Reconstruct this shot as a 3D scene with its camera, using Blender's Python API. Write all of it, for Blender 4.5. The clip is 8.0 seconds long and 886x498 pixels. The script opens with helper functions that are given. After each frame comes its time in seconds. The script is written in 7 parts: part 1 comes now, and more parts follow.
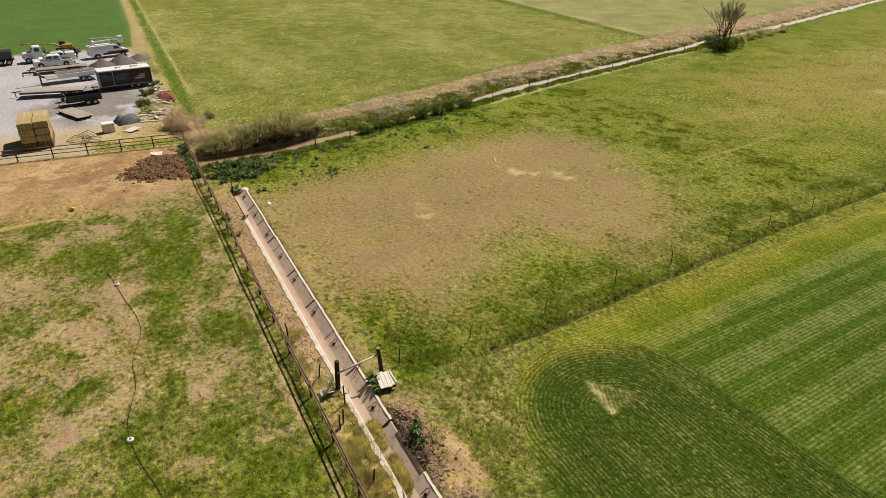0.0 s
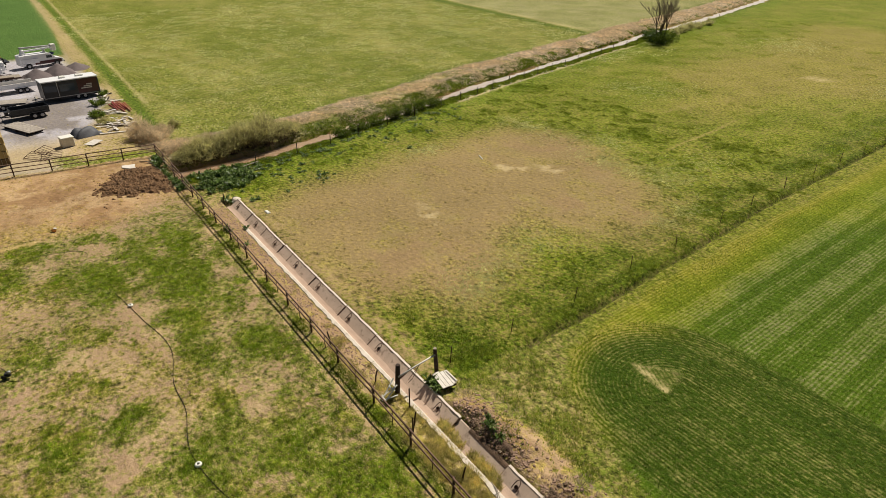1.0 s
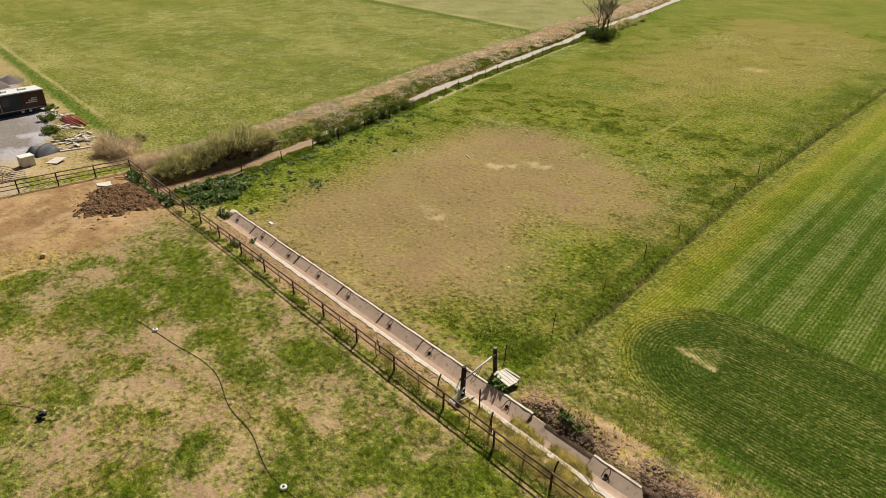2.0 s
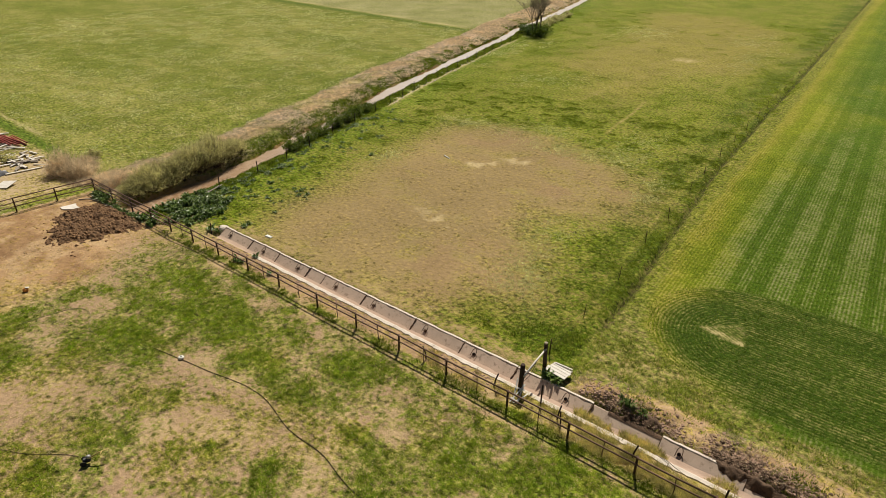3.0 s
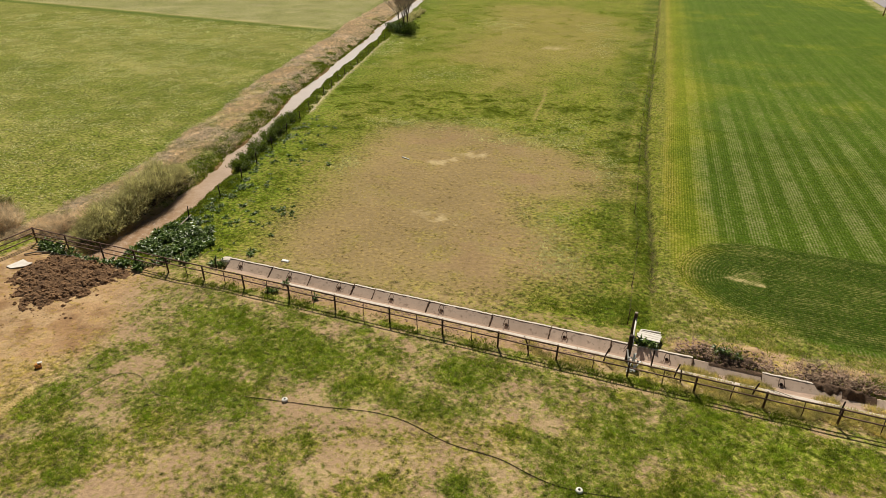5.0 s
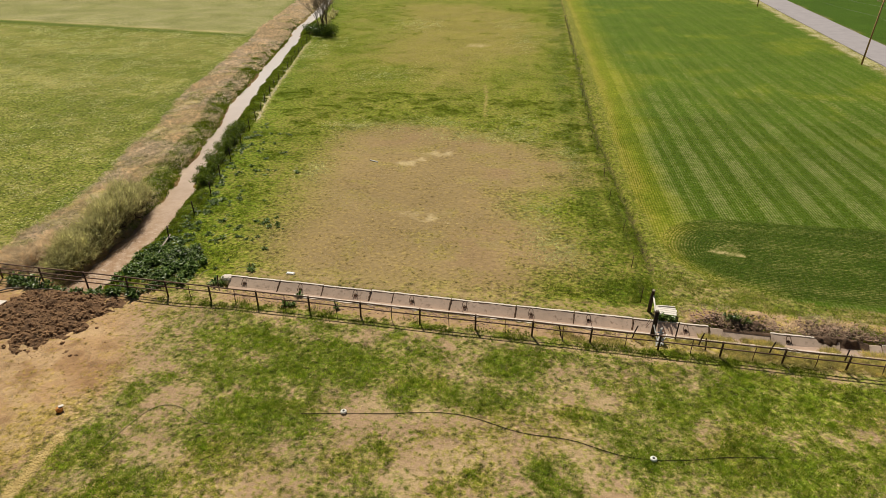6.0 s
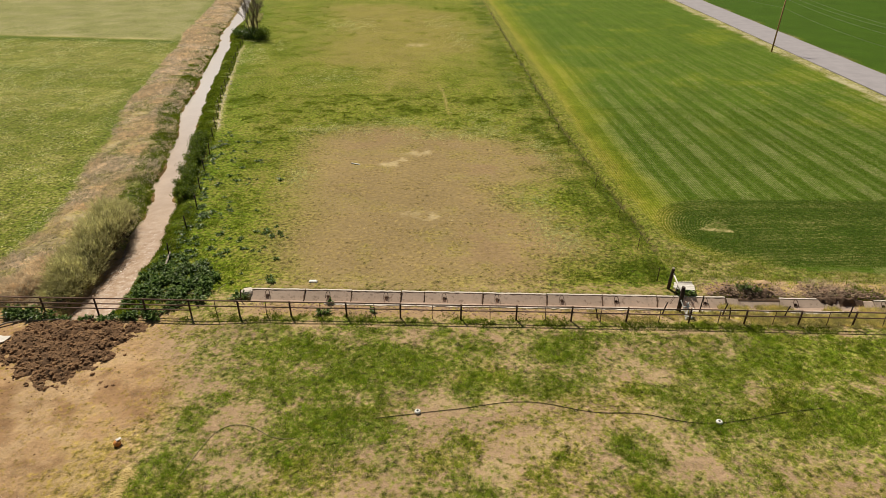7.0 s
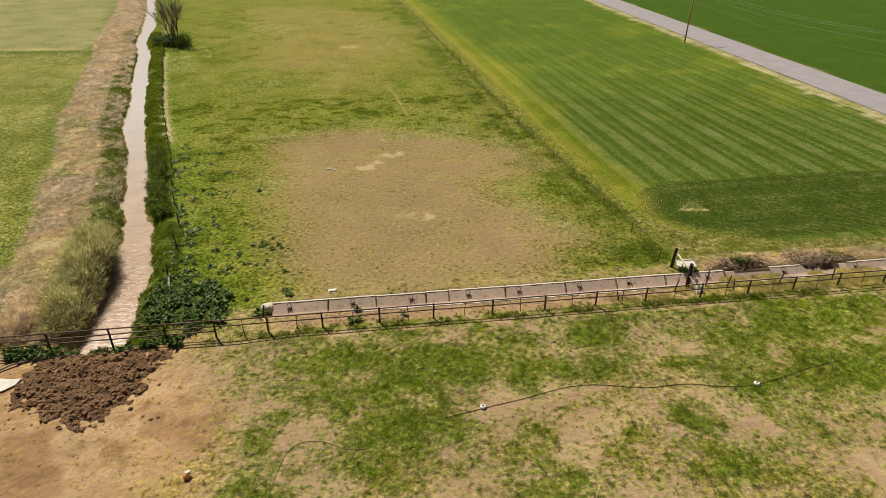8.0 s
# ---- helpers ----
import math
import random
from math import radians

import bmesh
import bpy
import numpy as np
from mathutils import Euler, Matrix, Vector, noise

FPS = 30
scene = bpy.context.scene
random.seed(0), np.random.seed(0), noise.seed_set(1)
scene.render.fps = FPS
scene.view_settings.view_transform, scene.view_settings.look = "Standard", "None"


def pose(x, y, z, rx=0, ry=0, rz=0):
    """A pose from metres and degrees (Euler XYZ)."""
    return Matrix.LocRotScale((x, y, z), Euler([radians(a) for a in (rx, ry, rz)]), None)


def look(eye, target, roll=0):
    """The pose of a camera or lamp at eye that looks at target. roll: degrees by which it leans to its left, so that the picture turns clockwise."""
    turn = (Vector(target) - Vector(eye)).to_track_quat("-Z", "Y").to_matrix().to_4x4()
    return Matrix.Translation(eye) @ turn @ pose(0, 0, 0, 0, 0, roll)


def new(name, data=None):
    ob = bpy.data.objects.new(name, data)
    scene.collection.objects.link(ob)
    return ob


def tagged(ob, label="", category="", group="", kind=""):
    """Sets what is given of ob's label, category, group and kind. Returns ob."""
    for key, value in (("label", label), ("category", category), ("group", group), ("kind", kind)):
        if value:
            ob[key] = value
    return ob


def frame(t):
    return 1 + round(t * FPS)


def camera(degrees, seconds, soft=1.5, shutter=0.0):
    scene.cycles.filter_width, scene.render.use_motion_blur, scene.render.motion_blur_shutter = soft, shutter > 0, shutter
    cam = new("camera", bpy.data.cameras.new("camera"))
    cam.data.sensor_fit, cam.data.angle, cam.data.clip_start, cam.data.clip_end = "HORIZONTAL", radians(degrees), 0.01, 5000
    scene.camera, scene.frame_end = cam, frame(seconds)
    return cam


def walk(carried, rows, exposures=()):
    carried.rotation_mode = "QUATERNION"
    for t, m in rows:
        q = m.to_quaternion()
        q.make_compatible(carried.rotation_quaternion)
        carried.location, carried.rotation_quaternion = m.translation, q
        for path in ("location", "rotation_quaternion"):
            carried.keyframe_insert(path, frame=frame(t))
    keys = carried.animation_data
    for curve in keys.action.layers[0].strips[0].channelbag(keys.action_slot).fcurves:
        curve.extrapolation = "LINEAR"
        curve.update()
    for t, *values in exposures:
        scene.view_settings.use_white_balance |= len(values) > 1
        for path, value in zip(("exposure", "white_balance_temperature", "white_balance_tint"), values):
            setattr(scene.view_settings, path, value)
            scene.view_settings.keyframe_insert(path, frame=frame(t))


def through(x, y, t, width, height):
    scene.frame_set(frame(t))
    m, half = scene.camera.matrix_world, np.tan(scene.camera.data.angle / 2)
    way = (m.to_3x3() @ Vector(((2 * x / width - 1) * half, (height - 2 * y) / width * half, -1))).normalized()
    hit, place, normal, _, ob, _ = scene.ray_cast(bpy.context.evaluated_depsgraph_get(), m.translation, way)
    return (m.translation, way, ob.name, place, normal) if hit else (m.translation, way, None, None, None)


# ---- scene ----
cam = camera(72.5, 8.0, soft=0.8)
PATH = [
    (0, (-0.098, 0.142, 23.742), (-1.617, 1.008, 22.771), 0.9),
    (0.5, (-1.749, -2.816, 23.715), (-3.202, -1.844, 22.742), 0.9),
    (1, (-3.59, -5.704, 23.681), (-4.984, -4.646, 22.712), 0.9),
    (1.5, (-5.749, -8.465, 23.616), (-7.079, -7.324, 22.65), 0.9),
    (3, (-13.506, -15.656, 23.659), (-14.56, -14.254, 22.697), 0.7),
    (3.5, (-16.546, -17.732, 23.681), (-17.506, -16.266, 22.718), 0.7),
    (4, (-19.778, -19.782, 23.717), (-20.632, -18.252, 22.755), 0.6),
    (4.5, (-23.231, -21.652, 23.757), (-23.956, -20.056, 22.794), 0.55),
    (6, (-34.213, -25.76, 24.031), (-34.491, -24.029, 23.068), 0.5),
    (6.5, (-38.164, -26.579, 24.049), (-38.307, -24.832, 23.085), 0.5),
    (7, (-42.058, -27.039, 24.055), (-42.065, -25.285, 23.093), 0.45),
    (7.5, (-45.884, -27.064, 24.111), (-45.752, -25.316, 23.148), 0.4),
    (8, (-49.798, -26.927, 24.195), (-49.521, -25.195, 23.233), 0.3),
]
walk(cam, [(t, look(eye, target, roll)) for t, eye, target, roll in PATH])

# ---- daylight: one sun, clear sky ----
SUN_FROM = Vector((-0.37, 0.70, 1.0)).normalized()
world = bpy.data.worlds.new("sky")
scene.world = world
world.use_nodes = True
wn = world.node_tree
sky = wn.nodes.new("ShaderNodeTexSky")
sky.sky_type = "NISHITA"
sky.sun_disc = False
sky.sun_elevation = math.asin(SUN_FROM.z)
sky.sun_rotation = math.atan2(SUN_FROM.x, SUN_FROM.y)
wn.links.new(sky.outputs[0], wn.nodes["Background"].inputs[0])
wn.nodes["Background"].inputs[1].default_value = 0.024
sun_data = bpy.data.lights.new("sun", "SUN")
sun_data.energy, sun_data.angle, sun_data.color = 5.0, radians(0.53), (1.0, 0.92, 0.79)
sun = new("sun", sun_data)
sun.matrix_world = look(SUN_FROM * 100, (0, 0, 0))
scene.view_settings.exposure = 0.12

# ---- materials ----
def nodes_of(name, rough=0.8, metal=0.0, spec=0.3):
    m = bpy.data.materials.new(name)
    m.use_nodes = True
    nt = m.node_tree
    b = nt.nodes["Principled BSDF"]
    b.inputs["Roughness"].default_value = rough
    b.inputs["Metallic"].default_value = metal
    b.inputs["Specular IOR Level"].default_value = spec
    return m, nt, b


def add(nt, kind, **inputs):
    n = nt.nodes.new(kind)
    for k, v in inputs.items():
        n.inputs[k.replace("_", " ")].default_value = v
    return n


def noise_node(nt, scale, detail=4.0, vector=None, rough=0.6):
    n = add(nt, "ShaderNodeTexNoise", Scale=scale, Detail=detail, Roughness=rough)
    if vector is None:
        geo = nt.nodes.new("ShaderNodeNewGeometry")
        vector = geo.outputs["Position"]
    nt.links.new(vector, n.inputs["Vector"])
    return n.outputs["Fac"]


def ramp(nt, fac, lo, hi, a=0.0, b=1.0):
    n = add(nt, "ShaderNodeMapRange")
    n.inputs["From Min"].default_value, n.inputs["From Max"].default_value = lo, hi
    n.inputs["To Min"].default_value, n.inputs["To Max"].default_value = a, b
    nt.links.new(fac, n.inputs["Value"])
    return n.outputs["Result"]


def calc(nt, op, a, b):
    n = nt.nodes.new("ShaderNodeMath")
    n.operation = op
    for i, v in enumerate((a, b)):
        if isinstance(v, (int, float)):
            n.inputs[i].default_value = v
        else:
            nt.links.new(v, n.inputs[i])
    return n.outputs[0]


def mix(nt, fac, a, b, blend="MIX"):
    n = nt.nodes.new("ShaderNodeMix")
    n.data_type, n.blend_type = "RGBA", blend
    for sock, v in ((n.inputs[0], fac), (n.inputs[6], a), (n.inputs[7], b)):
        if isinstance(v, (int, float)):
            sock.default_value = v
        elif isinstance(v, tuple):
            sock.default_value = (*v, 1.0)
        else:
            nt.links.new(v, sock)
    return n.outputs[2]


def bump(nt, b, height, strength, distance):
    n = add(nt, "ShaderNodeBump", Strength=strength, Distance=distance)
    nt.links.new(height, n.inputs["Height"])
    nt.links.new(n.outputs[0], b.inputs["Normal"])


def surface(name, light, dark, scale=3.0, fine=30.0, rough=0.8, metal=0.0, spec=0.3, relief=0.3, depth=0.01, vary=0.0, stain=None):
    """A weathered surface: two scales of mottling between two tones, fine relief, and a tone of its own for each object."""
    m, nt, b = nodes_of(name, rough, metal, spec)
    big = ramp(nt, noise_node(nt, scale), 0.3, 0.7)
    small = noise_node(nt, fine, 3.0)
    fac = calc(nt, "ADD", calc(nt, "MULTIPLY", big, 0.6), calc(nt, "MULTIPLY", small, 0.4))
    col = mix(nt, fac, dark, light)
    if stain:
        col = mix(nt, ramp(nt, noise_node(nt, scale * 2.3, 5.0), 0.55, 0.7), col, stain)
    if vary:
        info = nt.nodes.new("ShaderNodeObjectInfo")
        hsv = nt.nodes.new("ShaderNodeHueSaturation")
        nt.links.new(ramp(nt, info.outputs["Random"], 0, 1, 1 - vary, 1 + vary), hsv.inputs["Value"])
        nt.links.new(col, hsv.inputs["Color"])
        col = hsv.outputs[0]
    nt.links.new(col, b.inputs["Base Color"])
    if relief:
        bump(nt, b, small, relief, depth)
    return m


def leafage(name, tones, rough=0.6, through=0.5, gain=1.6, blue=0.62):
    """Leaves or blades: a tone of its own for each island, some light passing through."""
    m, nt, b = nodes_of(name, rough, 0.0, 0.25)
    geo = nt.nodes.new("ShaderNodeNewGeometry")
    cr = nt.nodes.new("ShaderNodeValToRGB")
    els = cr.color_ramp.elements
    while len(els) < len(tones):
        els.new(0.5)
    for i, t in enumerate(tones):
        els[i].position = i / (len(tones) - 1)
        els[i].color = (t[0] * 1.03 * gain, t[1] * gain, t[2] * blue * gain, 1)
    clump = ramp(nt, noise_node(nt, 2.8, 2.0), 0.3, 0.7)
    nt.links.new(calc(nt, "ADD", calc(nt, "MULTIPLY", geo.outputs["Random Per Island"], 0.42), calc(nt, "MULTIPLY", clump, 0.58)), cr.inputs[0])
    patch = calc(nt, "MULTIPLY", ramp(nt, noise_node(nt, 0.35, 3.0), 0.3, 0.7, 0.8, 1.2), ramp(nt, noise_node(nt, 1.9, 2.0), 0.32, 0.68, 0.6, 1.45))
    hsv = nt.nodes.new("ShaderNodeHueSaturation")
    nt.links.new(patch, hsv.inputs["Value"])
    nt.links.new(cr.outputs[0], hsv.inputs["Color"])
    nt.links.new(hsv.outputs[0], b.inputs["Base Color"])
    tr = nt.nodes.new("ShaderNodeBsdfTranslucent")
    nt.links.new(hsv.outputs[0], tr.inputs[0])
    ms = nt.nodes.new("ShaderNodeMixShader")
    ms.inputs[0].default_value = through
    nt.links.new(b.outputs[0], ms.inputs[1])
    nt.links.new(tr.outputs[0], ms.inputs[2])
    nt.links.new(ms.outputs[0], nt.nodes["Material Output"].inputs[0])
    return m


def ground_material():
    """Soil and sward: per-vertex tones of bare soil and of grass and how much the grass covers, broken up by noise at several scales into bare soil, thin yellowed grass, green clumps and dense dark clumps; drill rows where crop is sown."""
    m, nt, b = nodes_of("sward", 0.95, 0.0, 0.1)
    geo = nt.nodes.new("ShaderNodeNewGeometry")
    pos = geo.outputs["Position"]
    at = {}
    for n in ("bare", "grass", "cover", "drill", "rows", "passes", "sown"):
        a = nt.nodes.new("ShaderNodeAttribute")
        a.attribute_name = n
        at[n] = a.outputs["Color"] if n in ("bare", "grass") else a.outputs["Fac"]
    n1 = noise_node(nt, 1.1, 5.0, pos, 0.65)
    n2 = noise_node(nt, 3.4, 2.5, pos, 0.6)
    n3 = noise_node(nt, 15.0, 3.0, pos, 0.7)
    n = calc(nt, "ADD", calc(nt, "MULTIPLY", n1, 0.32), calc(nt, "ADD", calc(nt, "MULTIPLY", n2, 0.52), calc(nt, "MULTIPLY", n3, 0.16)))
    n = ramp(nt, n, 0.29, 0.71)
    # drill rows: a sine across the sowing direction, broken by clumps
    ragged = calc(nt, "MULTIPLY", ramp(nt, noise_node(nt, 2.5, 3.0, pos), 0.3, 0.6, 0.2, 1.0), ramp(nt, noise_node(nt, 0.22, 2.0, pos), 0.36, 0.52, 0.55, 1.0))
    wave = calc(nt, "SINE", calc(nt, "MULTIPLY", at["drill"], 2 * math.pi / 0.25), 0.0)
    rowed = calc(nt, "MULTIPLY", calc(nt, "MULTIPLY", wave, calc(nt, "MULTIPLY", at["rows"], ragged)), 0.20)
    n = calc(nt, "ADD", 0.5, calc(nt, "MULTIPLY", calc(nt, "SUBTRACT", n, 0.5), calc(nt, "SUBTRACT", 1.0, calc(nt, "MULTIPLY", at["rows"], 0.35))))
    # passes of the drill: one thin-sown band and one half-thin band in every width, sharply edged
    lap = calc(nt, "MODULO", calc(nt, "ADD", at["drill"], 102.0), 4.25)
    thin_pass = calc(nt, "MULTIPLY", ramp(nt, lap, 0.35, 0.55), ramp(nt, lap, 2.05, 2.25, 1.0, 0.0))
    half_pass = calc(nt, "MULTIPLY", ramp(nt, lap, 2.75, 2.9), ramp(nt, lap, 3.5, 3.65, 1.0, 0.0))
    lean_part = ramp(nt, noise_node(nt, 0.16, 3.0, pos), 0.3, 0.65, 0.45, 1.0)
    sparse = calc(nt, "ADD", calc(nt, "MULTIPLY", thin_pass, 0.40), calc(nt, "MULTIPLY", half_pass, 0.30))
    sparse = calc(nt, "MULTIPLY", calc(nt, "MULTIPLY", sparse, lean_part), at["passes"])
    cover = calc(nt, "SUBTRACT", at["cover"], sparse)
    cut = ramp(nt, calc(nt, "SUBTRACT", 1.0, cover), 0, 1, 0.14, 0.86)
    over = calc(nt, "SUBTRACT", calc(nt, "ADD", n, rowed), cut)
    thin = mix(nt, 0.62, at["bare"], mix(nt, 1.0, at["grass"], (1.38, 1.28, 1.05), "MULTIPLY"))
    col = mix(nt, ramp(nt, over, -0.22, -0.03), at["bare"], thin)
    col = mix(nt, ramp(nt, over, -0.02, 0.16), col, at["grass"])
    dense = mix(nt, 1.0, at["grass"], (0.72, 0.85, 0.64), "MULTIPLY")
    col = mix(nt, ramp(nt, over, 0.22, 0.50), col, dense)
    # dry blades lying pale on top; shade between clumps painted as dark gaps
    speck = ramp(nt, noise_node(nt, 5.0, 2.0, pos, 0.7), 0.56, 0.68, 0.0, 0.5)
    speck = calc(nt, "MULTIPLY", speck, ramp(nt, over, -0.2, 0.0, 0.35, 1.0))
    col = mix(nt, calc(nt, "MULTIPLY", speck, calc(nt, "SUBTRACT", 1.0, calc(nt, "MULTIPLY", at["rows"], 0.75))), col, mix(nt, 1.0, at["bare"], (1.25, 1.3, 1.05), "MULTIPLY"))
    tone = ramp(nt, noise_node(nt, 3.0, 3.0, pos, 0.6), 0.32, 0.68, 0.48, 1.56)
    gap_shade = ramp(nt, noise_node(nt, 2.4, 2.5, pos, 0.65), 0.36, 0.48, 0.38, 1.0)
    wide = ramp(nt, noise_node(nt, 0.12, 3.0, pos), 0.3, 0.7, 0.90, 1.12)
    hsv = nt.nodes.new("ShaderNodeHueSaturation")
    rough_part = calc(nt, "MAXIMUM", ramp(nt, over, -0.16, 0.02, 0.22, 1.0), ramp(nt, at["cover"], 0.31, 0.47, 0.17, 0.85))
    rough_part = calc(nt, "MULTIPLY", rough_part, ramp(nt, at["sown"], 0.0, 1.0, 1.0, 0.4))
    mottle = calc(nt, "ADD", 1.0, calc(nt, "MULTIPLY", calc(nt, "SUBTRACT", calc(nt, "MULTIPLY", tone, gap_shade), 1.0), rough_part))
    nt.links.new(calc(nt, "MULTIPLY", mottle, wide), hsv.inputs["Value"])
    nt.links.new(col, hsv.inputs["Color"])
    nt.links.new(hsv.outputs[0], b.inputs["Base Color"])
    lumps = calc(nt, "ADD", calc(nt, "MULTIPLY", noise_node(nt, 2.3, 2.0, pos), 1.3), calc(nt, "ADD", n2, calc(nt, "MULTIPLY", n3, 0.6)))
    lumps = calc(nt, "MULTIPLY", ramp(nt, at["cover"], 0.22, 0.5, 0.4, 1.05), calc(nt, "SUBTRACT", lumps, 1.45))
    bump(nt, b, lumps, 0.95, 0.12)
    return m


M = {}
M["ground"] = ground_material()
M["concrete"] = surface("aged concrete", (0.62, 0.48, 0.37), (0.44, 0.335, 0.255), 1.3, 16, 0.9, relief=0.5, vary=0.14, stain=(0.30, 0.22, 0.165))
M["lip"] = surface("bleached concrete", (0.74, 0.67, 0.58), (0.50, 0.43, 0.35), 2.0, 18, 0.9, relief=0.5, depth=0.02)
M["silt"] = surface("pink silt", (0.52, 0.38, 0.29), (0.38, 0.27, 0.20), 1.2, 14, 0.9, relief=0.6, depth=0.03)
M["rust"] = surface("rusty pipe", (0.125, 0.07, 0.045), (0.045, 0.028, 0.022), 5, 40, 0.7, 0.3, relief=0.2, depth=0.003)
M["rust_rail"] = surface("worn rusty pipe", (0.22, 0.135, 0.095), (0.10, 0.06, 0.042), 3, 40, 0.7, 0.2, relief=0.2, depth=0.003)
M["oldwood"] = surface("weathered timber", (0.075, 0.05, 0.038), (0.025, 0.018, 0.015), 4, 35, 0.9, relief=0.6)
M["greywood"] = surface("silvered timber", (0.40, 0.34, 0.27), (0.22, 0.18, 0.14), 4, 30, 0.9, relief=0.5)
M["paleboard"] = surface("sun bleached board", (0.78, 0.74, 0.67), (0.52, 0.47, 0.40), 3, 30, 0.8, relief=0.3)
M["water"] = None
M["mud"] = surface("dark wet mud", (0.185, 0.115, 0.070), (0.045, 0.027, 0.017), 3.0, 12, 0.85, relief=0.9, depth=0.05)
# mound tone deepened to paint the shade in the heap's crevices
M["manure"] = surface("manure and soil", (0.26, 0.145, 0.070), (0.022, 0.012, 0.007), 2.2, 6, 0.95, relief=0.9, depth=0.06)
# paler copy for the clods, painting in their sunlit tops
M["clod"] = surface("manure clods with lit tops", (0.40, 0.235, 0.115), (0.070, 0.038, 0.018), 2.0, 8, 0.95, relief=0.9, depth=0.05)
M["clay"] = surface("dry spoil", (0.42, 0.285, 0.205), (0.21, 0.135, 0.092), 1.6, 14, 0.95, relief=0.7, depth=0.04)
M["grass"] = leafage("pasture grass", ((0.040, 0.066, 0.009), (0.100, 0.138, 0.017), (0.165, 0.195, 0.030), (0.34, 0.33, 0.12)), 0.5, 0.5, 2.1, 0.8)
M["pasture"] = leafage("grazed pasture grass", ((0.044, 0.082, 0.008), (0.098, 0.150, 0.014), (0.165, 0.205, 0.026), (0.36, 0.34, 0.12)), 0.5, 0.5, 2.1, 0.75)
M["lush"] = leafage("lush grass", ((0.040, 0.070, 0.008), (0.080, 0.122, 0.012), (0.13, 0.165, 0.020), (0.21, 0.22, 0.05)), 0.6, 0.45, 1.5)
M["pale_fleck"] = leafage("pale clover and seed heads", ((0.30, 0.33, 0.13), (0.50, 0.50, 0.29), (0.24, 0.28, 0.09)), 0.9, 0.5, 1.6, 0.9)
M["fleck"] = leafage("straw flecks", ((0.40, 0.33, 0.20), (0.54, 0.45, 0.29), (0.36, 0.33, 0.14)), 0.8, 0.4, 1.2, 0.9)
M["dry"] = leafage("dead grass", ((0.34, 0.265, 0.18), (0.44, 0.36, 0.26), (0.52, 0.45, 0.34), (0.24, 0.20, 0.12)), 0.8, 0.45, 1.3, 0.95)
M["bankgrass"] = leafage("bleached bank grass", ((0.34, 0.285, 0.21), (0.46, 0.395, 0.30), (0.54, 0.47, 0.37), (0.20, 0.175, 0.10)), 0.8, 0.5, 1.5, 0.98)
M["brush"] = leafage("tan brush", ((0.37, 0.305, 0.215), (0.51, 0.43, 0.315), (0.25, 0.205, 0.135)), 0.8, 0.5, 1.45, 0.92)
M["yellowed"] = leafage("yellowed grass", ((0.30, 0.27, 0.10), (0.44, 0.38, 0.19), (0.24, 0.24, 0.07), (0.56, 0.48, 0.28)), 0.8, 0.5, 1.6, 0.85)
M["crop"] = leafage("young grain", ((0.030, 0.056, 0.007), (0.062, 0.100, 0.011), (0.125, 0.160, 0.026)), 0.5)
M["crop_light"] = leafage("young grain, thinner", ((0.040, 0.075, 0.008), (0.075, 0.125, 0.012), (0.14, 0.19, 0.022)), 0.5)
M["reed"] = leafage("olive willow shoots", ((0.19, 0.17, 0.08), (0.31, 0.29, 0.15), (0.23, 0.235, 0.09), (0.47, 0.42, 0.29)), 0.7, 0.6, 1.75, 0.92)
# the palest dock tone paints in the whitish sheen on lit leaves
M["dock"] = leafage("broad dark leaves", ((0.022, 0.048, 0.010), (0.048, 0.088, 0.020), (0.095, 0.145, 0.042), (0.24, 0.30, 0.14)), 0.30, 0.3, 1.4, 0.75)
M["shrub"] = leafage("shrub leaves", ((0.045, 0.078, 0.012), (0.09, 0.135, 0.020), (0.17, 0.21, 0.04)), 0.5, 0.4, 1.3)
M["twig"] = surface("twigs", (0.22, 0.17, 0.12), (0.09, 0.065, 0.05), 6, 30, 0.9, relief=0)
M["bark"] = surface("bark", (0.16, 0.12, 0.09), (0.07, 0.05, 0.04), 6, 30, 0.9, relief=0.5)
M["asphalt"] = surface("worn asphalt", (0.36, 0.33, 0.335), (0.27, 0.25, 0.255), 0.4, 20, 0.9, relief=0.2)
M["gravel"] = surface("gravel", (0.20, 0.16, 0.155), (0.11, 0.09, 0.09), 1.2, 9, 0.95, relief=0.8, depth=0.05)
M["white"] = surface("white paint", (0.86, 0.86, 0.86), (0.76, 0.76, 0.76), 1.2, 12, 0.35, spec=0.5, relief=0)
M["whiteplastic"] = surface("white plastic", (0.85, 0.84, 0.78), (0.70, 0.68, 0.60), 3, 20, 0.5, relief=0)
M["black"] = surface("black paint", (0.03, 0.03, 0.034), (0.014, 0.014, 0.016), 1.5, 14, 0.45, spec=0.5, relief=0)
M["rubber"] = surface("tyre rubber", (0.035, 0.034, 0.033), (0.018, 0.018, 0.018), 5, 30, 0.9, relief=0.2)
M["rim"] = surface("wheel steel", (0.55, 0.55, 0.56), (0.30, 0.30, 0.31), 5, 30, 0.4, 0.7, relief=0)
M["glass"], _nt, _b = nodes_of("dark window glass", 0.12, 0.0, 0.5)
# bluish base: reflected sky put into the glass colour
_b.inputs["Base Color"].default_value = (0.045, 0.06, 0.08, 1)
M["maroon"] = surface("maroon paint", (0.085, 0.018, 0.022), (0.035, 0.010, 0.012), 1.5, 14, 0.3, spec=0.5, relief=0)
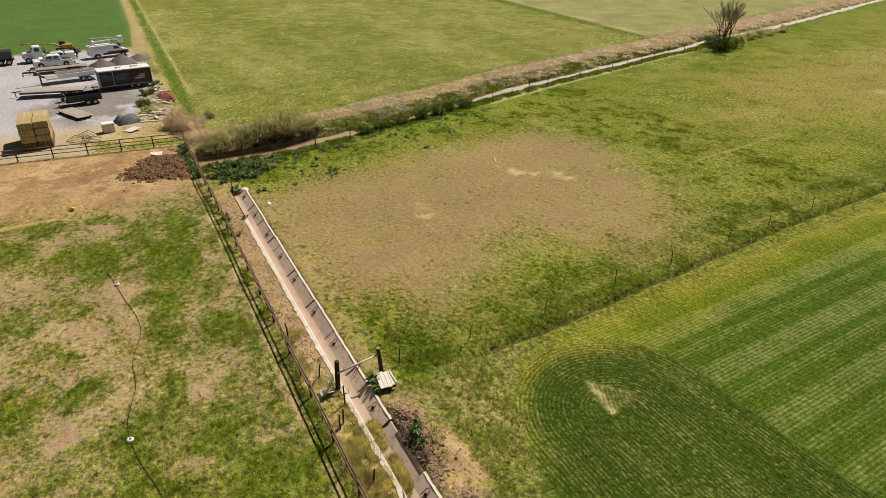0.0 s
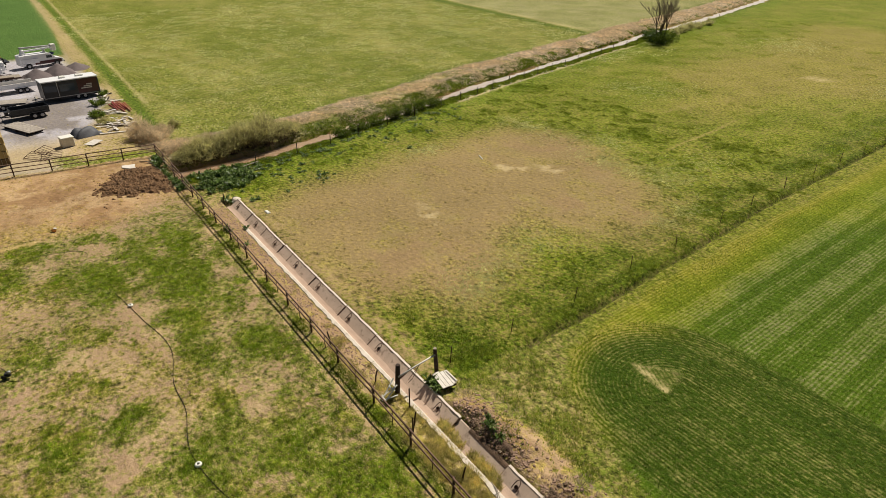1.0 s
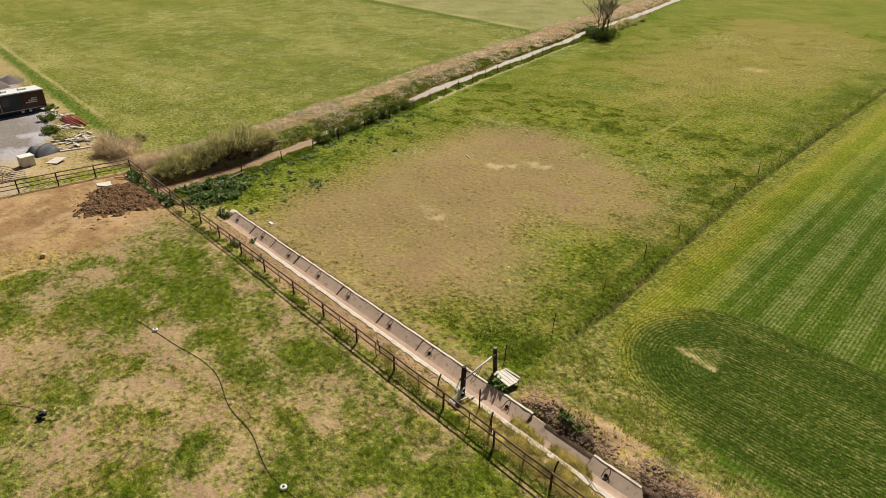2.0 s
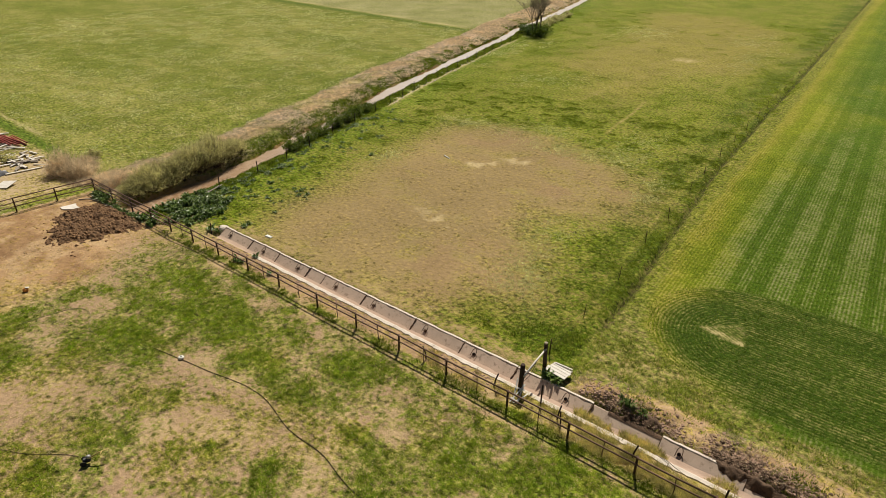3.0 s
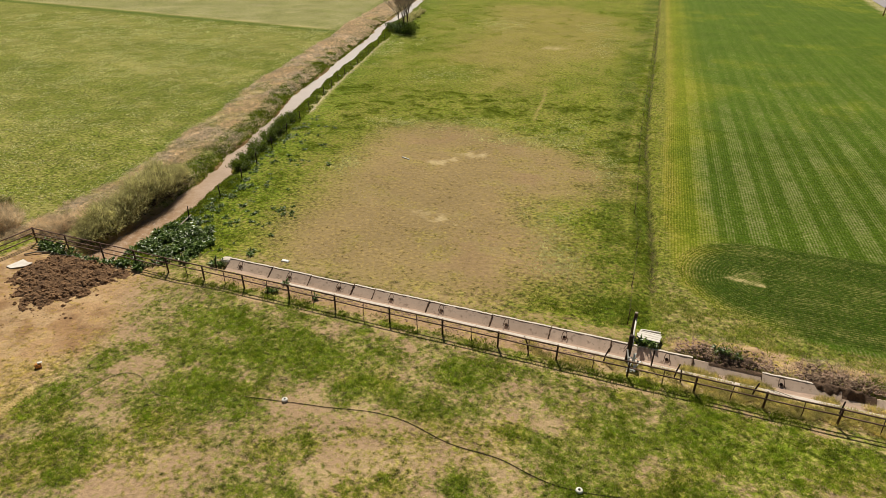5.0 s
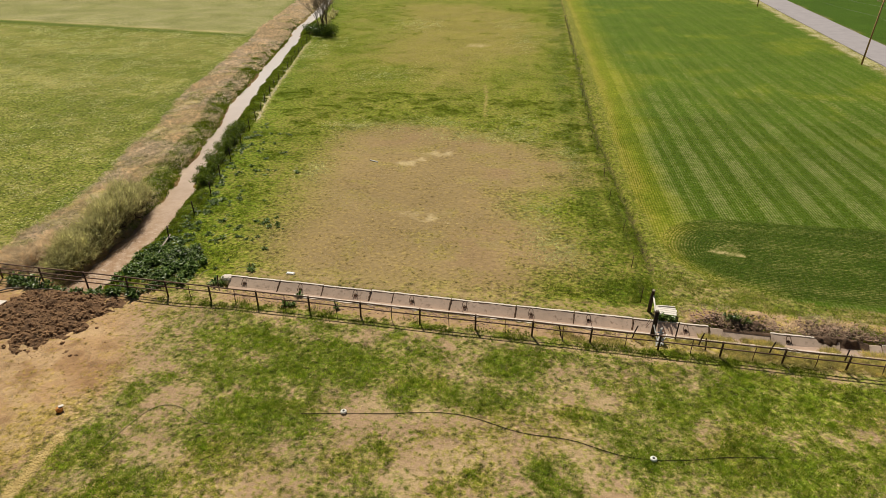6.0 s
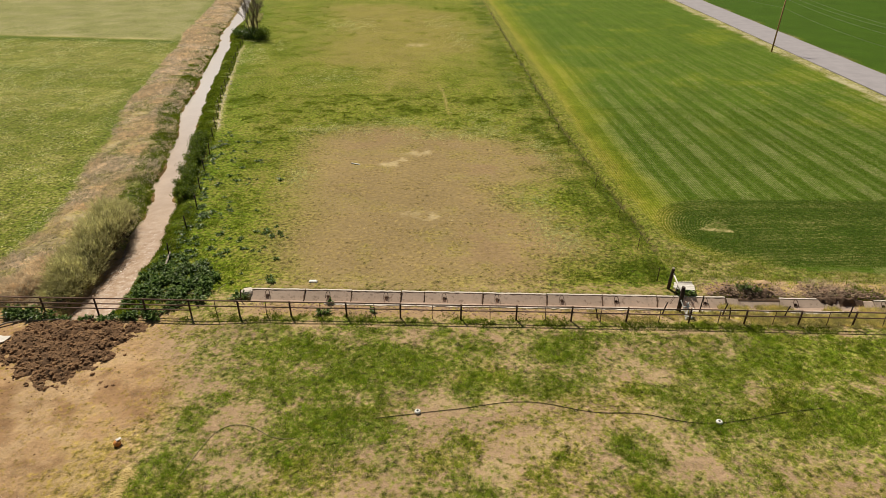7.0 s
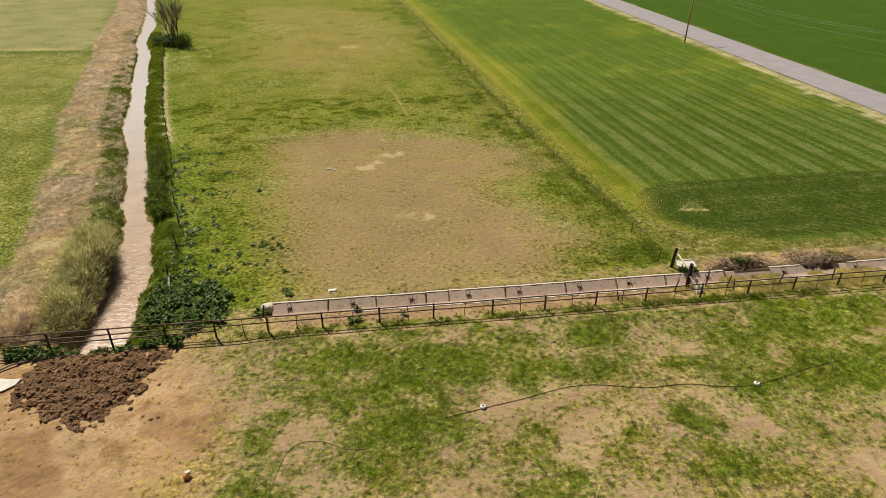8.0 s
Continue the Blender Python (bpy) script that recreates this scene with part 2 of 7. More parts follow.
M["yellow"] = surface("machine yellow", (0.50, 0.30, 0.05), (0.30, 0.17, 0.03), 2.0, 16, 0.5, spec=0.4, relief=0)
M["deck"] = surface("trailer planks", (0.48, 0.43, 0.37), (0.30, 0.26, 0.22), 2, 24, 0.9, relief=0.3, vary=0.12)
M["hay"] = surface("hay bale", (0.52, 0.40, 0.19), (0.30, 0.215, 0.09), 2, 22, 0.95, relief=0.7, depth=0.03, vary=0.12)
M["hay_old_shaded"] = surface("weathered hay bale with painted shade", (0.20, 0.14, 0.075), (0.09, 0.06, 0.032), 2, 22, 0.95, relief=0.7, depth=0.03)
M["redpipe"] = surface("faded red pipe", (0.45, 0.10, 0.07), (0.28, 0.06, 0.05), 3, 20, 0.6, relief=0)
M["tarp"] = surface("grey tarp", (0.10, 0.105, 0.12), (0.05, 0.05, 0.06), 2, 14, 0.6, relief=0.4, depth=0.03)
M["orange"] = surface("orange plastic", (0.72, 0.30, 0.07), (0.50, 0.20, 0.05), 4, 25, 0.5, relief=0)
M["straw"] = surface("yellow straw", (0.58, 0.44, 0.17), (0.42, 0.31, 0.12), 3, 25, 0.9, relief=0.6)
M["hose"] = surface("black hose", (0.035, 0.028, 0.022), (0.016, 0.013, 0.011), 4, 20, 0.9, spec=0.1, relief=0)
M["khaki"] = surface("faded khaki hose", (0.30, 0.26, 0.13), (0.18, 0.15, 0.075), 4, 20, 0.7, relief=0)
M["pole"] = surface("utility pole", (0.62, 0.36, 0.17), (0.42, 0.22, 0.10), 2, 24, 0.85, relief=0.3)
M["wire"] = surface("aluminium wire", (0.34, 0.36, 0.30), (0.24, 0.25, 0.22), 2, 10, 0.5, 0.3, relief=0)
M["steel"] = surface("galvanised steel", (0.48, 0.48, 0.47), (0.30, 0.30, 0.30), 3, 18, 0.5, 0.6, relief=0)


def water_material():
    m, nt, b = nodes_of("muddy water", 0.28, 0.0, 0.5)
    col = mix(nt, ramp(nt, noise_node(nt, 0.5, 3.0), 0.35, 0.65), (0.36, 0.245, 0.155), (0.45, 0.325, 0.225))
    # broken water over the shallows by the fence
    geo = nt.nodes.new("ShaderNodeNewGeometry")
    axes = nt.nodes.new("ShaderNodeSeparateXYZ")
    nt.links.new(geo.outputs["Position"], axes.inputs[0])
    # far water paler: the reflected sky is painted into the base colour
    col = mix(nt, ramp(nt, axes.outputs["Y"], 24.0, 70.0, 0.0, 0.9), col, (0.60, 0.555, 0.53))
    shoal = ramp(nt, axes.outputs["Y"], 14.0, 26.0, 1.0, 0.0)
    col = mix(nt, calc(nt, "MULTIPLY", shoal, ramp(nt, noise_node(nt, 1.6, 4.0), 0.36, 0.54, 0.0, 0.9)), col, (0.27, 0.15, 0.068))
    col = mix(nt, calc(nt, "MULTIPLY", shoal, ramp(nt, noise_node(nt, 3.2, 5.0, None, 0.7), 0.55, 0.66, 0.0, 0.6)), col, (0.70, 0.61, 0.52))
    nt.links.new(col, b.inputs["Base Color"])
    h = calc(nt, "ADD", noise_node(nt, 2.2, 3.0), calc(nt, "MULTIPLY", noise_node(nt, 7.0, 2.0), 0.4))
    bump(nt, b, h, 0.5, 0.08)
    return m


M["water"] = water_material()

# ---- builders ----
class Build:
    """Collects plain shapes into one mesh."""

    def __init__(self):
        self.v, self.f, self.s = [], [], []

    def face(self, idx, smooth=False):
        self.f.append(tuple(idx))
        self.s.append(smooth)

    def quad(self, a, b, c, d):
        n = len(self.v)
        self.v += [tuple(a), tuple(b), tuple(c), tuple(d)]
        self.face((n, n + 1, n + 2, n + 3))

    def box(self, size, at=(0, 0, 0), turn=(0, 0, 0), c=0.01, taper=(1, 1)):
        """A box with chamfered edges; at is its middle; taper narrows its top."""
        m = pose(*at, *turn)
        hx, hy, hz = (s / 2 for s in size)
        c = min(c, hx * 0.45, hy * 0.45, hz * 0.45)
        n = len(self.v)
        ids = {}
        for sx in (-1, 1):
            for sy in (-1, 1):
                for sz in (-1, 1):
                    tx, ty = taper if sz > 0 else (1, 1)
                    for ax in range(3):
                        p = [sx * hx * tx, sy * hy * ty, sz * hz]
                        for k in range(3):
                            if k != ax:
                                p[k] -= (sx, sy, sz)[k] * c
                        ids[sx, sy, sz, ax] = len(self.v)
                        self.v.append(tuple(m @ Vector(p)))
        q = [(-1, -1), (1, -1), (1, 1), (-1, 1)]
        for ax in range(3):
            o = [k for k in range(3) if k != ax]
            for s in (-1, 1):
                ring = []
                for a, b in q:
                    key = [0, 0, 0]
                    key[ax], key[o[0]], key[o[1]] = s, a, b
                    ring.append(ids[(*key, ax)])
                flip = (s > 0) == (ax == 1)
                self.face(ring[::-1] if flip else ring)
        for ax in range(3):
            o = [k for k in range(3) if k != ax]
            for a in (-1, 1):
                for b in (-1, 1):
                    lo, hi = [0, 0, 0], [0, 0, 0]
                    lo[ax], hi[ax] = -1, 1
                    for k in (lo, hi):
                        k[o[0]], k[o[1]] = a, b
                    self.face((ids[(*lo, o[0])], ids[(*hi, o[0])], ids[(*hi, o[1])], ids[(*lo, o[1])]))
        for sx in (-1, 1):
            for sy in (-1, 1):
                for sz in (-1, 1):
                    self.face([ids[sx, sy, sz, k] for k in range(3)])
        return self

    def tube(self, pts, r, seg=8, cap=True):
        """A round bar along points; r one radius or one for each point."""
        pts = [Vector(p) for p in pts]
        rs = r if isinstance(r, (list, tuple)) else [r] * len(pts)
        n = len(self.v)
        ref = None
        for i, p in enumerate(pts):
            d = (pts[min(i + 1, len(pts) - 1)] - pts[max(i - 1, 0)]).normalized()
            if ref is None:
                ref = d.cross(Vector((0.31, 0.17, 1)) if abs(d.z) < 0.9 else Vector((1, 0.1, 0))).normalized()
            u = (ref - d * ref.dot(d)).normalized()
            w = d.cross(u)
            ref = u
            for k in range(seg):
                a = 2 * math.pi * k / seg
                self.v.append(tuple(p + (u * math.cos(a) + w * math.sin(a)) * rs[i]))
        for i in range(len(pts) - 1):
            for k in range(seg):
                k2 = (k + 1) % seg
                self.face((n + i * seg + k, n + i * seg + k2, n + (i + 1) * seg + k2, n + (i + 1) * seg + k), True)
        if cap:
            self.face([n + k for k in range(seg)][::-1])
            self.face([n + (len(pts) - 1) * seg + k for k in range(seg)])
        return self

    def lathe(self, prof, seg=16, at=(0, 0, 0), turn=(0, 0, 0)):
        """A profile of (radius, height) turned round an upright axis."""
        m = pose(*at, *turn)
        n = len(self.v)
        for r, z in prof:
            for k in range(seg):
                a = 2 * math.pi * k / seg
                self.v.append(tuple(m @ Vector((r * math.cos(a), r * math.sin(a), z))))
        for i in range(len(prof) - 1):
            for k in range(seg):
                k2 = (k + 1) % seg
                self.face((n + i * seg + k, n + i * seg + k2, n + (i + 1) * seg + k2, n + (i + 1) * seg + k), True)
        self.face([n + k for k in range(seg)][::-1])
        self.face([n + (len(prof) - 1) * seg + k for k in range(seg)])
        return self

    def loft(self, rings, smooth=False, cap=True):
        """Rings of equal length joined one after another."""
        n, k = len(self.v), len(rings[0])
        for r in rings:
            self.v += [tuple(p) for p in r]
        for i in range(len(rings) - 1):
            for j in range(k):
                j2 = (j + 1) % k
                self.face((n + i * k + j, n + i * k + j2, n + (i + 1) * k + j2, n + (i + 1) * k + j), smooth)
        if cap:
            self.face([n + j for j in range(k)][::-1])
            self.face([n + (len(rings) - 1) * k + j for j in range(k)])
        return self

    def mesh(self, name):
        me = bpy.data.meshes.new(name)
        me.from_pydata(self.v, [], self.f)
        me.polygons.foreach_set("use_smooth", self.s)
        me.update()
        return me


def part(name, shape, material, parent, label="", at=None):
    """Links a shape as one mesh object under a thing or a part."""
    me = shape.mesh(name) if isinstance(shape, Build) else shape
    if not me.materials:
        me.materials.append(M[material])
    ob = new(name, me)
    ob.parent = parent
    if at is not None:
        ob.matrix_basis = at if isinstance(at, Matrix) else Matrix.Translation(at)
    return tagged(ob, label)


def thing(name, label, category, at=(0, 0, 0), turn=0.0, group=""):
    ob = new(name)
    ob.empty_display_size = 0.2
    ob.matrix_basis = pose(*at, 0, 0, turn)
    return tagged(ob, label, category, group)


def solid(name, shape, material, label, category, at=(0, 0, 0), turn=0.0, group="", kind=""):
    """A thing that is one mesh."""
    me = shape.mesh(name) if isinstance(shape, Build) else shape
    if not me.materials:
        me.materials.append(M[material])
    ob = new(name, me)
    ob.matrix_basis = pose(*at, 0, 0, turn)
    return tagged(ob, label, category, group, kind)


def raw_mesh(name, verts, faces, smooth=False):
    """A mesh from numpy arrays: verts (n, 3), faces (m, 3) or (m, 4)."""
    me = bpy.data.meshes.new(name)
    k = faces.shape[1]
    me.vertices.add(len(verts))
    me.vertices.foreach_set("co", verts.astype(np.float32).ravel())
    me.loops.add(faces.size)
    me.loops.foreach_set("vertex_index", faces.astype(np.int32).ravel())
    me.polygons.add(len(faces))
    me.polygons.foreach_set("loop_start", np.arange(0, faces.size, k, dtype=np.int32))
    if smooth:
        me.polygons.foreach_set("use_smooth", np.ones(len(faces), dtype=bool))
    me.update(calc_edges=True)
    return me


# ---- smooth random fields ----
rng = np.random.default_rng(7)
LATTICE = rng.random((256, 256))


def field(x, y, size, shift=0):
    """Smooth noise from 0 to 1 with features about size metres wide."""
    u, v = x / size + shift * 17.3 + 1000, y / size + shift * 9.1 + 1000
    i, j = np.floor(u).astype(int), np.floor(v).astype(int)
    a, b = u - i, v - j
    a, b = a * a * (3 - 2 * a), b * b * (3 - 2 * b)
    g = lambda p, q: LATTICE[p % 256, q % 256]
    return (g(i, j) * (1 - a) + g(i + 1, j) * a) * (1 - b) + (g(i, j + 1) * (1 - a) + g(i + 1, j + 1) * a) * b


def fbm(x, y, size, shift=0, octaves=4):
    t, amp, total = 0.0, 1.0, 0.0
    for k in range(octaves):
        t = t + amp * field(x, y, size / 2 ** k, shift + k)
        total += amp
        amp *= 0.55
    return t / total


def step(v, lo, hi):
    t = np.clip((v - lo) / (hi - lo), 0, 1)
    return t * t * (3 - 2 * t)


def inside(x, y, poly, soft):
    """1 inside a polygon, 0 outside, with a soft edge."""
    px, py = np.array([p[0] for p in poly], float), np.array([p[1] for p in poly], float)
    d = np.full(x.shape, 1e9)
    c = np.zeros(x.shape, bool)
    for i in range(len(poly)):
        x0, y0, x1, y1 = px[i], py[i], px[i - 1], py[i - 1]
        t = np.clip(((x - x0) * (x1 - x0) + (y - y0) * (y1 - y0)) / ((x1 - x0) ** 2 + (y1 - y0) ** 2 + 1e-9), 0, 1)
        d = np.minimum(d, np.hypot(x - x0 - t * (x1 - x0), y - y0 - t * (y1 - y0)))
        c ^= ((y0 > y) != (y1 > y)) & (x < (x1 - x0) * (y - y0) / (y1 - y0 + 1e-12) + x0)
    return step(np.where(c, d, -d), -soft, soft)


# ---- the plan ----
CREEK = ((3.0, -68.4, -65.4), (9, -68.4, -65.4), (14, -69.0, -66.2), (18, -69.0, -66.6), (23, -69.8, -67.6), (27, -70.9, -68.8),
         (31, -72.1, -70.2), (36, -73.3, -71.2), (46, -75.8, -73.8), (56, -79.4, -76.6), (65, -81.3, -79.0), (75, -83.6, -81.3),
         (95, -88.4, -86.0), (107, -91.0, -88.5), (122, -95.6, -93.2), (143, -99.6, -96.8), (177, -107.3, -104.6), (600, -215, -212))
CY, CL, CR = (np.array([c[k] for c in CREEK], float) for k in range(3))
DITCH_X0, DITCH_X1 = -56.2, 60.0
WATER_Z = -0.7
SKEW = 0.0155            # the ditch and its fence run slightly aslant of the x axis
fence_y = lambda x: 6.48 - SKEW * (x + 30)
ditch_v = lambda x, y: y + 0.25 + SKEW * (x + 34)
swale_x = lambda y: np.interp(y, [15, 19, 24, 31, 39, 51, 67, 101, 175, 260], [-24.6, -24.8, -24.9, -25.5, -26.0, -26.8, -27.3, -28.0, -29.7, -32])
crop_x = lambda y: np.interp(y, [19, 24, 41, 63, 101, 150, 200], [-22.9, -24.0, -24.9, -25.2, -26.0, -27.5, -29.0])
CROP = [(70, 12.6), (-5.1, 13.0), (-12.5, 13.8), (-16.6, 14.6), (-20.3, 16.2), (-22.6, 18.8), (-23.7, 23.0), (-24.3, 30), (-24.9, 41), (-25.2, 63), (-26.0, 101), (-27.5, 150),
        (-29, 200), (-40, 600), (58, 600), (21.6, 13)]
TURN_C = (-16.6, 21.0)
TRIANGLE = [(-19.7, 20.9), (-17.2, 22.6), (-16.6, 20.3)]
road_near = lambda y: 22.2 + 0.066 * y
road_far = lambda y: 30.3 + 0.075 * y
PADDOCK = [(-60, -40), (-58.8, -9), (-57.8, -5), (-57.6, 0), (-60.8, 4.4), (-61.5, 7.4), (-73.0, 7.3), (-75.2, -12), (-78, -40)]
BROWN = [(-54.6, 13), (-55.5, 18.7), (-56, 23), (-56.9, 30), (-58.1, 38), (-58.3, 45), (-54.4, 48.3), (-48.6, 49.4), (-42.8, 47.7), (-39.2, 45.7), (-35.8, 44.6), (-30.8, 40.6), (-29.6, 36),
         (-33, 32.5), (-36.0, 28.5), (-34.8, 24), (-32.1, 18.2), (-30, 15.9), (-34.3, 14.7), (-34.5, 11.0), (-41.5, 9.6), (-52.5, 9.4)]
BROWN_FAR = [(-78, 172), (-67.4, 121.4), (-67.2, 92.3), (-63.1, 87.4), (-55.8, 87.7), (-51.4, 72.7), (-45.8, 72.1), (-44.4, 96), (-36.5, 97.5), (-36.1, 127), (-40.7, 156), (-58.4, 177)]
YARD = [(-74.4, 6.2), (-83, 6.8), (-92, 6.6), (-112, 7.4), (-136, 6.0), (-147, -15), (-165, -60), (-78, -60), (-75.4, -8)]


# denser and worn patches of the front pasture: centre and half-widths
GREEN_PATCHES = [(-51.4, 3.3, 3.0, 1.2), (-49.7, 0.3, 1.8, 1.1), (-46.4, 1.8, 3.4, 2.1), (-43.3, 1.6, 1.7, 1.8), (-40.2, 0.8, 1.4, 1.5), (-47.9, -2.9, 2.9, 1.7),
                 (-41.4, -4.3, 1.0, 0.6), (-25.5, 1.9, 2.3, 2.0), (-18.6, 3.3, 4.5, 1.9), (-20.9, -1.9, 3.4, 2.2), (-27.6, -2.6, 1.4, 0.9), (-34.6, 3.3, 2.0, 0.9),
                 (-36.1, 0.4, 3.2, 1.0), (-30.1, -0.2, 1.3, 0.7), (-32.4, -4.7, 1.2, 0.9), (-36.9, -5.9, 1.4, 1.0), (-56.0, -6.5, 1.4, 1.5), (-22.1, 3.6, 2.0, 2.0),
                 (-31.5, -7.9, 1.2, 1.3), (-40.9, -11.4, 1.6, 1.1), (-41.6, -8.2, 1.9, 1.3), (-52.0, -9.5, 2.4, 1.2), (-33.2, 4.7, 2.2, 1.0), (-55.3, -2.2, 0.9, 1.3)]
WORN_PATCHES = [(-43.6, 4.3, 1.6, 1.2), (-30.3, 1.3, 2.7, 1.3), (-23.3, 4.7, 1.3, 1.3), (-43.3, -2.9, 1.4, 1.7), (-35.9, -1.7, 5.4, 0.7), (-35.1, -3.7, 5.6, 1.1),
                (-46.0, -5.3, 1.6, 0.7), (-39.7, -6.4, 1.7, 1.2), (-34.6, -6.0, 1.4, 0.9), (-29.2, -5.9, 1.7, 1.3), (-21.0, 0.6, 0.8, 0.6), (-59.8, 1.2, 2.4, 3.9),
                (-53.2, -2.2, 1.6, 1.4), (-52.3, -6.1, 1.7, 1.1), (-46.5, -7.3, 2.2, 0.8), (-22.2, -5.6, 2.4, 1.6), (-32.2, -2.6, 3.0, 1.2), (-27.2, 3.2, 1.3, 1.2),
                (-47.2, -9.8, 2.6, 1.4), (-38.8, -4.8, 2.6, 1.6), (-23.8, -0.2, 0.7, 0.9), (-56.5, -0.2, 1.6, 2.6), (-26.0, -9.0, 2.6, 1.6), (-36.5, -9.3, 2.2, 1.5)]


def patches(x, y, spots):
    """How deep a place lies in any of the patches, with ragged borders."""
    wx, wy = (fbm(x, y, 1.5, 61) - 0.5) * 2.4, (fbm(x, y, 1.5, 67) - 0.5) * 2.0
    deep = np.zeros(x.shape)
    for cx, cy, a, b in spots:
        deep = np.maximum(deep, 1 - step(np.hypot((x + wx - cx) / a, (y + wy - cy) / b), 0.45, 1.5))
    return deep


def pass_bands(a):
    """How thinly each pass of the seed drill was sown; a runs across the rows."""
    lap = np.mod(a + 102.0, 4.25)
    return step(lap, 0.35, 0.55) * (1 - step(lap, 2.05, 2.25)) + 0.5 * step(lap, 2.75, 2.9) * (1 - step(lap, 3.5, 3.65))


def spoil_humps(x):
    """Where along the ditch the dredged spoil lies heaped."""
    a = step(x, -23.6, -22.2) * (1 - step(x, -18.2, -16.8))
    b = step(x, -16.6, -15.4) * (1 - step(x, -12.4, -10.6))
    return np.maximum(np.maximum(a, b), 0.5 * step(x, -8, -7) * (1 - step(x, -4.5, -3)))


def ground_height(x, y):
    """The lie of the land, with the creek, the ditch cut, the furrow by the wire fence and small unevenness."""
    z = (fbm(x, y, 14, 3) - 0.5) * 0.18 + (fbm(x, y, 1.6, 8, 3) - 0.5) * 0.07
    v = ditch_v(x, y)
    near = np.exp(-((v - 9.3) / 4.0) ** 2)
    z = z * (1 - 0.8 * near)
    # spoil bank behind the ditch lip, heaped where it was dredged
    along = step(x, DITCH_X0 - 1, DITCH_X0 + 1)
    z = z + 0.24 * along * step(v, 9.9, 10.15) * (1 - step(v, 10.4, 13.0))
    z = z + 0.16 * step(x, -58, -54) * step(v, 3.0, 5.6) * (1 - step(v, 7.4, 8.6))
    dredged = step(x, -23.8, -22.0) * step(v, 10.05, 10.7) * (1 - step(v, 11.8, 13.2))
    z = z + dredged * (0.25 + 0.75 * spoil_humps(x)) * (0.08 + 0.70 * fbm(x, y, 1.3, 21) * fbm(x, y, 4.0, 5) + 0.42 * (fbm(x, y, 0.8, 23, 2) - 0.5))
    # the ditch
    cut = along * step(v, 8.62, 8.66) * (1 - step(v, 10.0, 10.04))
    z = z * (1 - cut) - 0.75 * cut
    # creek
    l, r = np.interp(y, CY, CL), np.interp(y, CY, CR)
    wob = (fbm(x, y, 2.4, 12) - 0.5) * 1.7
    d = np.minimum(x - l, r - x) + wob
    carve = step(d, -1.1, 0.6) * step(y, 6.1, 7.2)
    z = z - carve * 1.15
    # raised bank on the far side of the creek
    b = step(x, l - 8.5, l - 5.5) * (1 - step(x, l - 1.8, l - 0.6)) * step(y, 7, 10)
    z = z + 0.35 * b
    # furrow along the wire fence
    f = np.exp(-((x - swale_x(y) + (fbm(x, y, 4, 31) - 0.5) * 0.5) / 0.26) ** 2) * step(y, 15.5, 18)
    z = z - 0.42 * f
    return z


def graded(lo, hi, a, b, fine, ends):
    """Grid lines: fine between a and b, wider and wider out to lo and hi."""
    mid = list(np.arange(a, b + fine / 2, fine))
    up, s = [], fine
    v = b
    while v < hi:
        s = min(s * 1.05, ends if v < 260 else s * 1.3)
        v += s
        up.append(v)
    dn, s, v = [], fine, a
    while v > lo:
        s = min(s * 1.05, ends if v > -260 else s * 1.3)
        v -= s
        dn.append(v)
    return np.array(dn[::-1] + mid + up)


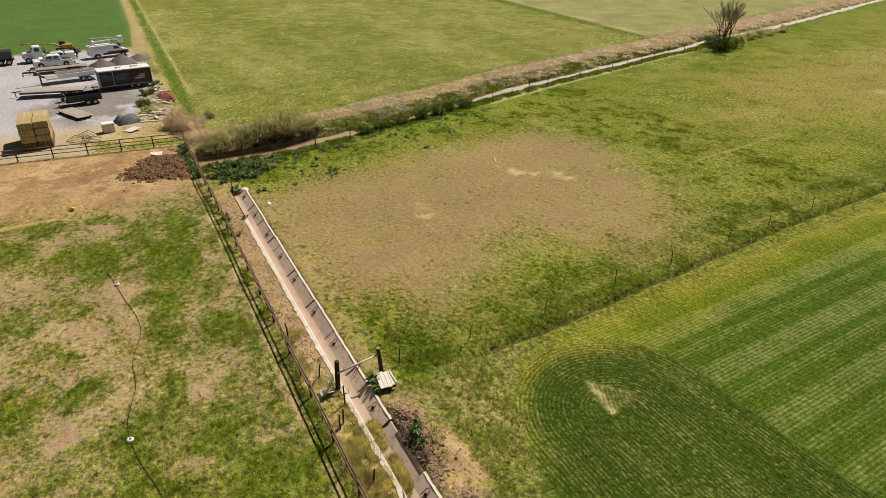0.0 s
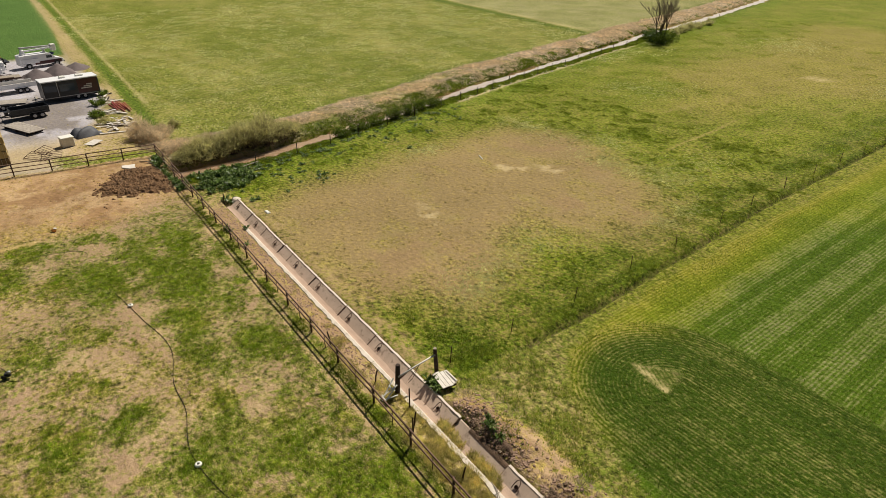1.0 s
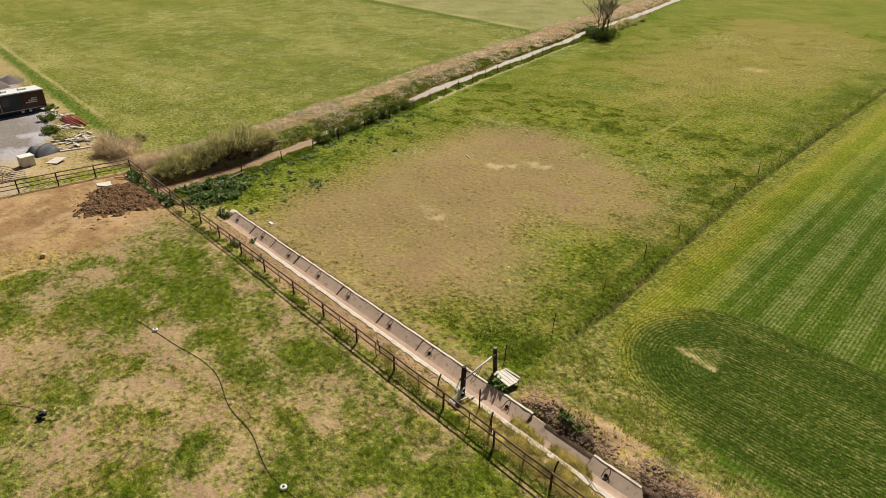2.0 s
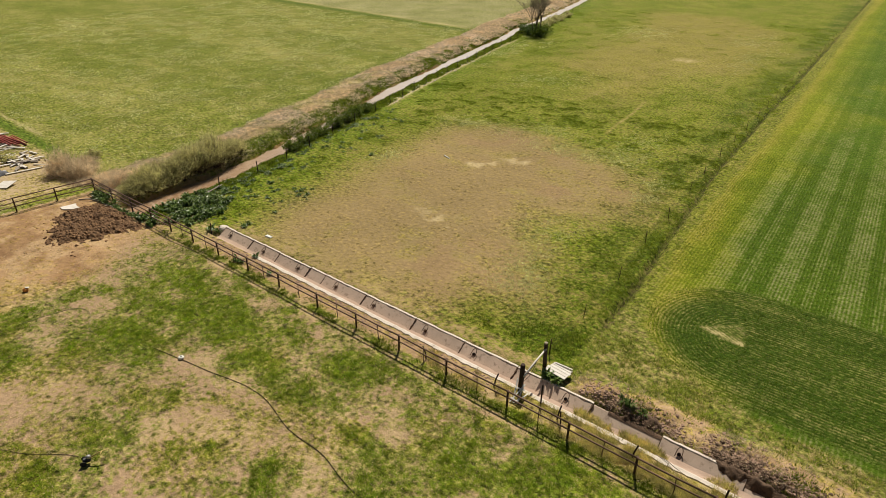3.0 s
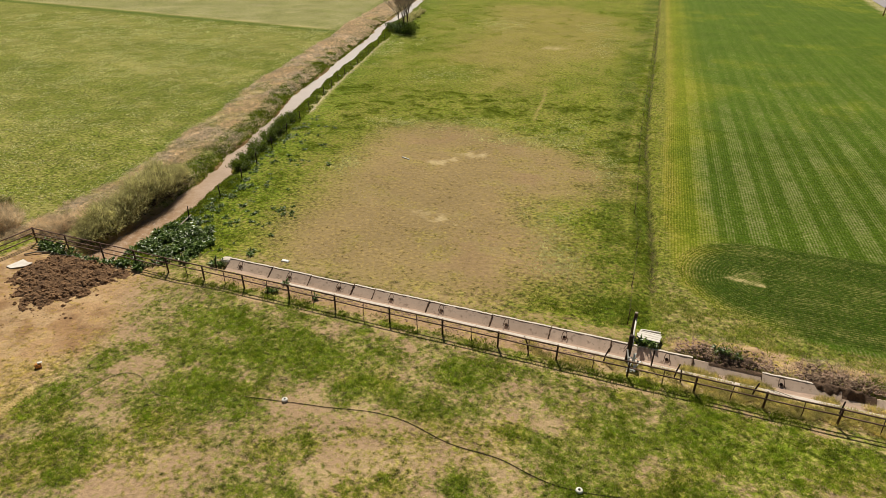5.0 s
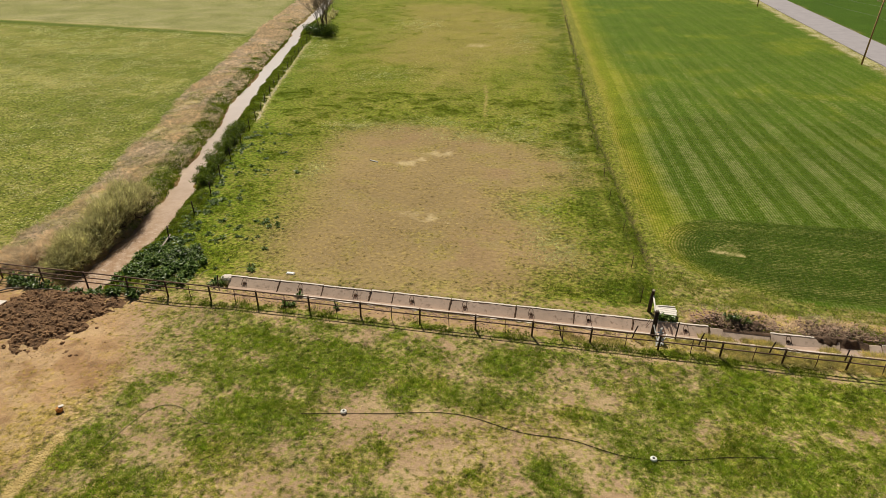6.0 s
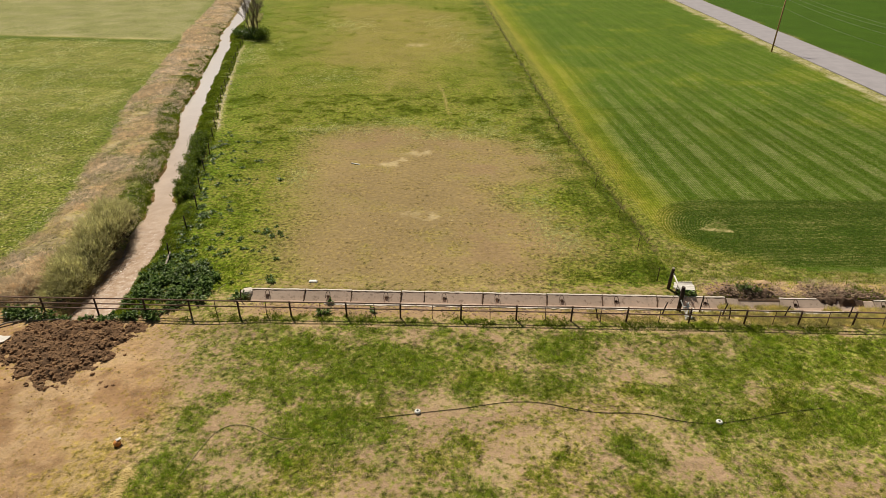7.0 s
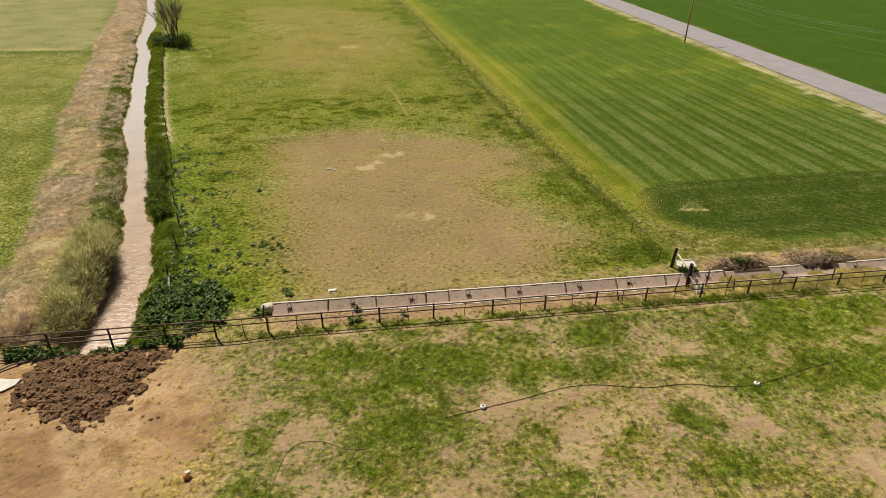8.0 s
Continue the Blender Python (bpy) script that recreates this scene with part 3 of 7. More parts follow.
def build_ground():
    xs = graded(-2500, 2500, -80, 4, 0.25, 1.8)
    ys = graded(-2500, 2500, -14, 52, 0.25, 1.6)
    ys = np.unique(np.concatenate([ys, [8.62, 8.66, 10.0, 10.04]]))
    X, Y = np.meshgrid(xs, ys)
    Y = Y - 0.25 - SKEW * (X + 34)
    x, y = X.ravel(), Y.ravel()
    n, w = len(xs), len(ys)
    z = ground_height(x, y)
    verts = np.c_[x, y, z]
    i = np.arange(w - 1)[:, None] * n + np.arange(n - 1)[None, :]
    faces = np.stack([i, i + 1, i + n + 1, i + n], -1).reshape(-1, 4)
    me = raw_mesh("ground", verts, faces, True)

    # tones: bare soil and grass, and how much the grass covers
    n1, n2, n3 = fbm(x, y, 4.5, 1), fbm(x, y, 1.8, 2), fbm(x, y, 22, 4)
    e = (fbm(x, y, 5, 15) - 0.5) * 5        # wavering of borders
    bare = np.tile(np.array([0.40, 0.295, 0.20]), (len(x), 1))
    grass = np.tile(np.array([0.115, 0.145, 0.032]), (len(x), 1))
    cover = 0.55 + (n1 - 0.5) * 1.1 + (n2 - 0.5) * 0.5
    rows, drill = np.zeros(len(x)), x * 1.0

    def lay(mask, b=None, g=None, c=None):
        nonlocal bare, grass, cover
        k = mask[:, None]
        if b is not None:
            bare = bare * (1 - k) + np.array(b) * k
        if g is not None:
            grass = grass * (1 - k) + np.array(g) * k
        if c is not None:
            cover = cover * (1 - mask) + c * mask

    l, r = np.interp(y, CY, CL), np.interp(y, CY, CR)
    lay(1 - step(x, -60, -20) * (1 - n3 * 0.3), (0.41, 0.30, 0.205), None, None)
    # front pasture: greener towards the far end
    v = ditch_v(x, y)
    front = 1 - step(v, 6, 7)
    n4 = fbm(x, y, 0.9, 19, 2)
    cover = cover * (1 - front) + front * (0.55 + (n1 - 0.5) * 0.30 + (n2 - 0.5) * 0.45 + (n4 - 0.5) * 0.5)
    lay(front, (0.365, 0.255, 0.205), (0.118, 0.148, 0.034), None)
    lay(front * step(x, -34, -14), None, (0.150, 0.190, 0.034), cover + 0.06)
    lay(front * step(fbm(x, y, 6.0, 24) + (n2 - 0.5) * 0.3, 0.5, 0.66) * 0.7, None, (0.165, 0.160, 0.040), None)
    lay(front * step(fbm(x, y, 1.7, 27), 0.5, 0.66) * 0.7, (0.43, 0.325, 0.235), None, None)
    lay(front, None, None, cover + 0.25 * patches(x, y, GREEN_PATCHES) - 0.24 * patches(x, y, WORN_PATCHES))
    brow = np.exp(-((v - 5.9) / 0.22) ** 2) * step(x, -60, -57)
    lay(brow * step(n2 + 0.4 * (n1 - 0.5), 0.42, 0.56), (0.46, 0.335, 0.235), None, 0.15)
    # middle pasture
    mid = (1 - step(x, swale_x(y) - 0.3, swale_x(y) + 0.3)) * step(x, r, r + 0.8) * step(v, 9.8, 10.4)
    lay(mid, (0.26, 0.22, 0.085), (0.125, 0.165, 0.018), 0.62 + (n2 - 0.5) * 0.55 + (n3 - 0.5) * 0.2 + (n1 - 0.5) * 0.3)
    lay(mid * step(y, 46, 60), (0.255, 0.222, 0.085), (0.130, 0.167, 0.018), 0.62 + (n1 - 0.5) * 0.45 + (n2 - 0.5) * 0.5 + (fbm(x, y * 0.5, 7, 29) - 0.5) * 0.35)
    lay(mid * (1 - step(x - r, 3, 11 + e)) * 0.8, None, (0.105, 0.165, 0.012), cover + 0.12)
    lay(mid * step(x - swale_x(y) + e * 0.6, -6.5, -3.0), None, (0.085, 0.122, 0.014), cover + 0.10 * step(n1, 0.42, 0.6))
    bp = inside(x + e * 0.5 + (n2 - 0.5) * 3.0, y + e * 0.7 + (n4 - 0.5) * 2.0, BROWN, 4.2) * mid
    lay(bp, (0.268, 0.200, 0.124), (0.200, 0.158, 0.130), 0.24 + (n2 - 0.5) * 0.3 - 0.12 * (n1 - 0.5))
    lay(bp * step(n3 + (n1 - 0.5) * 0.6, 0.44, 0.62) * 0.7, (0.290, 0.200, 0.138), None, cover - 0.05)
    lay(bp * step(fbm(x, y, 2.6, 36), 0.52, 0.7) * 0.6, (0.285, 0.228, 0.130), (0.19, 0.170, 0.060), cover + 0.10)
    bf = inside(x + e, y + e * 2, BROWN_FAR, 7) * mid
    lay(bf * 0.85, (0.265, 0.222, 0.105), (0.185, 0.175, 0.055), 0.42 + (n2 - 0.5) * 0.4)
    for cx, cy, rad in ((-48.0, 36.4, 1.2), (-43.2, 22.7, 1.0), (-45.2, 40.0, 1.5), (-47.0, 37.6, 1.0), (-48.3, 108, 2.4), (-44.6, 23.5, 1.2)):
        lay((1 - step(np.hypot((x - cx) / 1.5, y - cy) + (fbm(x, y, 0.9, 77) - 0.5) * 3.0, rad * 0.05, rad * 0.9)) * 0.7, (0.52, 0.42, 0.31), None, 0.12)
    path = 1 - step(np.abs(x - (-41.5 - (y - 56.7) * 0.12 + np.sin(y * 0.3) * 0.2)), 0.05, 0.34)
    lay(path * step(y, 55, 57) * (1 - step(y, 72, 76)) * 0.8, (0.36, 0.28, 0.15), None, 0.2)
    # bare ground at the brim of the ditch
    rim = step(x, -57, -55) * step(v, 9.9, 10.1) * (1 - step(v + (n2 - 0.5) * 2, 10.7, 12.0))
    lay(rim * 0.8, (0.33, 0.245, 0.155), None, 0.28)
    for cx, cy, rad in ((-38.4, 11.2, 0.55), (-42.6, 11.4, 0.6), (-46.6, 11.3, 0.45), (-50.5, 11.3, 0.35), (-33.6, 11.1, 0.5), (-29.8, 11.2, 0.4), (-36.0, 11.6, 0.3)):
        lay((1 - step(np.hypot(x - cx, (y - cy) * 1.4) + (n4 - 0.5) * 0.5, rad * 0.3, rad * 1.1)) * 0.7, (0.11, 0.075, 0.05), (0.07, 0.075, 0.03), 0.4)
    lane = step(v, 6.7, 7.1) * (1 - step(v, 8.4, 8.6)) * step(x, -57, -54)
    lay(lane * (1 - step(x, -32, -24)), (0.34, 0.23, 0.175), (0.19, 0.17, 0.07), 0.22 + (n2 - 0.5) * 0.5)
    lay(lane * step(x, -30, -22), (0.40, 0.31, 0.215), (0.23, 0.20, 0.07), 0.36 + (n2 - 0.5) * 0.6)
    # sown field
    cm = inside(x + (n2 - 0.5) * 0.9, y + (n2 - 0.5) * 0.9, CROP, 0.5)
    tx, ty = x - TURN_C[0], y - TURN_C[1]
    cap = np.hypot(np.minimum(tx, 0), ty)
    head = (1 - step(cap, 6.1, 6.7)) * cm
    lay(cm, (0.225, 0.235, 0.125), (0.064, 0.110, 0.011), 0.84 + (n2 - 0.5) * 0.16 + step(y, 36, 80) * 0.06)
    lay(cm * step(y, 42, 85) * 0.7, None, (0.082, 0.138, 0.012), None)
    yel = cm * np.clip((1 - step(x - crop_x(y) + (n1 - 0.5) * 4, 1.2, 5.5 + 3.0 * step(y, 35, 70))) * 0.95 + step(n3 + (n1 - 0.5) * 0.7, 0.58, 0.78) * 0.45 * step(y, 40, 60), 0, 1)
    lay(yel * 0.9, (0.28, 0.28, 0.06), (0.160, 0.192, 0.017), 0.74)
    lay(cm * (1 - step(x - crop_x(y) + (n1 - 0.5) * 2, 0.6, 2.2)) * step(y, 20, 26) * 0.7, (0.34, 0.30, 0.12), (0.19, 0.185, 0.035), 0.5)
    lay(head, (0.27, 0.25, 0.115), (0.040, 0.072, 0.009), 0.79 + (n2 - 0.5) * 0.3 + (n1 - 0.5) * 0.25 - 0.10 * step(-np.cos(cap * 1.9), 0.2, 1))
    fringe = np.exp(-((np.hypot(np.minimum(tx, 0), ty) - 6.2) / 1.0) ** 2) * (1 - step(y, 24, 27)) * (1 - step(x, -20, -14)) * cm
    lay(fringe * 0.85, (0.38, 0.32, 0.12), (0.15, 0.17, 0.02), 0.5)
    tri = inside(x, y, TRIANGLE, 0.1)
    tri_in = inside(x, y, [(-19.1, 21.2), (-17.2, 22.5), (-16.75, 20.85)], 0.12)
    lay(tri, (0.40, 0.34, 0.21), (0.07, 0.10, 0.025), 0.22 + 0.40 * tri_in)
    lay(tri_in, (0.24, 0.215, 0.11), None, None)
    drill = np.where(head > 0.5, cap, x + 0.02 * y)
    drill = np.where(tri > 0.5, x * 0.5 + y * 0.9, drill)
    rows = cm * (1 - 0.85 * step(y, 45, 85)) * (1 - 0.15 * head)
    passes = cm * (1 - head) * step(x - crop_x(y), 1.6, 3.4) * (1 - 0.6 * step(y, 45, 140))
    # dry strip between ditch spoil and crop
    dry = step(x, -26.5, -22.5) * step(v, 10.1, 10.6) * (1 - cm)
    dry = dry * step(x, swale_x(y) - 0.4, swale_x(y) + 0.2)
    lay(dry, (0.34, 0.265, 0.165), (0.115, 0.14, 0.038), 0.55 + (n2 - 0.5) * 0.8)
    lay(dry * (1 - step(v + (fbm(x, y, 2.6, 88) - 0.5) * 3.4 + 0.9 * np.sin(x * 0.85 + 1.5), 11.4, 12.6)) * step(x, -24.2, -22.6), (0.39, 0.275, 0.215), (0.24, 0.205, 0.09), 0.32 + (n4 - 0.5) * 0.6)
    lay(dry * spoil_humps(x) * (1 - step(v + (n2 - 0.5) * 1.6, 11.2, 12.4)) * step(n4 + (n2 - 0.5), 0.3, 0.5) * 0.8, (0.27, 0.165, 0.125), None, 0.15)
    lay(dry * step(y, 17, 23) * 0.85, (0.27, 0.25, 0.11), (0.125, 0.158, 0.03), 0.68)
    lay(step(x, swale_x(y) - 0.3, swale_x(y) + 0.1) * (1 - cm) * step(y, 20, 25) * 0.9, (0.27, 0.24, 0.10), (0.135, 0.160, 0.026), 0.62 + (n2 - 0.5) * 0.5)
    # shade in the steep furrow, painted into its soil and grass tones
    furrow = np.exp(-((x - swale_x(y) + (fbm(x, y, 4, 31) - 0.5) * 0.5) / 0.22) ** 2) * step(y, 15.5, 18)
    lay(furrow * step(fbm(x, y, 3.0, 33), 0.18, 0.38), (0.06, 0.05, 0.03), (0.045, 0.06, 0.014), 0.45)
    beside = np.exp(-((x - swale_x(y) + 2.0 - 0.012 * (y - 25)) / 0.42) ** 2) * step(y, 20, 30)
    lay(beside * 0.6, (0.33, 0.27, 0.13), (0.17, 0.19, 0.05), 0.55)
    # far field over the creek
    fl = (1 - step(x, l - 8.2 + e * 0.3, l - 7.2 + e * 0.3)) * step(y, 8.5, 9.5)
    band = fbm(x * 0.35 + y * 0.02, y, 9, 41)
    lay(fl, (0.33, 0.30, 0.145), (0.130, 0.158, 0.036), 0.59 + (n2 - 0.5) * 0.6 + (band - 0.5) * 0.6)
    div = y - (112.0 + (-x - 104) * 0.10)
    lay(fl * step(div + (n1 - 0.5) * 2, -1, 1), (0.36, 0.33, 0.25), (0.17, 0.187, 0.10), 0.52 + (n1 - 0.5) * 0.5)
    dk = fl * np.exp(-((div + 2.6) / 1.4) ** 2)
    lay(dk, None, (0.075, 0.12, 0.022), 0.95)
    lay(fl * np.exp(-((div - 0.4) / 0.8) ** 2) * 0.8, (0.42, 0.35, 0.22), None, 0.15)
    edge = fl * step(x, l - 10.5, l - 9)
    lay(edge * step(n1, 0.36, 0.56) * 0.6, None, (0.095, 0.140, 0.022), 0.8)
    # bank of dead grass
    bk = step(x, l - 8.2 + e * 0.3, l - 7.2 + e * 0.3) * (1 - step(x, l - 0.9, l - 0.2)) * step(y, 7.4, 9)
    lay(bk, (0.33, 0.275, 0.215), (0.16, 0.148, 0.09), 0.42 + (n2 - 0.5) * 0.9)
    lay(bk * step(fbm(x, y, 3.4, 83), 0.50, 0.62) * 0.7, (0.43, 0.355, 0.27), (0.33, 0.27, 0.18), None)
    lay(bk * step(fbm(x, y, 2.4, 85), 0.56, 0.68) * 0.8, None, (0.11, 0.125, 0.035), 0.7)
    green = bk * step(x, l - 3.0 + e * 0.3, l - 1.8 + e * 0.3) * step(y, 20, 25)
    lay(green * 0.85, None, (0.085, 0.12, 0.025), 0.75)
    gr = step(x, r - 0.2, r + 0.3) * (1 - step(x, r + 1.6, r + 3.4)) * step(y, 7.0, 8)
    lay(gr, (0.24, 0.19, 0.10), (0.10, 0.145, 0.022), 0.80 + (n2 - 0.5) * 0.4)
    strip = np.exp(-((x - r - 2.8) / 0.6) ** 2) * step(y, 46, 50) * (1 - step(y, 104, 110))
    lay(strip * 0.95, (0.50, 0.43, 0.33), None, 0.15)
    bed = step(x, l - 0.4, l + 0.1) * (1 - step(x, r - 0.1, r + 0.4)) * step(y, 6.4, 7.2)
    lay(bed, (0.27, 0.17, 0.10), (0.17, 0.12, 0.05), 0.15)
    # paddock and yard
    pad = inside(x + e * 0.35, y + e * 0.35, PADDOCK, 1.6)
    lay(pad, (0.40, 0.262, 0.185), (0.21, 0.16, 0.08), 0.16 + (n2 - 0.5) * 0.4 + step(x, -62, -58) * 0.16)
    lay(pad * step(fbm(x, y, 3.5, 44) + 0.3 * (n4 - 0.5), 0.48, 0.64) * 0.65, (0.27, 0.160, 0.105), None, None)
    lay(pad * step(fbm(x, y, 1.5, 46) + 0.2 * (n4 - 0.5), 0.50, 0.66) * 0.7, (0.50, 0.355, 0.265), None, None)
    lay(pad * step(fbm(x, y, 0.9, 47, 2), 0.60, 0.74) * 0.55, (0.20, 0.115, 0.075), None, None)
    lay(pad * step(x, -63.5, -59.5) * step(n2, 0.42, 0.62) * 0.6, (0.47, 0.36, 0.22), (0.24, 0.20, 0.07), 0.42 + (n4 - 0.5) * 0.6)
    lay((1 - step(np.abs(x + 57.5 + 0.08 * (y + 8)) + (n4 - 0.5) * 0.25, 0.10, 0.30)) * step(y, -11, -10.4) * (1 - step(y, -6.2, -5.7)), (0.60, 0.48, 0.27), None, 0.08)
    behind = (1 - step(x + 0.13 * (7 - y), -73.6, -73.0)) * (1 - step(y, 7.6, 8.4))
    lay(behind, (0.34, 0.29, 0.24), (0.15, 0.15, 0.05), 0.25 + (n2 - 0.5) * 0.6)
    yard = inside(x + e * 0.3, y + e * 0.3, YARD, 1.2)
    lay(yard, (0.43, 0.415, 0.60), (0.26, 0.24, 0.25), 0.06 + (n2 - 0.5) * 0.3)
    dark = yard * inside(x + e * 0.5, y + e * 0.5, [(-100, 4.5), (-84, 4), (-86, -5), (-94, -9), (-105, -8), (-122, -2), (-122, 7), (-106, 6)], 2.5)
    lay(dark * step(n1 + 0.3 * (n2 - 0.5), 0.36, 0.5) * 0.85, (0.20, 0.175, 0.21), None, 0.05)
    tan = yard * step(x, -88, -82) * (1 - step(y, 1.0, 3.0))
    lay(tan * 0.75, (0.42, 0.32, 0.19), None, 0.1)
    weeds = behind * inside(x + e * 0.4, y + e * 0.4, [(-100, 7.5), (-86, 7.4), (-73.5, 6.6), (-74, 1.5), (-79, 1.2), (-85, 3.6), (-95, 4.6)], 1.0)
    lay(weeds, (0.33, 0.26, 0.17), (0.12, 0.14, 0.03), 0.36 + (n2 - 0.5) * 0.9)
    lay(behind * step(x, -79.4, -77.5) * step(y, -3.5, -1) * 0.9, None, (0.15, 0.18, 0.03), 0.8)
    worn = behind * inside(x + e * 0.2, y + e * 0.2, [(-84, 1.0), (-90, 4), (-90, 9), (-83, 9.5), (-78, 9.6), (-75.6, 7.0), (-75.4, 0.5), (-79, -1)], 0.9)
    lay(worn * 0.9, (0.44, 0.335, 0.27), (0.20, 0.18, 0.06), 0.26 + (n2 - 0.5) * 0.7)
    grn = (1 - step(x, -138.5, -136)) * (1 - step(y, 6.8 + (-x - 138) * 0.075, 7.6 + (-x - 138) * 0.075))
    # extra blue in this far field's grass paints in distance haze
    lay(grn, (0.14, 0.17, 0.06), (0.085, 0.155, 0.075), 0.95)
    # farm track between the fields
    ta = step(-x, 76, 80)
    ty2 = y - (8.6 + (-x - 76) * 0.032)
    lay(ta * np.exp(-((ty2 - 2.2) / 0.40) ** 2) * step(-x, 92, 97) * 0.75, (0.43, 0.37, 0.25), None, 0.15)
    lay(ta * np.exp(-((ty2 - 0.9) / 0.8) ** 2), None, (0.085, 0.14, 0.022), 0.85)
    lay(ta * np.exp(-((ty2 + 0.6) / 0.6) ** 2) * step(fbm(x, y, 2.5, 98), 0.35, 0.6), (0.40, 0.32, 0.22), None, 0.22)
    lay(step(-x, 126, 134) * np.exp(-((ty2 + 1.4) / 1.3) ** 2), (0.40, 0.31, 0.21), None, 0.2)
    # road verges and the field beyond
    rx = x - road_near(y)
    lay(step(rx, -3.4 + (n2 - 0.5) * 3, -2.2 + (n2 - 0.5) * 3) * (1 - step(rx, 0.2, 0.8)), (0.46, 0.42, 0.34), (0.16, 0.165, 0.05), 0.42 + (n2 - 0.5) * 0.6)
    fx = x - road_far(y)
    lay(step(fx, -0.1, 0.3), (0.14, 0.16, 0.06), (0.050, 0.100, 0.010), 0.97)
    lay(step(fx, -1.2, -0.8) * (1 - step(fx, -0.2, 0.1)), (0.30, 0.27, 0.22), (0.05, 0.07, 0.02), 0.3)

    sown = np.maximum(np.maximum(cm, step(fx, -0.1, 0.3)), grn)
    bare, grass = bare * (1.02, 1.0, 0.74), grass * (1.125, 1.105, 0.53)
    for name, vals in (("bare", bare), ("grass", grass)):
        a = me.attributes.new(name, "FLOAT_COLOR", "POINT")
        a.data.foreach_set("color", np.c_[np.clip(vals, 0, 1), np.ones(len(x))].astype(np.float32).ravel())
    for name, vals in (("cover", np.clip(cover, 0, 1)), ("drill", drill), ("rows", rows), ("passes", passes), ("sown", np.clip(sown, 0, 1))):
        a = me.attributes.new(name, "FLOAT", "POINT")
        a.data.foreach_set("value", vals.astype(np.float32).ravel())
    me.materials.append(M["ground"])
    ob = new("ground", me)
    tagged(ob, "patchy green and straw-brown farm fields with bare soil", "ground", kind="structure")
    return xs, ys, z.reshape(w, n), cover.reshape(w, n)


GX, GY, GZ, GCOVER = build_ground()


def sample(grid, x, y):
    """Bilinear value of a ground grid at places."""
    x, y = np.asarray(x, float), np.asarray(y, float)
    i = np.clip(np.searchsorted(GX, x) - 1, 0, len(GX) - 2)
    v = ditch_v(x, y)
    j = np.clip(np.searchsorted(GY, v) - 1, 0, len(GY) - 2)
    a = np.clip((x - GX[i]) / (GX[i + 1] - GX[i]), 0, 1)
    b = np.clip((v - GY[j]) / (GY[j + 1] - GY[j]), 0, 1)
    return (grid[j, i] * (1 - a) + grid[j, i + 1] * a) * (1 - b) + (grid[j + 1, i] * (1 - a) + grid[j + 1, i + 1] * a) * b


def gz(x, y):
    return float(sample(GZ, x, y))


# ---- water, road ----
def build_water():
    b = Build()
    yy = np.concatenate([np.arange(6.4, 120, 0.5), np.arange(120, 600, 10)])
    rings = []
    for v in yy:
        l, r = np.interp(v, CY, CL) - 1.3, np.interp(v, CY, CR) + 1.3
        rings.append([(l + (r - l) * k / 4, v, WATER_Z) for k in range(5)])
    for r in rings:
        b.v += r
    for i in range(len(rings) - 1):
        for k in range(4):
            b.face((i * 5 + k, i * 5 + k + 1, i * 5 + k + 6, i * 5 + k + 5), True)
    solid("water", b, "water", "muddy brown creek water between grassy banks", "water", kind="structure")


def build_road():
    b = Build()
    yy = list(np.arange(-200, 700, 15.0))
    rings = []
    for v in yy:
        x0, x1 = float(road_near(v)), float(road_far(v)) - 0.6
        z = 0.16
        rings.append([(x0, v, z - 0.3), (x0, v, z - 0.03), (x0 + 0.1, v, z), ((x0 + x1) / 2, v, z + 0.06), (x1 - 0.1, v, z), (x1, v, z - 0.03), (x1, v, z - 0.3)])
    b.loft(rings)
    solid("road", b, "asphalt", "worn pale grey asphalt farm road", "road", kind="structure")


build_water()
build_road()

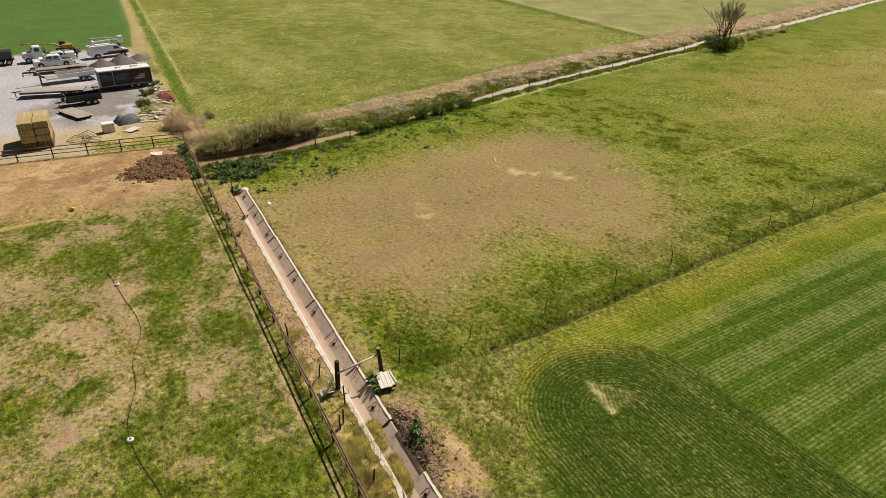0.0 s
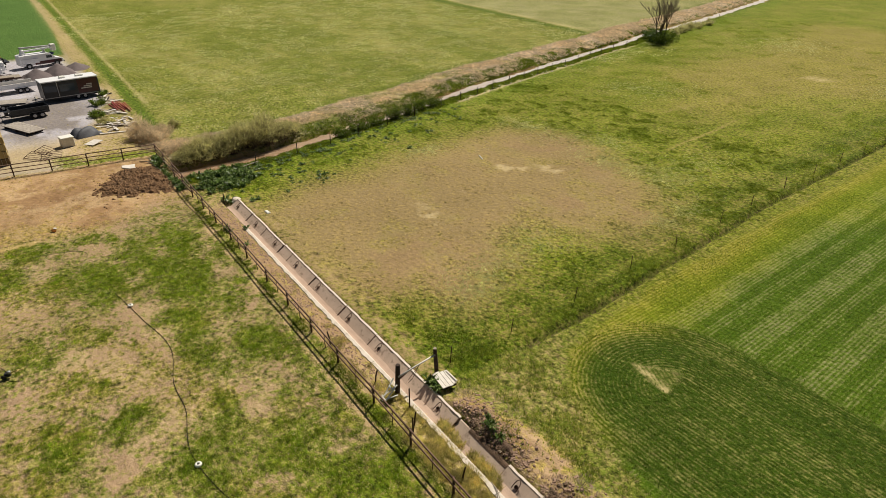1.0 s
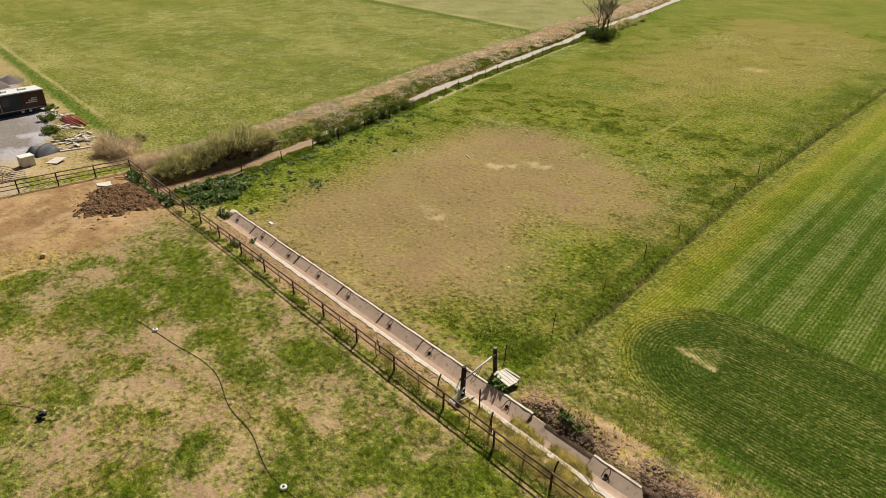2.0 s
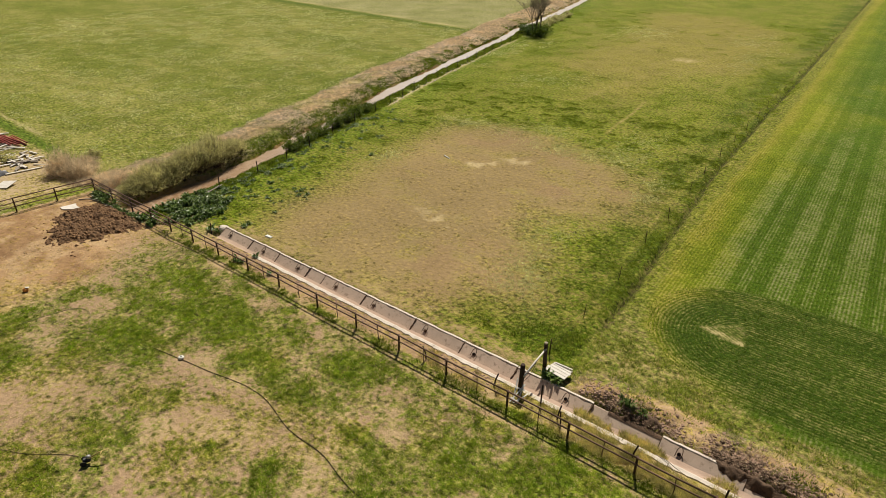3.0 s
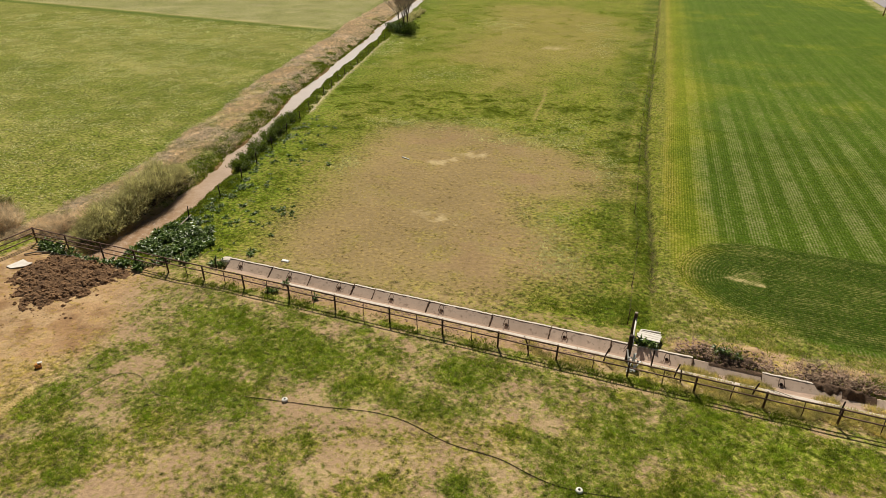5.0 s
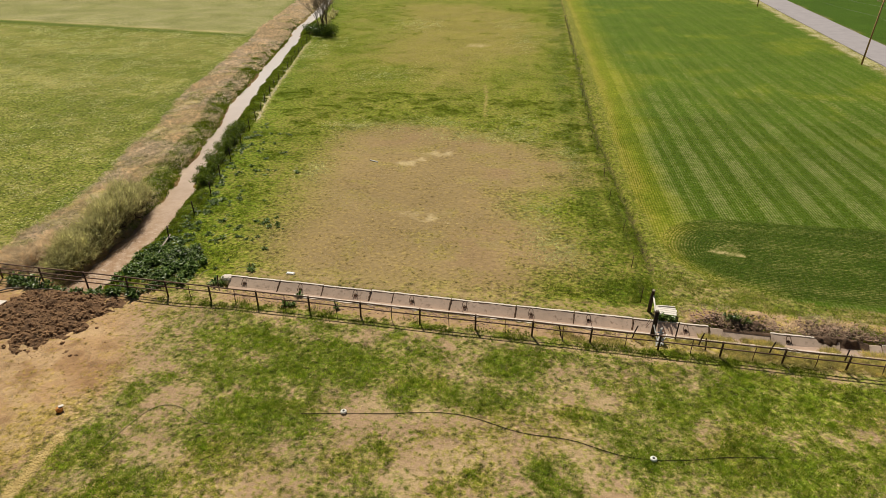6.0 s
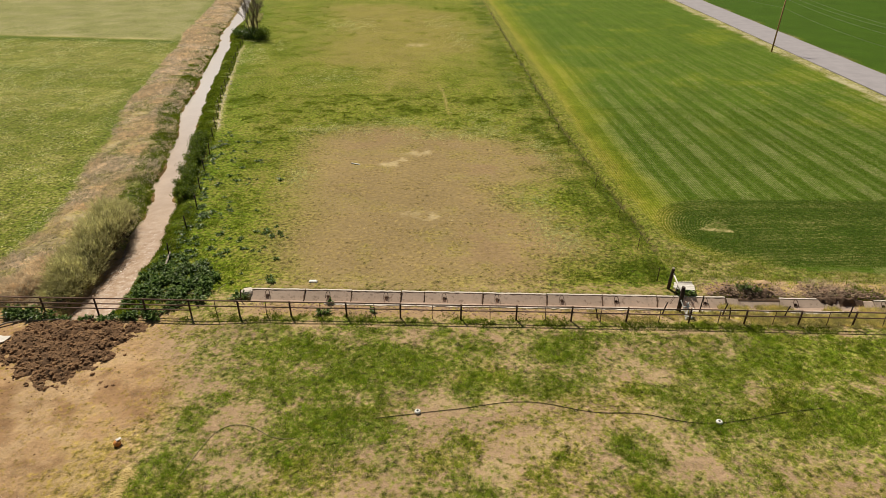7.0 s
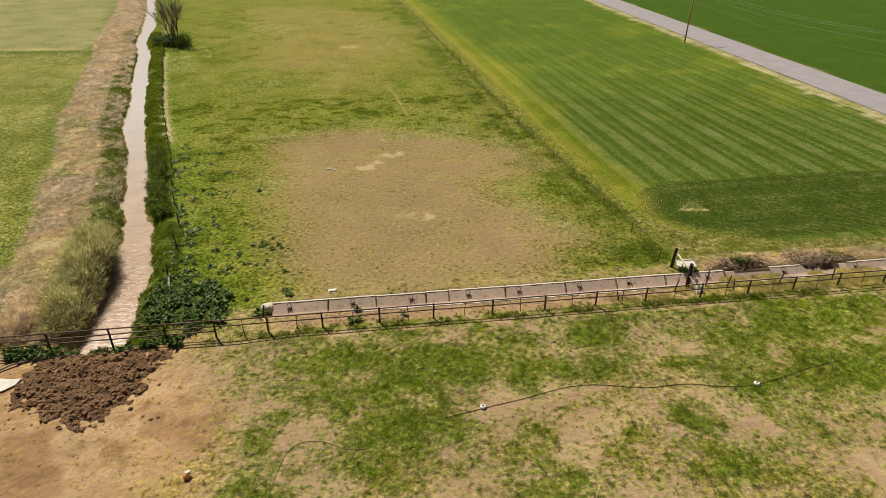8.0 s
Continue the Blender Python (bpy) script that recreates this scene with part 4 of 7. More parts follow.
# ---- the lined irrigation ditch ----
def build_ditch():
    d = thing("irrigation_ditch", "cracked concrete-lined irrigation ditch with silted bed and turnout gates", "ditch", (-34, 9.05, -0.5))
    off = Matrix.Rotation(-math.atan(SKEW), 4, "Z") @ Matrix.Translation((34, -9.3, 0.5))
    R = random.Random(3)
    # far wall panels: x from, x to, drop of the top
    panels = [(-56.1, -52.2, 0), (-52.2, -48.8, 0), (-48.8, -45.2, 0), (-45.2, -43.5, 0), (-43.5, -39.3, 0), (-39.3, -34.7, 0), (-34.7, -30.7, 0),
              (-30.7, -26.8, 0), (-26.8, -21.9, 0.0), (-21.9, -18.05, 0.11), (-18.05, -13.85, 0.02), (-13.85, -11.35, 0.11), (-11.35, -7.45, 0.03), (-7.45, -3.15, 0.05), (-3.15, 1.0, 0.02),
              (1.1, 6, 0.06), (6.1, 12, 0.02), (12.1, 20, 0.04)]
    for x0, x1, drop in panels:
        jy, jz, g = R.uniform(-0.02, 0.03), R.uniform(-0.02, 0.02) - drop, 0.025
        b = Build()
        n = max(3, int((x1 - x0) / 0.45))
        rings = []
        for i in range(n + 1):
            x = x0 + g + (x1 - x0 - 2 * g) * i / n
            w = R.uniform(-0.008, 0.008)
            yt, zt, yb, zb = 9.93 + jy + w, 0.25 + jz + w, 9.19 + jy, -0.30
            rings.append([(x, yt, zt), (x, yt + 0.10, zt - 0.02), (x, yb + 0.10, zb - 0.10), (x, yb, zb)])
        b.loft(rings)
        p = part("wall_panel", b, "concrete", d, "", off)
        if x1 < -21:
            # mud and roots fill the joint, spilling down the slope
            q = Build()
            rings = []
            for i in range(7):
                f = i / 6
                w = (0.03 + 0.055 * R.random()) * (1.2 - 0.5 * f)
                cx, cy, cz = x1 + R.uniform(-0.03, 0.03) - 0.05 * f, yt - 0.02 - 0.68 * f, zt - 0.01 - 0.52 * f
                rings.append([(cx - w, cy, cz + 0.004), (cx, cy - 0.03, cz + 0.035), (cx + w, cy, cz + 0.004), (cx, cy + 0.05, cz - 0.05)])
            q.loft(rings)
            part("joint_fill", q, "mud", p, "dark mud and roots in the joint")
        if drop < 0.1:
            c = Build()
            rings = []
            for i in range(n * 2 + 1):
                x = x0 + g + (x1 - x0 - 2 * g) * i / (n * 2)
                w, u = R.uniform(-0.012, 0.012), R.uniform(-0.01, 0.018)
                y, z = 9.93 + jy, 0.25 + jz
                rings.append([(x, y - 0.012 + w * 0.4, z - 0.03), (x, y - 0.008 + w, z + 0.022 + u), (x, y + 0.13 + w * 2, z + 0.018 + u), (x, y + 0.15, z - 0.06)])
            c.loft(rings)
            part("coping", c, "lip", p, "bleached crumbling concrete coping")
    # near wall with its ragged bleached rim
    x = DITCH_X0 + 5.6
    while x < 20:
        ln = R.uniform(2.6, 4.6)
        b = Build()
        rings = []
        n = int(ln / 0.16)
        for i in range(n + 1):
            xx = x + 0.02 + (ln - 0.04) * i / n
            wob = (fbm(np.array([xx]), np.array([3.0]), 1.2, 60)[0] - 0.5)
            w0, w1 = 0.13 + abs(wob) * 0.40 + R.uniform(-0.02, 0.03), R.uniform(-0.012, 0.012)
            zt = 0.085 + wob * 0.04
            rings.append([(xx, 8.72 + w1, zt - 0.02), (xx, 8.66 + w1, zt), (xx, 8.62 - w0, zt - 0.02), (xx, 8.58 - w0, zt - 0.14), (xx, 8.70, zt - 0.14)])
        b.loft(rings)
        part("rim", b, "lip", d, "bleached broken concrete rim", off)
        c = Build()
        c.loft([[(q, 8.70, 0.02), (q, 8.62, -0.05), (q, 8.86, -0.56), (q, 8.98, -0.52)] for q in (x, x + ln / 2, x + ln)])
        part("wall_panel", c, "concrete", d, "", off)
        x += ln
    # silted bed
    b = Build()
    xs = np.arange(-56.0, 22, 0.3)
    ysec = np.linspace(8.80, 9.30, 7)
    for q in xs:
        for y in ysec:
            z = -0.32 + 0.10 * float(fbm(np.array([q]), np.array([y]), 0.7, 70)[0]) + 0.16 * abs(y - 9.02) + (0.10 + 0.16 * float(field(np.array([q]), np.array([y]), 2.0, 5)[0]) if q > -22 else 0)
            b.v.append((q, y, z))
    for i in range(len(xs) - 1):
        for k in range(6):
            a = i * 7 + k
            b.face((a, a + 7, a + 8, a + 1), True)
    part("bed", b, "silt", d, "pinkish dried silt bed", off)
    # headwall at the ditch's end
    b = Build()
    ring = []
    for i in range(5):
        r = [0.55, 0.62, 0.58, 0.45, 0.2][i]
        ring.append([((r + R.uniform(-0.06, 0.06)) * math.cos(a * 0.628) * 0.85, (r + R.uniform(-0.06, 0.06)) * math.sin(a * 0.628) * 0.7, [-0.5, -0.1, 0.10, 0.20, 0.25][i]) for a in range(10)])
    b.loft(ring)
    part("headwall", b, "lip", d, "lumpy bleached concrete headwall", off @ Matrix.Translation((-56.4, 9.9, 0)))
    # turnouts: a stub of pipe through the sloping wall, and a hoop handle on its plug
    slope = math.degrees(math.atan2(0.55, 0.74))
    for i, tx in enumerate((-54.9, -50.5, -46.3, -42.1, -38.3, -33.65, -29.75, -23.4, -17.0, -10.8)):
        m = off @ pose(tx, 9.56, -0.015, slope, 0, R.uniform(-4, 4))
        b = Build().lathe([(0.09, -0.02), (0.105, 0.02), (0.10, 0.035), (0.085, 0.04), (0.08, 0.0)], 16)
        t = part("turnout", b, "rust", d, "rusty turnout pipe collar", m)
        if i not in (6, 7, 8, 9):
            part("plug", Build().lathe([(0.10, 0.02), (0.11, 0.05), (0.08, 0.075), (0.02, 0.08)], 14), "mud", t, "dark round turnout plug")
        pts = []
        for k in range(11):
            a = math.pi * k / 10
            pts.append((0.155 * math.cos(a), 0.05 + (0.32 * math.sin(a) if 0 < k < 10 else -0.22), 0.07 + 0.05 * math.sin(a)))
        part("hoop", Build().tube(pts, 0.021, 6), "rust", t, "bent rusty rod hoop")


build_ditch()


# ---- pipe fences ----
def pipe_fence(name, label, posts, heights, x_third=None, pickets=(), seed=1):
    R = random.Random(seed)
    f = thing(name, label, "fence", (posts[0][0], posts[0][1], 0))
    inv = Matrix.Translation((-posts[0][0], -posts[0][1], 0))
    tops = []
    for x, y in posts:
        g = gz(x, y)
        lx, ly = R.uniform(-0.03, 0.03), R.uniform(-0.02, 0.02)
        part("post", Build().tube([(x, y, g - 0.3), (x + lx * 0.5, y + ly * 0.5, g + 0.6), (x + lx, y + ly, heights[0] + 0.03)], 0.062, 10), "rust", f, "", inv)
        tops.append((x + lx, y + ly))
    for k, h in enumerate(heights):
        for (x0, y0), (x1, y1) in zip(tops, tops[1:]):
            if k == 2 and x_third is not None and min(x0, x1) > x_third:
                continue
            off = 0.05
            sag = R.uniform(-0.02, 0.01)
            part("rail", Build().tube([(x0, y0 - off, h + R.uniform(-0.008, 0.008)), ((x0 + x1) / 2, (y0 + y1) / 2 - off, h + sag), (x1, y1 - off, h)], 0.05 if k == 0 else 0.045, 8),
                 "rust_rail", f, "", inv)
    for x, y in pickets:
        g = gz(x, y)
        part("picket", Build().tube([(x + R.uniform(-0.06, 0.06), y + 0.02, g - 0.2), (x, y, 0.5), (x + R.uniform(-0.05, 0.05), y, heights[0] - 0.02)], 0.026, 6), "rust", f, "thin rusty rod", inv)
    return f


MAIN_X = [-73.0, -69.5, -65.8, -62.5, -59.4, -56.05, -52.5, -48.7, -45.05, -40.95, -37.2, -33.5, -29.8, -25.6, -21.9, -18.3, -14.7, -10.9, -7.1, -3.3, 0.5, 4.3, 8.1, 11.9, 15.7]
main_posts = [(x, fence_y(x)) for x in MAIN_X]
mid_rods = [((a + b) / 2 + 0.1, fence_y((a + b) / 2)) for a, b in zip(MAIN_X[4:], MAIN_X[5:])]
pipe_fence("pipe_fence", "long rusty brown steel pipe fence beside the ditch", main_posts, (1.33, 0.90, 0.52), -60.0, mid_rods, 4)
side_posts = [(-73.0 - k * 0.40, fence_y(-73.0) - k * 3.3) for k in range(1, 12)]
pipe_fence("pipe_fence", "three-rail rusty steel pipe fence along the yard", [main_posts[0]] + side_posts, (1.30, 0.90, 0.50), None, (), 9)


def stake(x, y, h, lean, r=0.045, material="oldwood", label="leaning weathered wooden stake beside the ditch", turn=0.0):
    R = random.Random(int(x * 100))
    b = Build().tube([(0, 0, -0.25), (lean * 0.45, R.uniform(-0.02, 0.02), h * 0.5), (lean, R.uniform(-0.04, 0.04), h * 0.97), (lean * 1.02, 0, h)], [r * 1.05, r, r * 0.92, r * 0.6], 7)
    return solid("stake", b, material, label, "stake", (x, y, gz(x, y)), turn, "ditch stakes")


for sx, sy, h, lean in ((-27.1, 7.4, 1.05, 0.25), (-24.3, 7.9, 1.4, 0.02), (-23.0, 7.3, 1.1, 0.18), (-18.8, 7.2, 1.0, 0.2), (-31.6, 6.9, 0.9, -0.25), (-14.4, 7.2, 1.0, 0.05), (-22.6, 7.0, 0.9, -0.12), (-56.6, 8.9, 1.1, 0.1)):
    stake(sx, sy, h, lean)


def build_check_frame():
    """Two old posts with a bar across the ditch."""
    f = thing("check_frame", "dark weathered timber posts with a pale bar across the ditch", "ditch gate", (-25.7, 8.1, 0.1))
    inv = Matrix.Translation((25.7, -8.1, -0.1)) @ Matrix.Translation((0.5, -0.5, 0.15))
    b = Build().tube([(-26.22, 8.52, -0.3), (-26.2, 8.55, 0.9), (-26.2, 8.58, 1.82), (-26.2, 8.58, 1.86)], [0.15, 0.145, 0.135, 0.11], 9)
    part("post", b, "oldwood", f, "thick dark timber post", inv)
    b = Build().tube([(-26.1, 11.2, -0.2), (-26.12, 11.12, 0.9), (-26.1, 11.03, 1.84), (-26.1, 11.03, 1.9)], [0.13, 0.125, 0.11, 0.08], 9)
    part("post", b, "oldwood", f, "leaning timber post with a pale top", inv)
    part("cap", Build().tube([(-26.1, 11.03, 1.86), (-26.1, 11.03, 1.93)], 0.10, 9), "greywood", f, "pale bleached post top", inv)
    part("crossbar", Build().tube([(-26.05, 8.5, 1.12), (-26.08, 9.8, 1.30), (-26.05, 11.0, 1.5)], 0.055, 8), "paleboard", f, "bleached round bar", inv)
    for k, (dx, z) in enumerate(((0.0, 0.55), (0.07, 0.34))):
        part("chain", Build().tube([(-26.05, 9.9, 1.28), (-26.15 + dx, 9.75, 0.95), (-26.3 + dx, 9.55, z), (-26.5, 9.45, z - 0.45)], 0.014, 5), "rust", f, "hanging rusty chain", inv)


build_check_frame()

# pale plank deck lying behind the tall post
t = thing("board", "sun-bleached white plank deck lying on the bank", "board", (-24.6, 10.5, gz(-24.6, 10.5) + 0.12), -10)
for k, (ln, dx) in enumerate(((1.42, 0.03), (1.46, 0.0), (1.40, 0.05), (1.30, 0.02))):
    part("plank", Build().box((ln, 0.215, 0.05), (dx, -0.36 + k * 0.23, 0.20 + 0.01 * k), (3, -3, 0), 0.01), "paleboard", t)
for dx in (-0.5, 0.55):
    part("batten", Build().box((0.09, 0.92, 0.16), (dx, 0, 0.08), (3, 0, 0), 0.01), "oldwood", t, "dark timber batten")
part("loose_plank", Build().box((1.15, 0.10, 0.06), (0.05, 0.42, 0.30), (6, -5, 5), 0.012), "paleboard", t)
p = thing("broken_pallet", "broken white slatted pallet leaning by the fence", "pallet", (-25.35, 7.25, gz(-25.35, 7.25)))
for k, (dx, dy, z, tilt, yaw, ln) in enumerate(((-0.30, 0.10, 0.50, 42, 18, 1.35), (-0.12, 0.02, 0.46, 38, -22, 1.30), (0.04, 0.08, 0.44, 36, 10, 1.15), (0.16, -0.05, 0.30, 24, -34, 0.95))):
    part("slat", Build().box((0.085, ln, 0.025), (dx, dy, z), (tilt, 0, yaw), 0.005), "whiteplastic", p)
for k in range(2):
    part("slat", Build().box((0.55, 0.08, 0.03), (-0.10, -0.30 + k * 0.55, 0.22 + k * 0.42), (34, 0, -12 + 20 * k), 0.005), "whiteplastic", p)

# ---- wire fences ----
def wire_fence(name, label, posts, h, r, wires, material, seed):
    R = random.Random(seed)
    x0, y0 = posts[0]
    f = thing(name, label, "fence", (x0, y0, 0))
    inv = Matrix.Translation((-x0, -y0, 0))
    tops = []
    for x, y in posts:
        g = gz(x, y)
        lx, ly, hh = R.uniform(-0.10, 0.10), R.uniform(-0.10, 0.10), h * R.uniform(0.9, 1.1)
        part("post", Build().tube([(x, y, g - 0.2), (x + lx / 2, y + ly / 2, g + hh / 2), (x + lx, y + ly, g + hh)], r * R.uniform(0.9, 1.2), 6), material, f, "", inv)
        tops.append((x + lx * 0.8, y + ly * 0.8, g))
    for k in range(wires):
        z = h * (0.92 - 0.3 * k)
        pts = []
        for (a, b_, g), (c, d_, g2) in zip(tops, tops[1:]):
            pts += [(a, b_, g + z), ((a + c) / 2, (b_ + d_) / 2, (g + g2) / 2 + z - 0.05)]
        part("wire", Build().tube(pts, 0.005, 4, False), "rust", f, "thin rusty wire", inv)


wire_fence("wire_fence", "sagging wire fence on thin dark steel posts", [(-26.0, 12.0), (-26.1, 17.0), (-26.2, 23.1), (-26.8, 30.1), (-26.9, 36.1), (-27.3, 43.3), (-27.6, 49.0)] + [(-27.75 - 0.02 * k * 6.5, 55.5 + k * 6.5) for k in range(17)], 1.15, 0.026, 3, "rust", 5)
creek_posts = [(float(np.interp(y, CY, CR)) + 2.7 - 0.6 * min(1, max(0, (26 - y) / 10)), y) for y in (15, 20, 24.5, 29, 34, 39, 44.5, 49, 53, 57, 61.5, 66, 70, 74.5, 79, 83.5, 88, 92.5, 97.5, 103, 108, 128, 134, 141, 149, 158)]
wire_fence("wire_fence", "wire fence on dark timber posts along the creek", creek_posts, 1.25, 0.05, 3, "oldwood", 6)


# ---- utility poles and lines ----
def utility_pole(x, y, lean):
    f = thing("utility_pole", "tall brown timber utility pole beside the road", "utility pole", (x, y, gz(x, y)), 0, "roadside poles")
    part("mast", Build().tube([(0, 0, -0.5), (lean * 0.5, 0, 5.5), (lean, 0, 12.0)], [0.17, 0.145, 0.11], 10), "pole", f)
    part("crossarm", Build().box((2.2, 0.11, 0.13), (lean, 0.12, 11.25), (0, 0, 0), 0.01), "pole", f)
    for dx in (-0.95, 0.95):
        part("insulator", Build().lathe([(0.03, 0), (0.06, 0.03), (0.04, 0.07), (0.055, 0.1), (0.02, 0.15)], 10, (lean + dx, 0.12, 11.31)), "steel", f)
    part("ground_wire_guard", Build().box((0.05, 0.06, 2.4), (0.0, -0.18, 1.2), (0, 0, 0), 0.01), "rust", f)


POLES = ((25.5, 103.6), (31.0, 193.0), (21.6, 40.0))
for px, py in POLES:
    utility_pole(px, py, 0.25)
for name, z, dx in (("power_line", 11.4, -0.9), ("power_line", 11.4, 1.1), ("power_line", 10.3, 0.3), ("telephone_line", 8.6, 0.25)):
    pts = []
    order = (POLES[1], POLES[0], POLES[2])
    for (ax, ay), (bx, by) in zip(order, order[1:]):
        for k in range(12):
            t = k / 12
            pts.append((ax + (bx - ax) * t + dx, ay + (by - ay) * t, z - 1.1 * 4 * t * (1 - t)))
    pts.append((order[2][0] + dx, order[2][1], z))
    solid(name, Build().tube(pts, 0.011, 5), "wire", "thin sagging aluminium line strung between poles", "power line")

# ---- plants ----
def blades(x, y, h, w, count, spread, lean, seed, base=None, dome=0.0):
    """Tufts of pointed blades, one triangle each; h and w per tuft."""
    r = np.random.default_rng(seed)
    n = len(x)
    z = sample(GZ, x, y) if base is None else base
    X, Y, Z, H, W = (np.repeat(v, count) for v in (x, y, z, np.broadcast_to(h, (n,)), np.broadcast_to(w, (n,))))
    m = n * count
    a = r.random(m) * 2 * np.pi
    d = spread * np.sqrt(r.random(m))
    bx, by = X + np.cos(a) * d, Y + np.sin(a) * d
    t = r.random(m) * 2 * np.pi
    hh = H * r.uniform(0.6, 1.15, m) * (1 - dome * (d / spread) ** 2)
    ln = lean * hh * r.uniform(0.3, 1.2, m)
    tx, ty = bx + np.cos(a) * ln, by + np.sin(a) * ln
    ux, uy = np.cos(t) * W / 2, np.sin(t) * W / 2
    v = np.empty((m, 3, 3))
    v[:, 0] = np.c_[bx - ux, by - uy, Z - 0.02]
    v[:, 1] = np.c_[bx + ux, by + uy, Z - 0.02]
    v[:, 2] = np.c_[tx, ty, Z + hh]
    return v.reshape(-1, 3)


def stuff(name, verts, material, label, category):
    me = raw_mesh(name, verts, np.arange(len(verts)).reshape(-1, 3))
    me.materials.append(M[material])
    return tagged(new(name, me), label, category, kind="stuff")


def spread_over(n, x0, x1, y0, y1, seed):
    r = np.random.default_rng(seed)
    return r.uniform(x0, x1, n), r.uniform(y0, y1, n), r.random(n)


def keep(x, y, mask, *more):
    return [v[mask] for v in (x, y, *more)]


# front pasture: green clumps where the sward covers, straw where it is worn
x, y, u = spread_over(20000, -62, 4, -14, 6.5, 11)
c = sample(GCOVER, x, y) + (fbm(x, y, 0.8, 51) - 0.5) * 0.6
pad = inside(x, y, PADDOCK, 1.5)
x, y, u, c = keep(x, y, (c > 0.48 + 0.32 * u) & (pad < 0.4), u, c)
tall = 0.05 + 0.15 * np.clip(c - 0.5, 0, 0.6) + 0.07 * fbm(x, y, 0.7, 52)
stuff("grass", blades(x, y, tall, 0.05, 32, 0.24, 0.7, 12, None, 0.7), "pasture", "short grazed pasture grass, dark green in patches", "grass")
x, y, u = spread_over(70000, -66, 6, -19, 6.5, 13)
c = sample(GCOVER, x, y)
x, y, u, c = keep(x, y, (c < 0.72 - 0.2 * u) & (fbm(x, y, 0.7, 81) > 0.42 + 0.2 * u), u, c)
stuff("dry_grass", blades(x, y, 0.05, 0.035, 4, 0.12, 2.0, 14), "dry", "flattened straw-coloured dry grass", "grass")

# middle pasture
x, y, u = spread_over(160000, -76, -24.5, 10.3, 66, 15)
c = sample(GCOVER, x, y) + (fbm(x, y, 1.1, 53) - 0.5) * 0.9
x, y, u, c = keep(x, y, (c > 0.58 + 0.25 * u) & (x > np.interp(y, CY, CR) + 0.4) & (x < swale_x(y) - 0.2), u, c)
stuff("grass", blades(x, y, 0.06 + 0.20 * np.clip(c - 0.6, 0, 0.6), 0.06, 4, 0.16, 0.9, 16, None, 0.5), "lush", "uneven green pasture grass round a worn patch", "grass")
x, y, u = spread_over(30000, -60, -28, 10.3, 50, 17)
c = sample(GCOVER, x, y)
x, y, u = keep(x, y, (c < 0.55) & (fbm(x, y, 2.2, 82) > 0.45 + 0.15 * u), u)
stuff("dry_grass", blades(x, y, 0.045, 0.05, 2, 0.12, 1.8, 18), "dry", "thin dry grass on worn brown ground", "grass")

# far pasture and the field over the creek
x, y, u = spread_over(130000, -112, -28, 64, 170, 19)
c = sample(GCOVER, x, y) + (fbm(x, y, 2.5, 54) - 0.5)
x, y, u = keep(x, y, (c > 0.62 + 0.2 * u) & (x > np.interp(y, CY, CR) + 0.6) & (x < swale_x(y) - 0.2), u)
stuff("grass", blades(x, y, 0.09, 0.11, 3, 0.28, 1.4, 20), "grass", "tussocky green pasture grass", "grass")
x, y, u = spread_over(100000, -190, -76, 11, 112, 21)
c = sample(GCOVER, x, y) + (fbm(x, y, 1.8, 55) - 0.5)
x, y, u, c = keep(x, y, (c > 0.60 + 0.2 * u) & (x < np.interp(y, CY, CL) - 8), u, c)
stuff("grass", blades(x, y, 0.055, 0.11, 3, 0.3, 2.6, 22), "grass", "pale green hay meadow", "grass")

# pale straw flecks through the swards
for n, box, h, w, label, sd in ((90000, (-190, -76, 11, 112), 0.07, 0.20, "pale straw flecks in the hay meadow", 24), (42000, (-100, -26, 11, 130), 0.04, 0.07, "pale straw flecks in the pasture", 25), (80000, (-66, 6, -19, 6.4), 0.05, 0.03, "scattered straw on the front pasture", 26)):
    x, y, u = spread_over(n, *box, sd)
    f = fbm(x, y, 2.5, 50 + sd)
    ok = (f > (0.47 if sd != 26 else 0.36) + 0.14 * u) & ((y < 8) | (x < np.interp(y, CY, CL) - 8) | ((x > np.interp(y, CY, CR) + 3) & (x < swale_x(y) - 0.3)))
    x, y = x[ok], y[ok]
    stuff("straw_flecks", blades(x, y, h, w, 2, 0.2, 3.0, sd + 200), "pale_fleck" if sd == 24 else "fleck", label, "straw")

# pale low clover in scattered colonies round the worn ground
r = np.random.default_rng(27)
COLONIES = [(-34.3, 26.8, 1.6, 2.2), (-32.7, 20.8, 1.2, 1.8), (-31.8, 18.4, 1.1, 1.2), (-47.7, 51.9, 2.6, 1.6), (-54.4, 48.9, 3.0, 1.5), (-58.7, 48.2, 1.8, 1.2), (-44.2, 46.5, 2.2, 1.3), (-39.2, 47.2, 2.4, 1.6), (-35.5, 48.5, 2.0, 2.4),
            (-59.7, 78.4, 3.0, 4.0), (-63.0, 75.0, 2.2, 2.4), (-70.0, 136, 3.5, 6.0), (-63.8, 134, 2.5, 5.0), (-43.8, 140, 3.0, 7.0), (-38.4, 118, 2.0, 8.0), (-36.6, 55, 2.2, 3.5), (-57.6, 32.5, 1.0, 2.0), (-30.6, 41, 1.0, 2.5)]
x, y = (np.concatenate([r.normal(q[k], q[k + 2], 900) for q in COLONIES]) for k in (0, 1))
ok = (fbm(x, y, 1.1, 28) > 0.44) & (x < swale_x(y) - 2.5)
x, y = x[ok], y[ok]
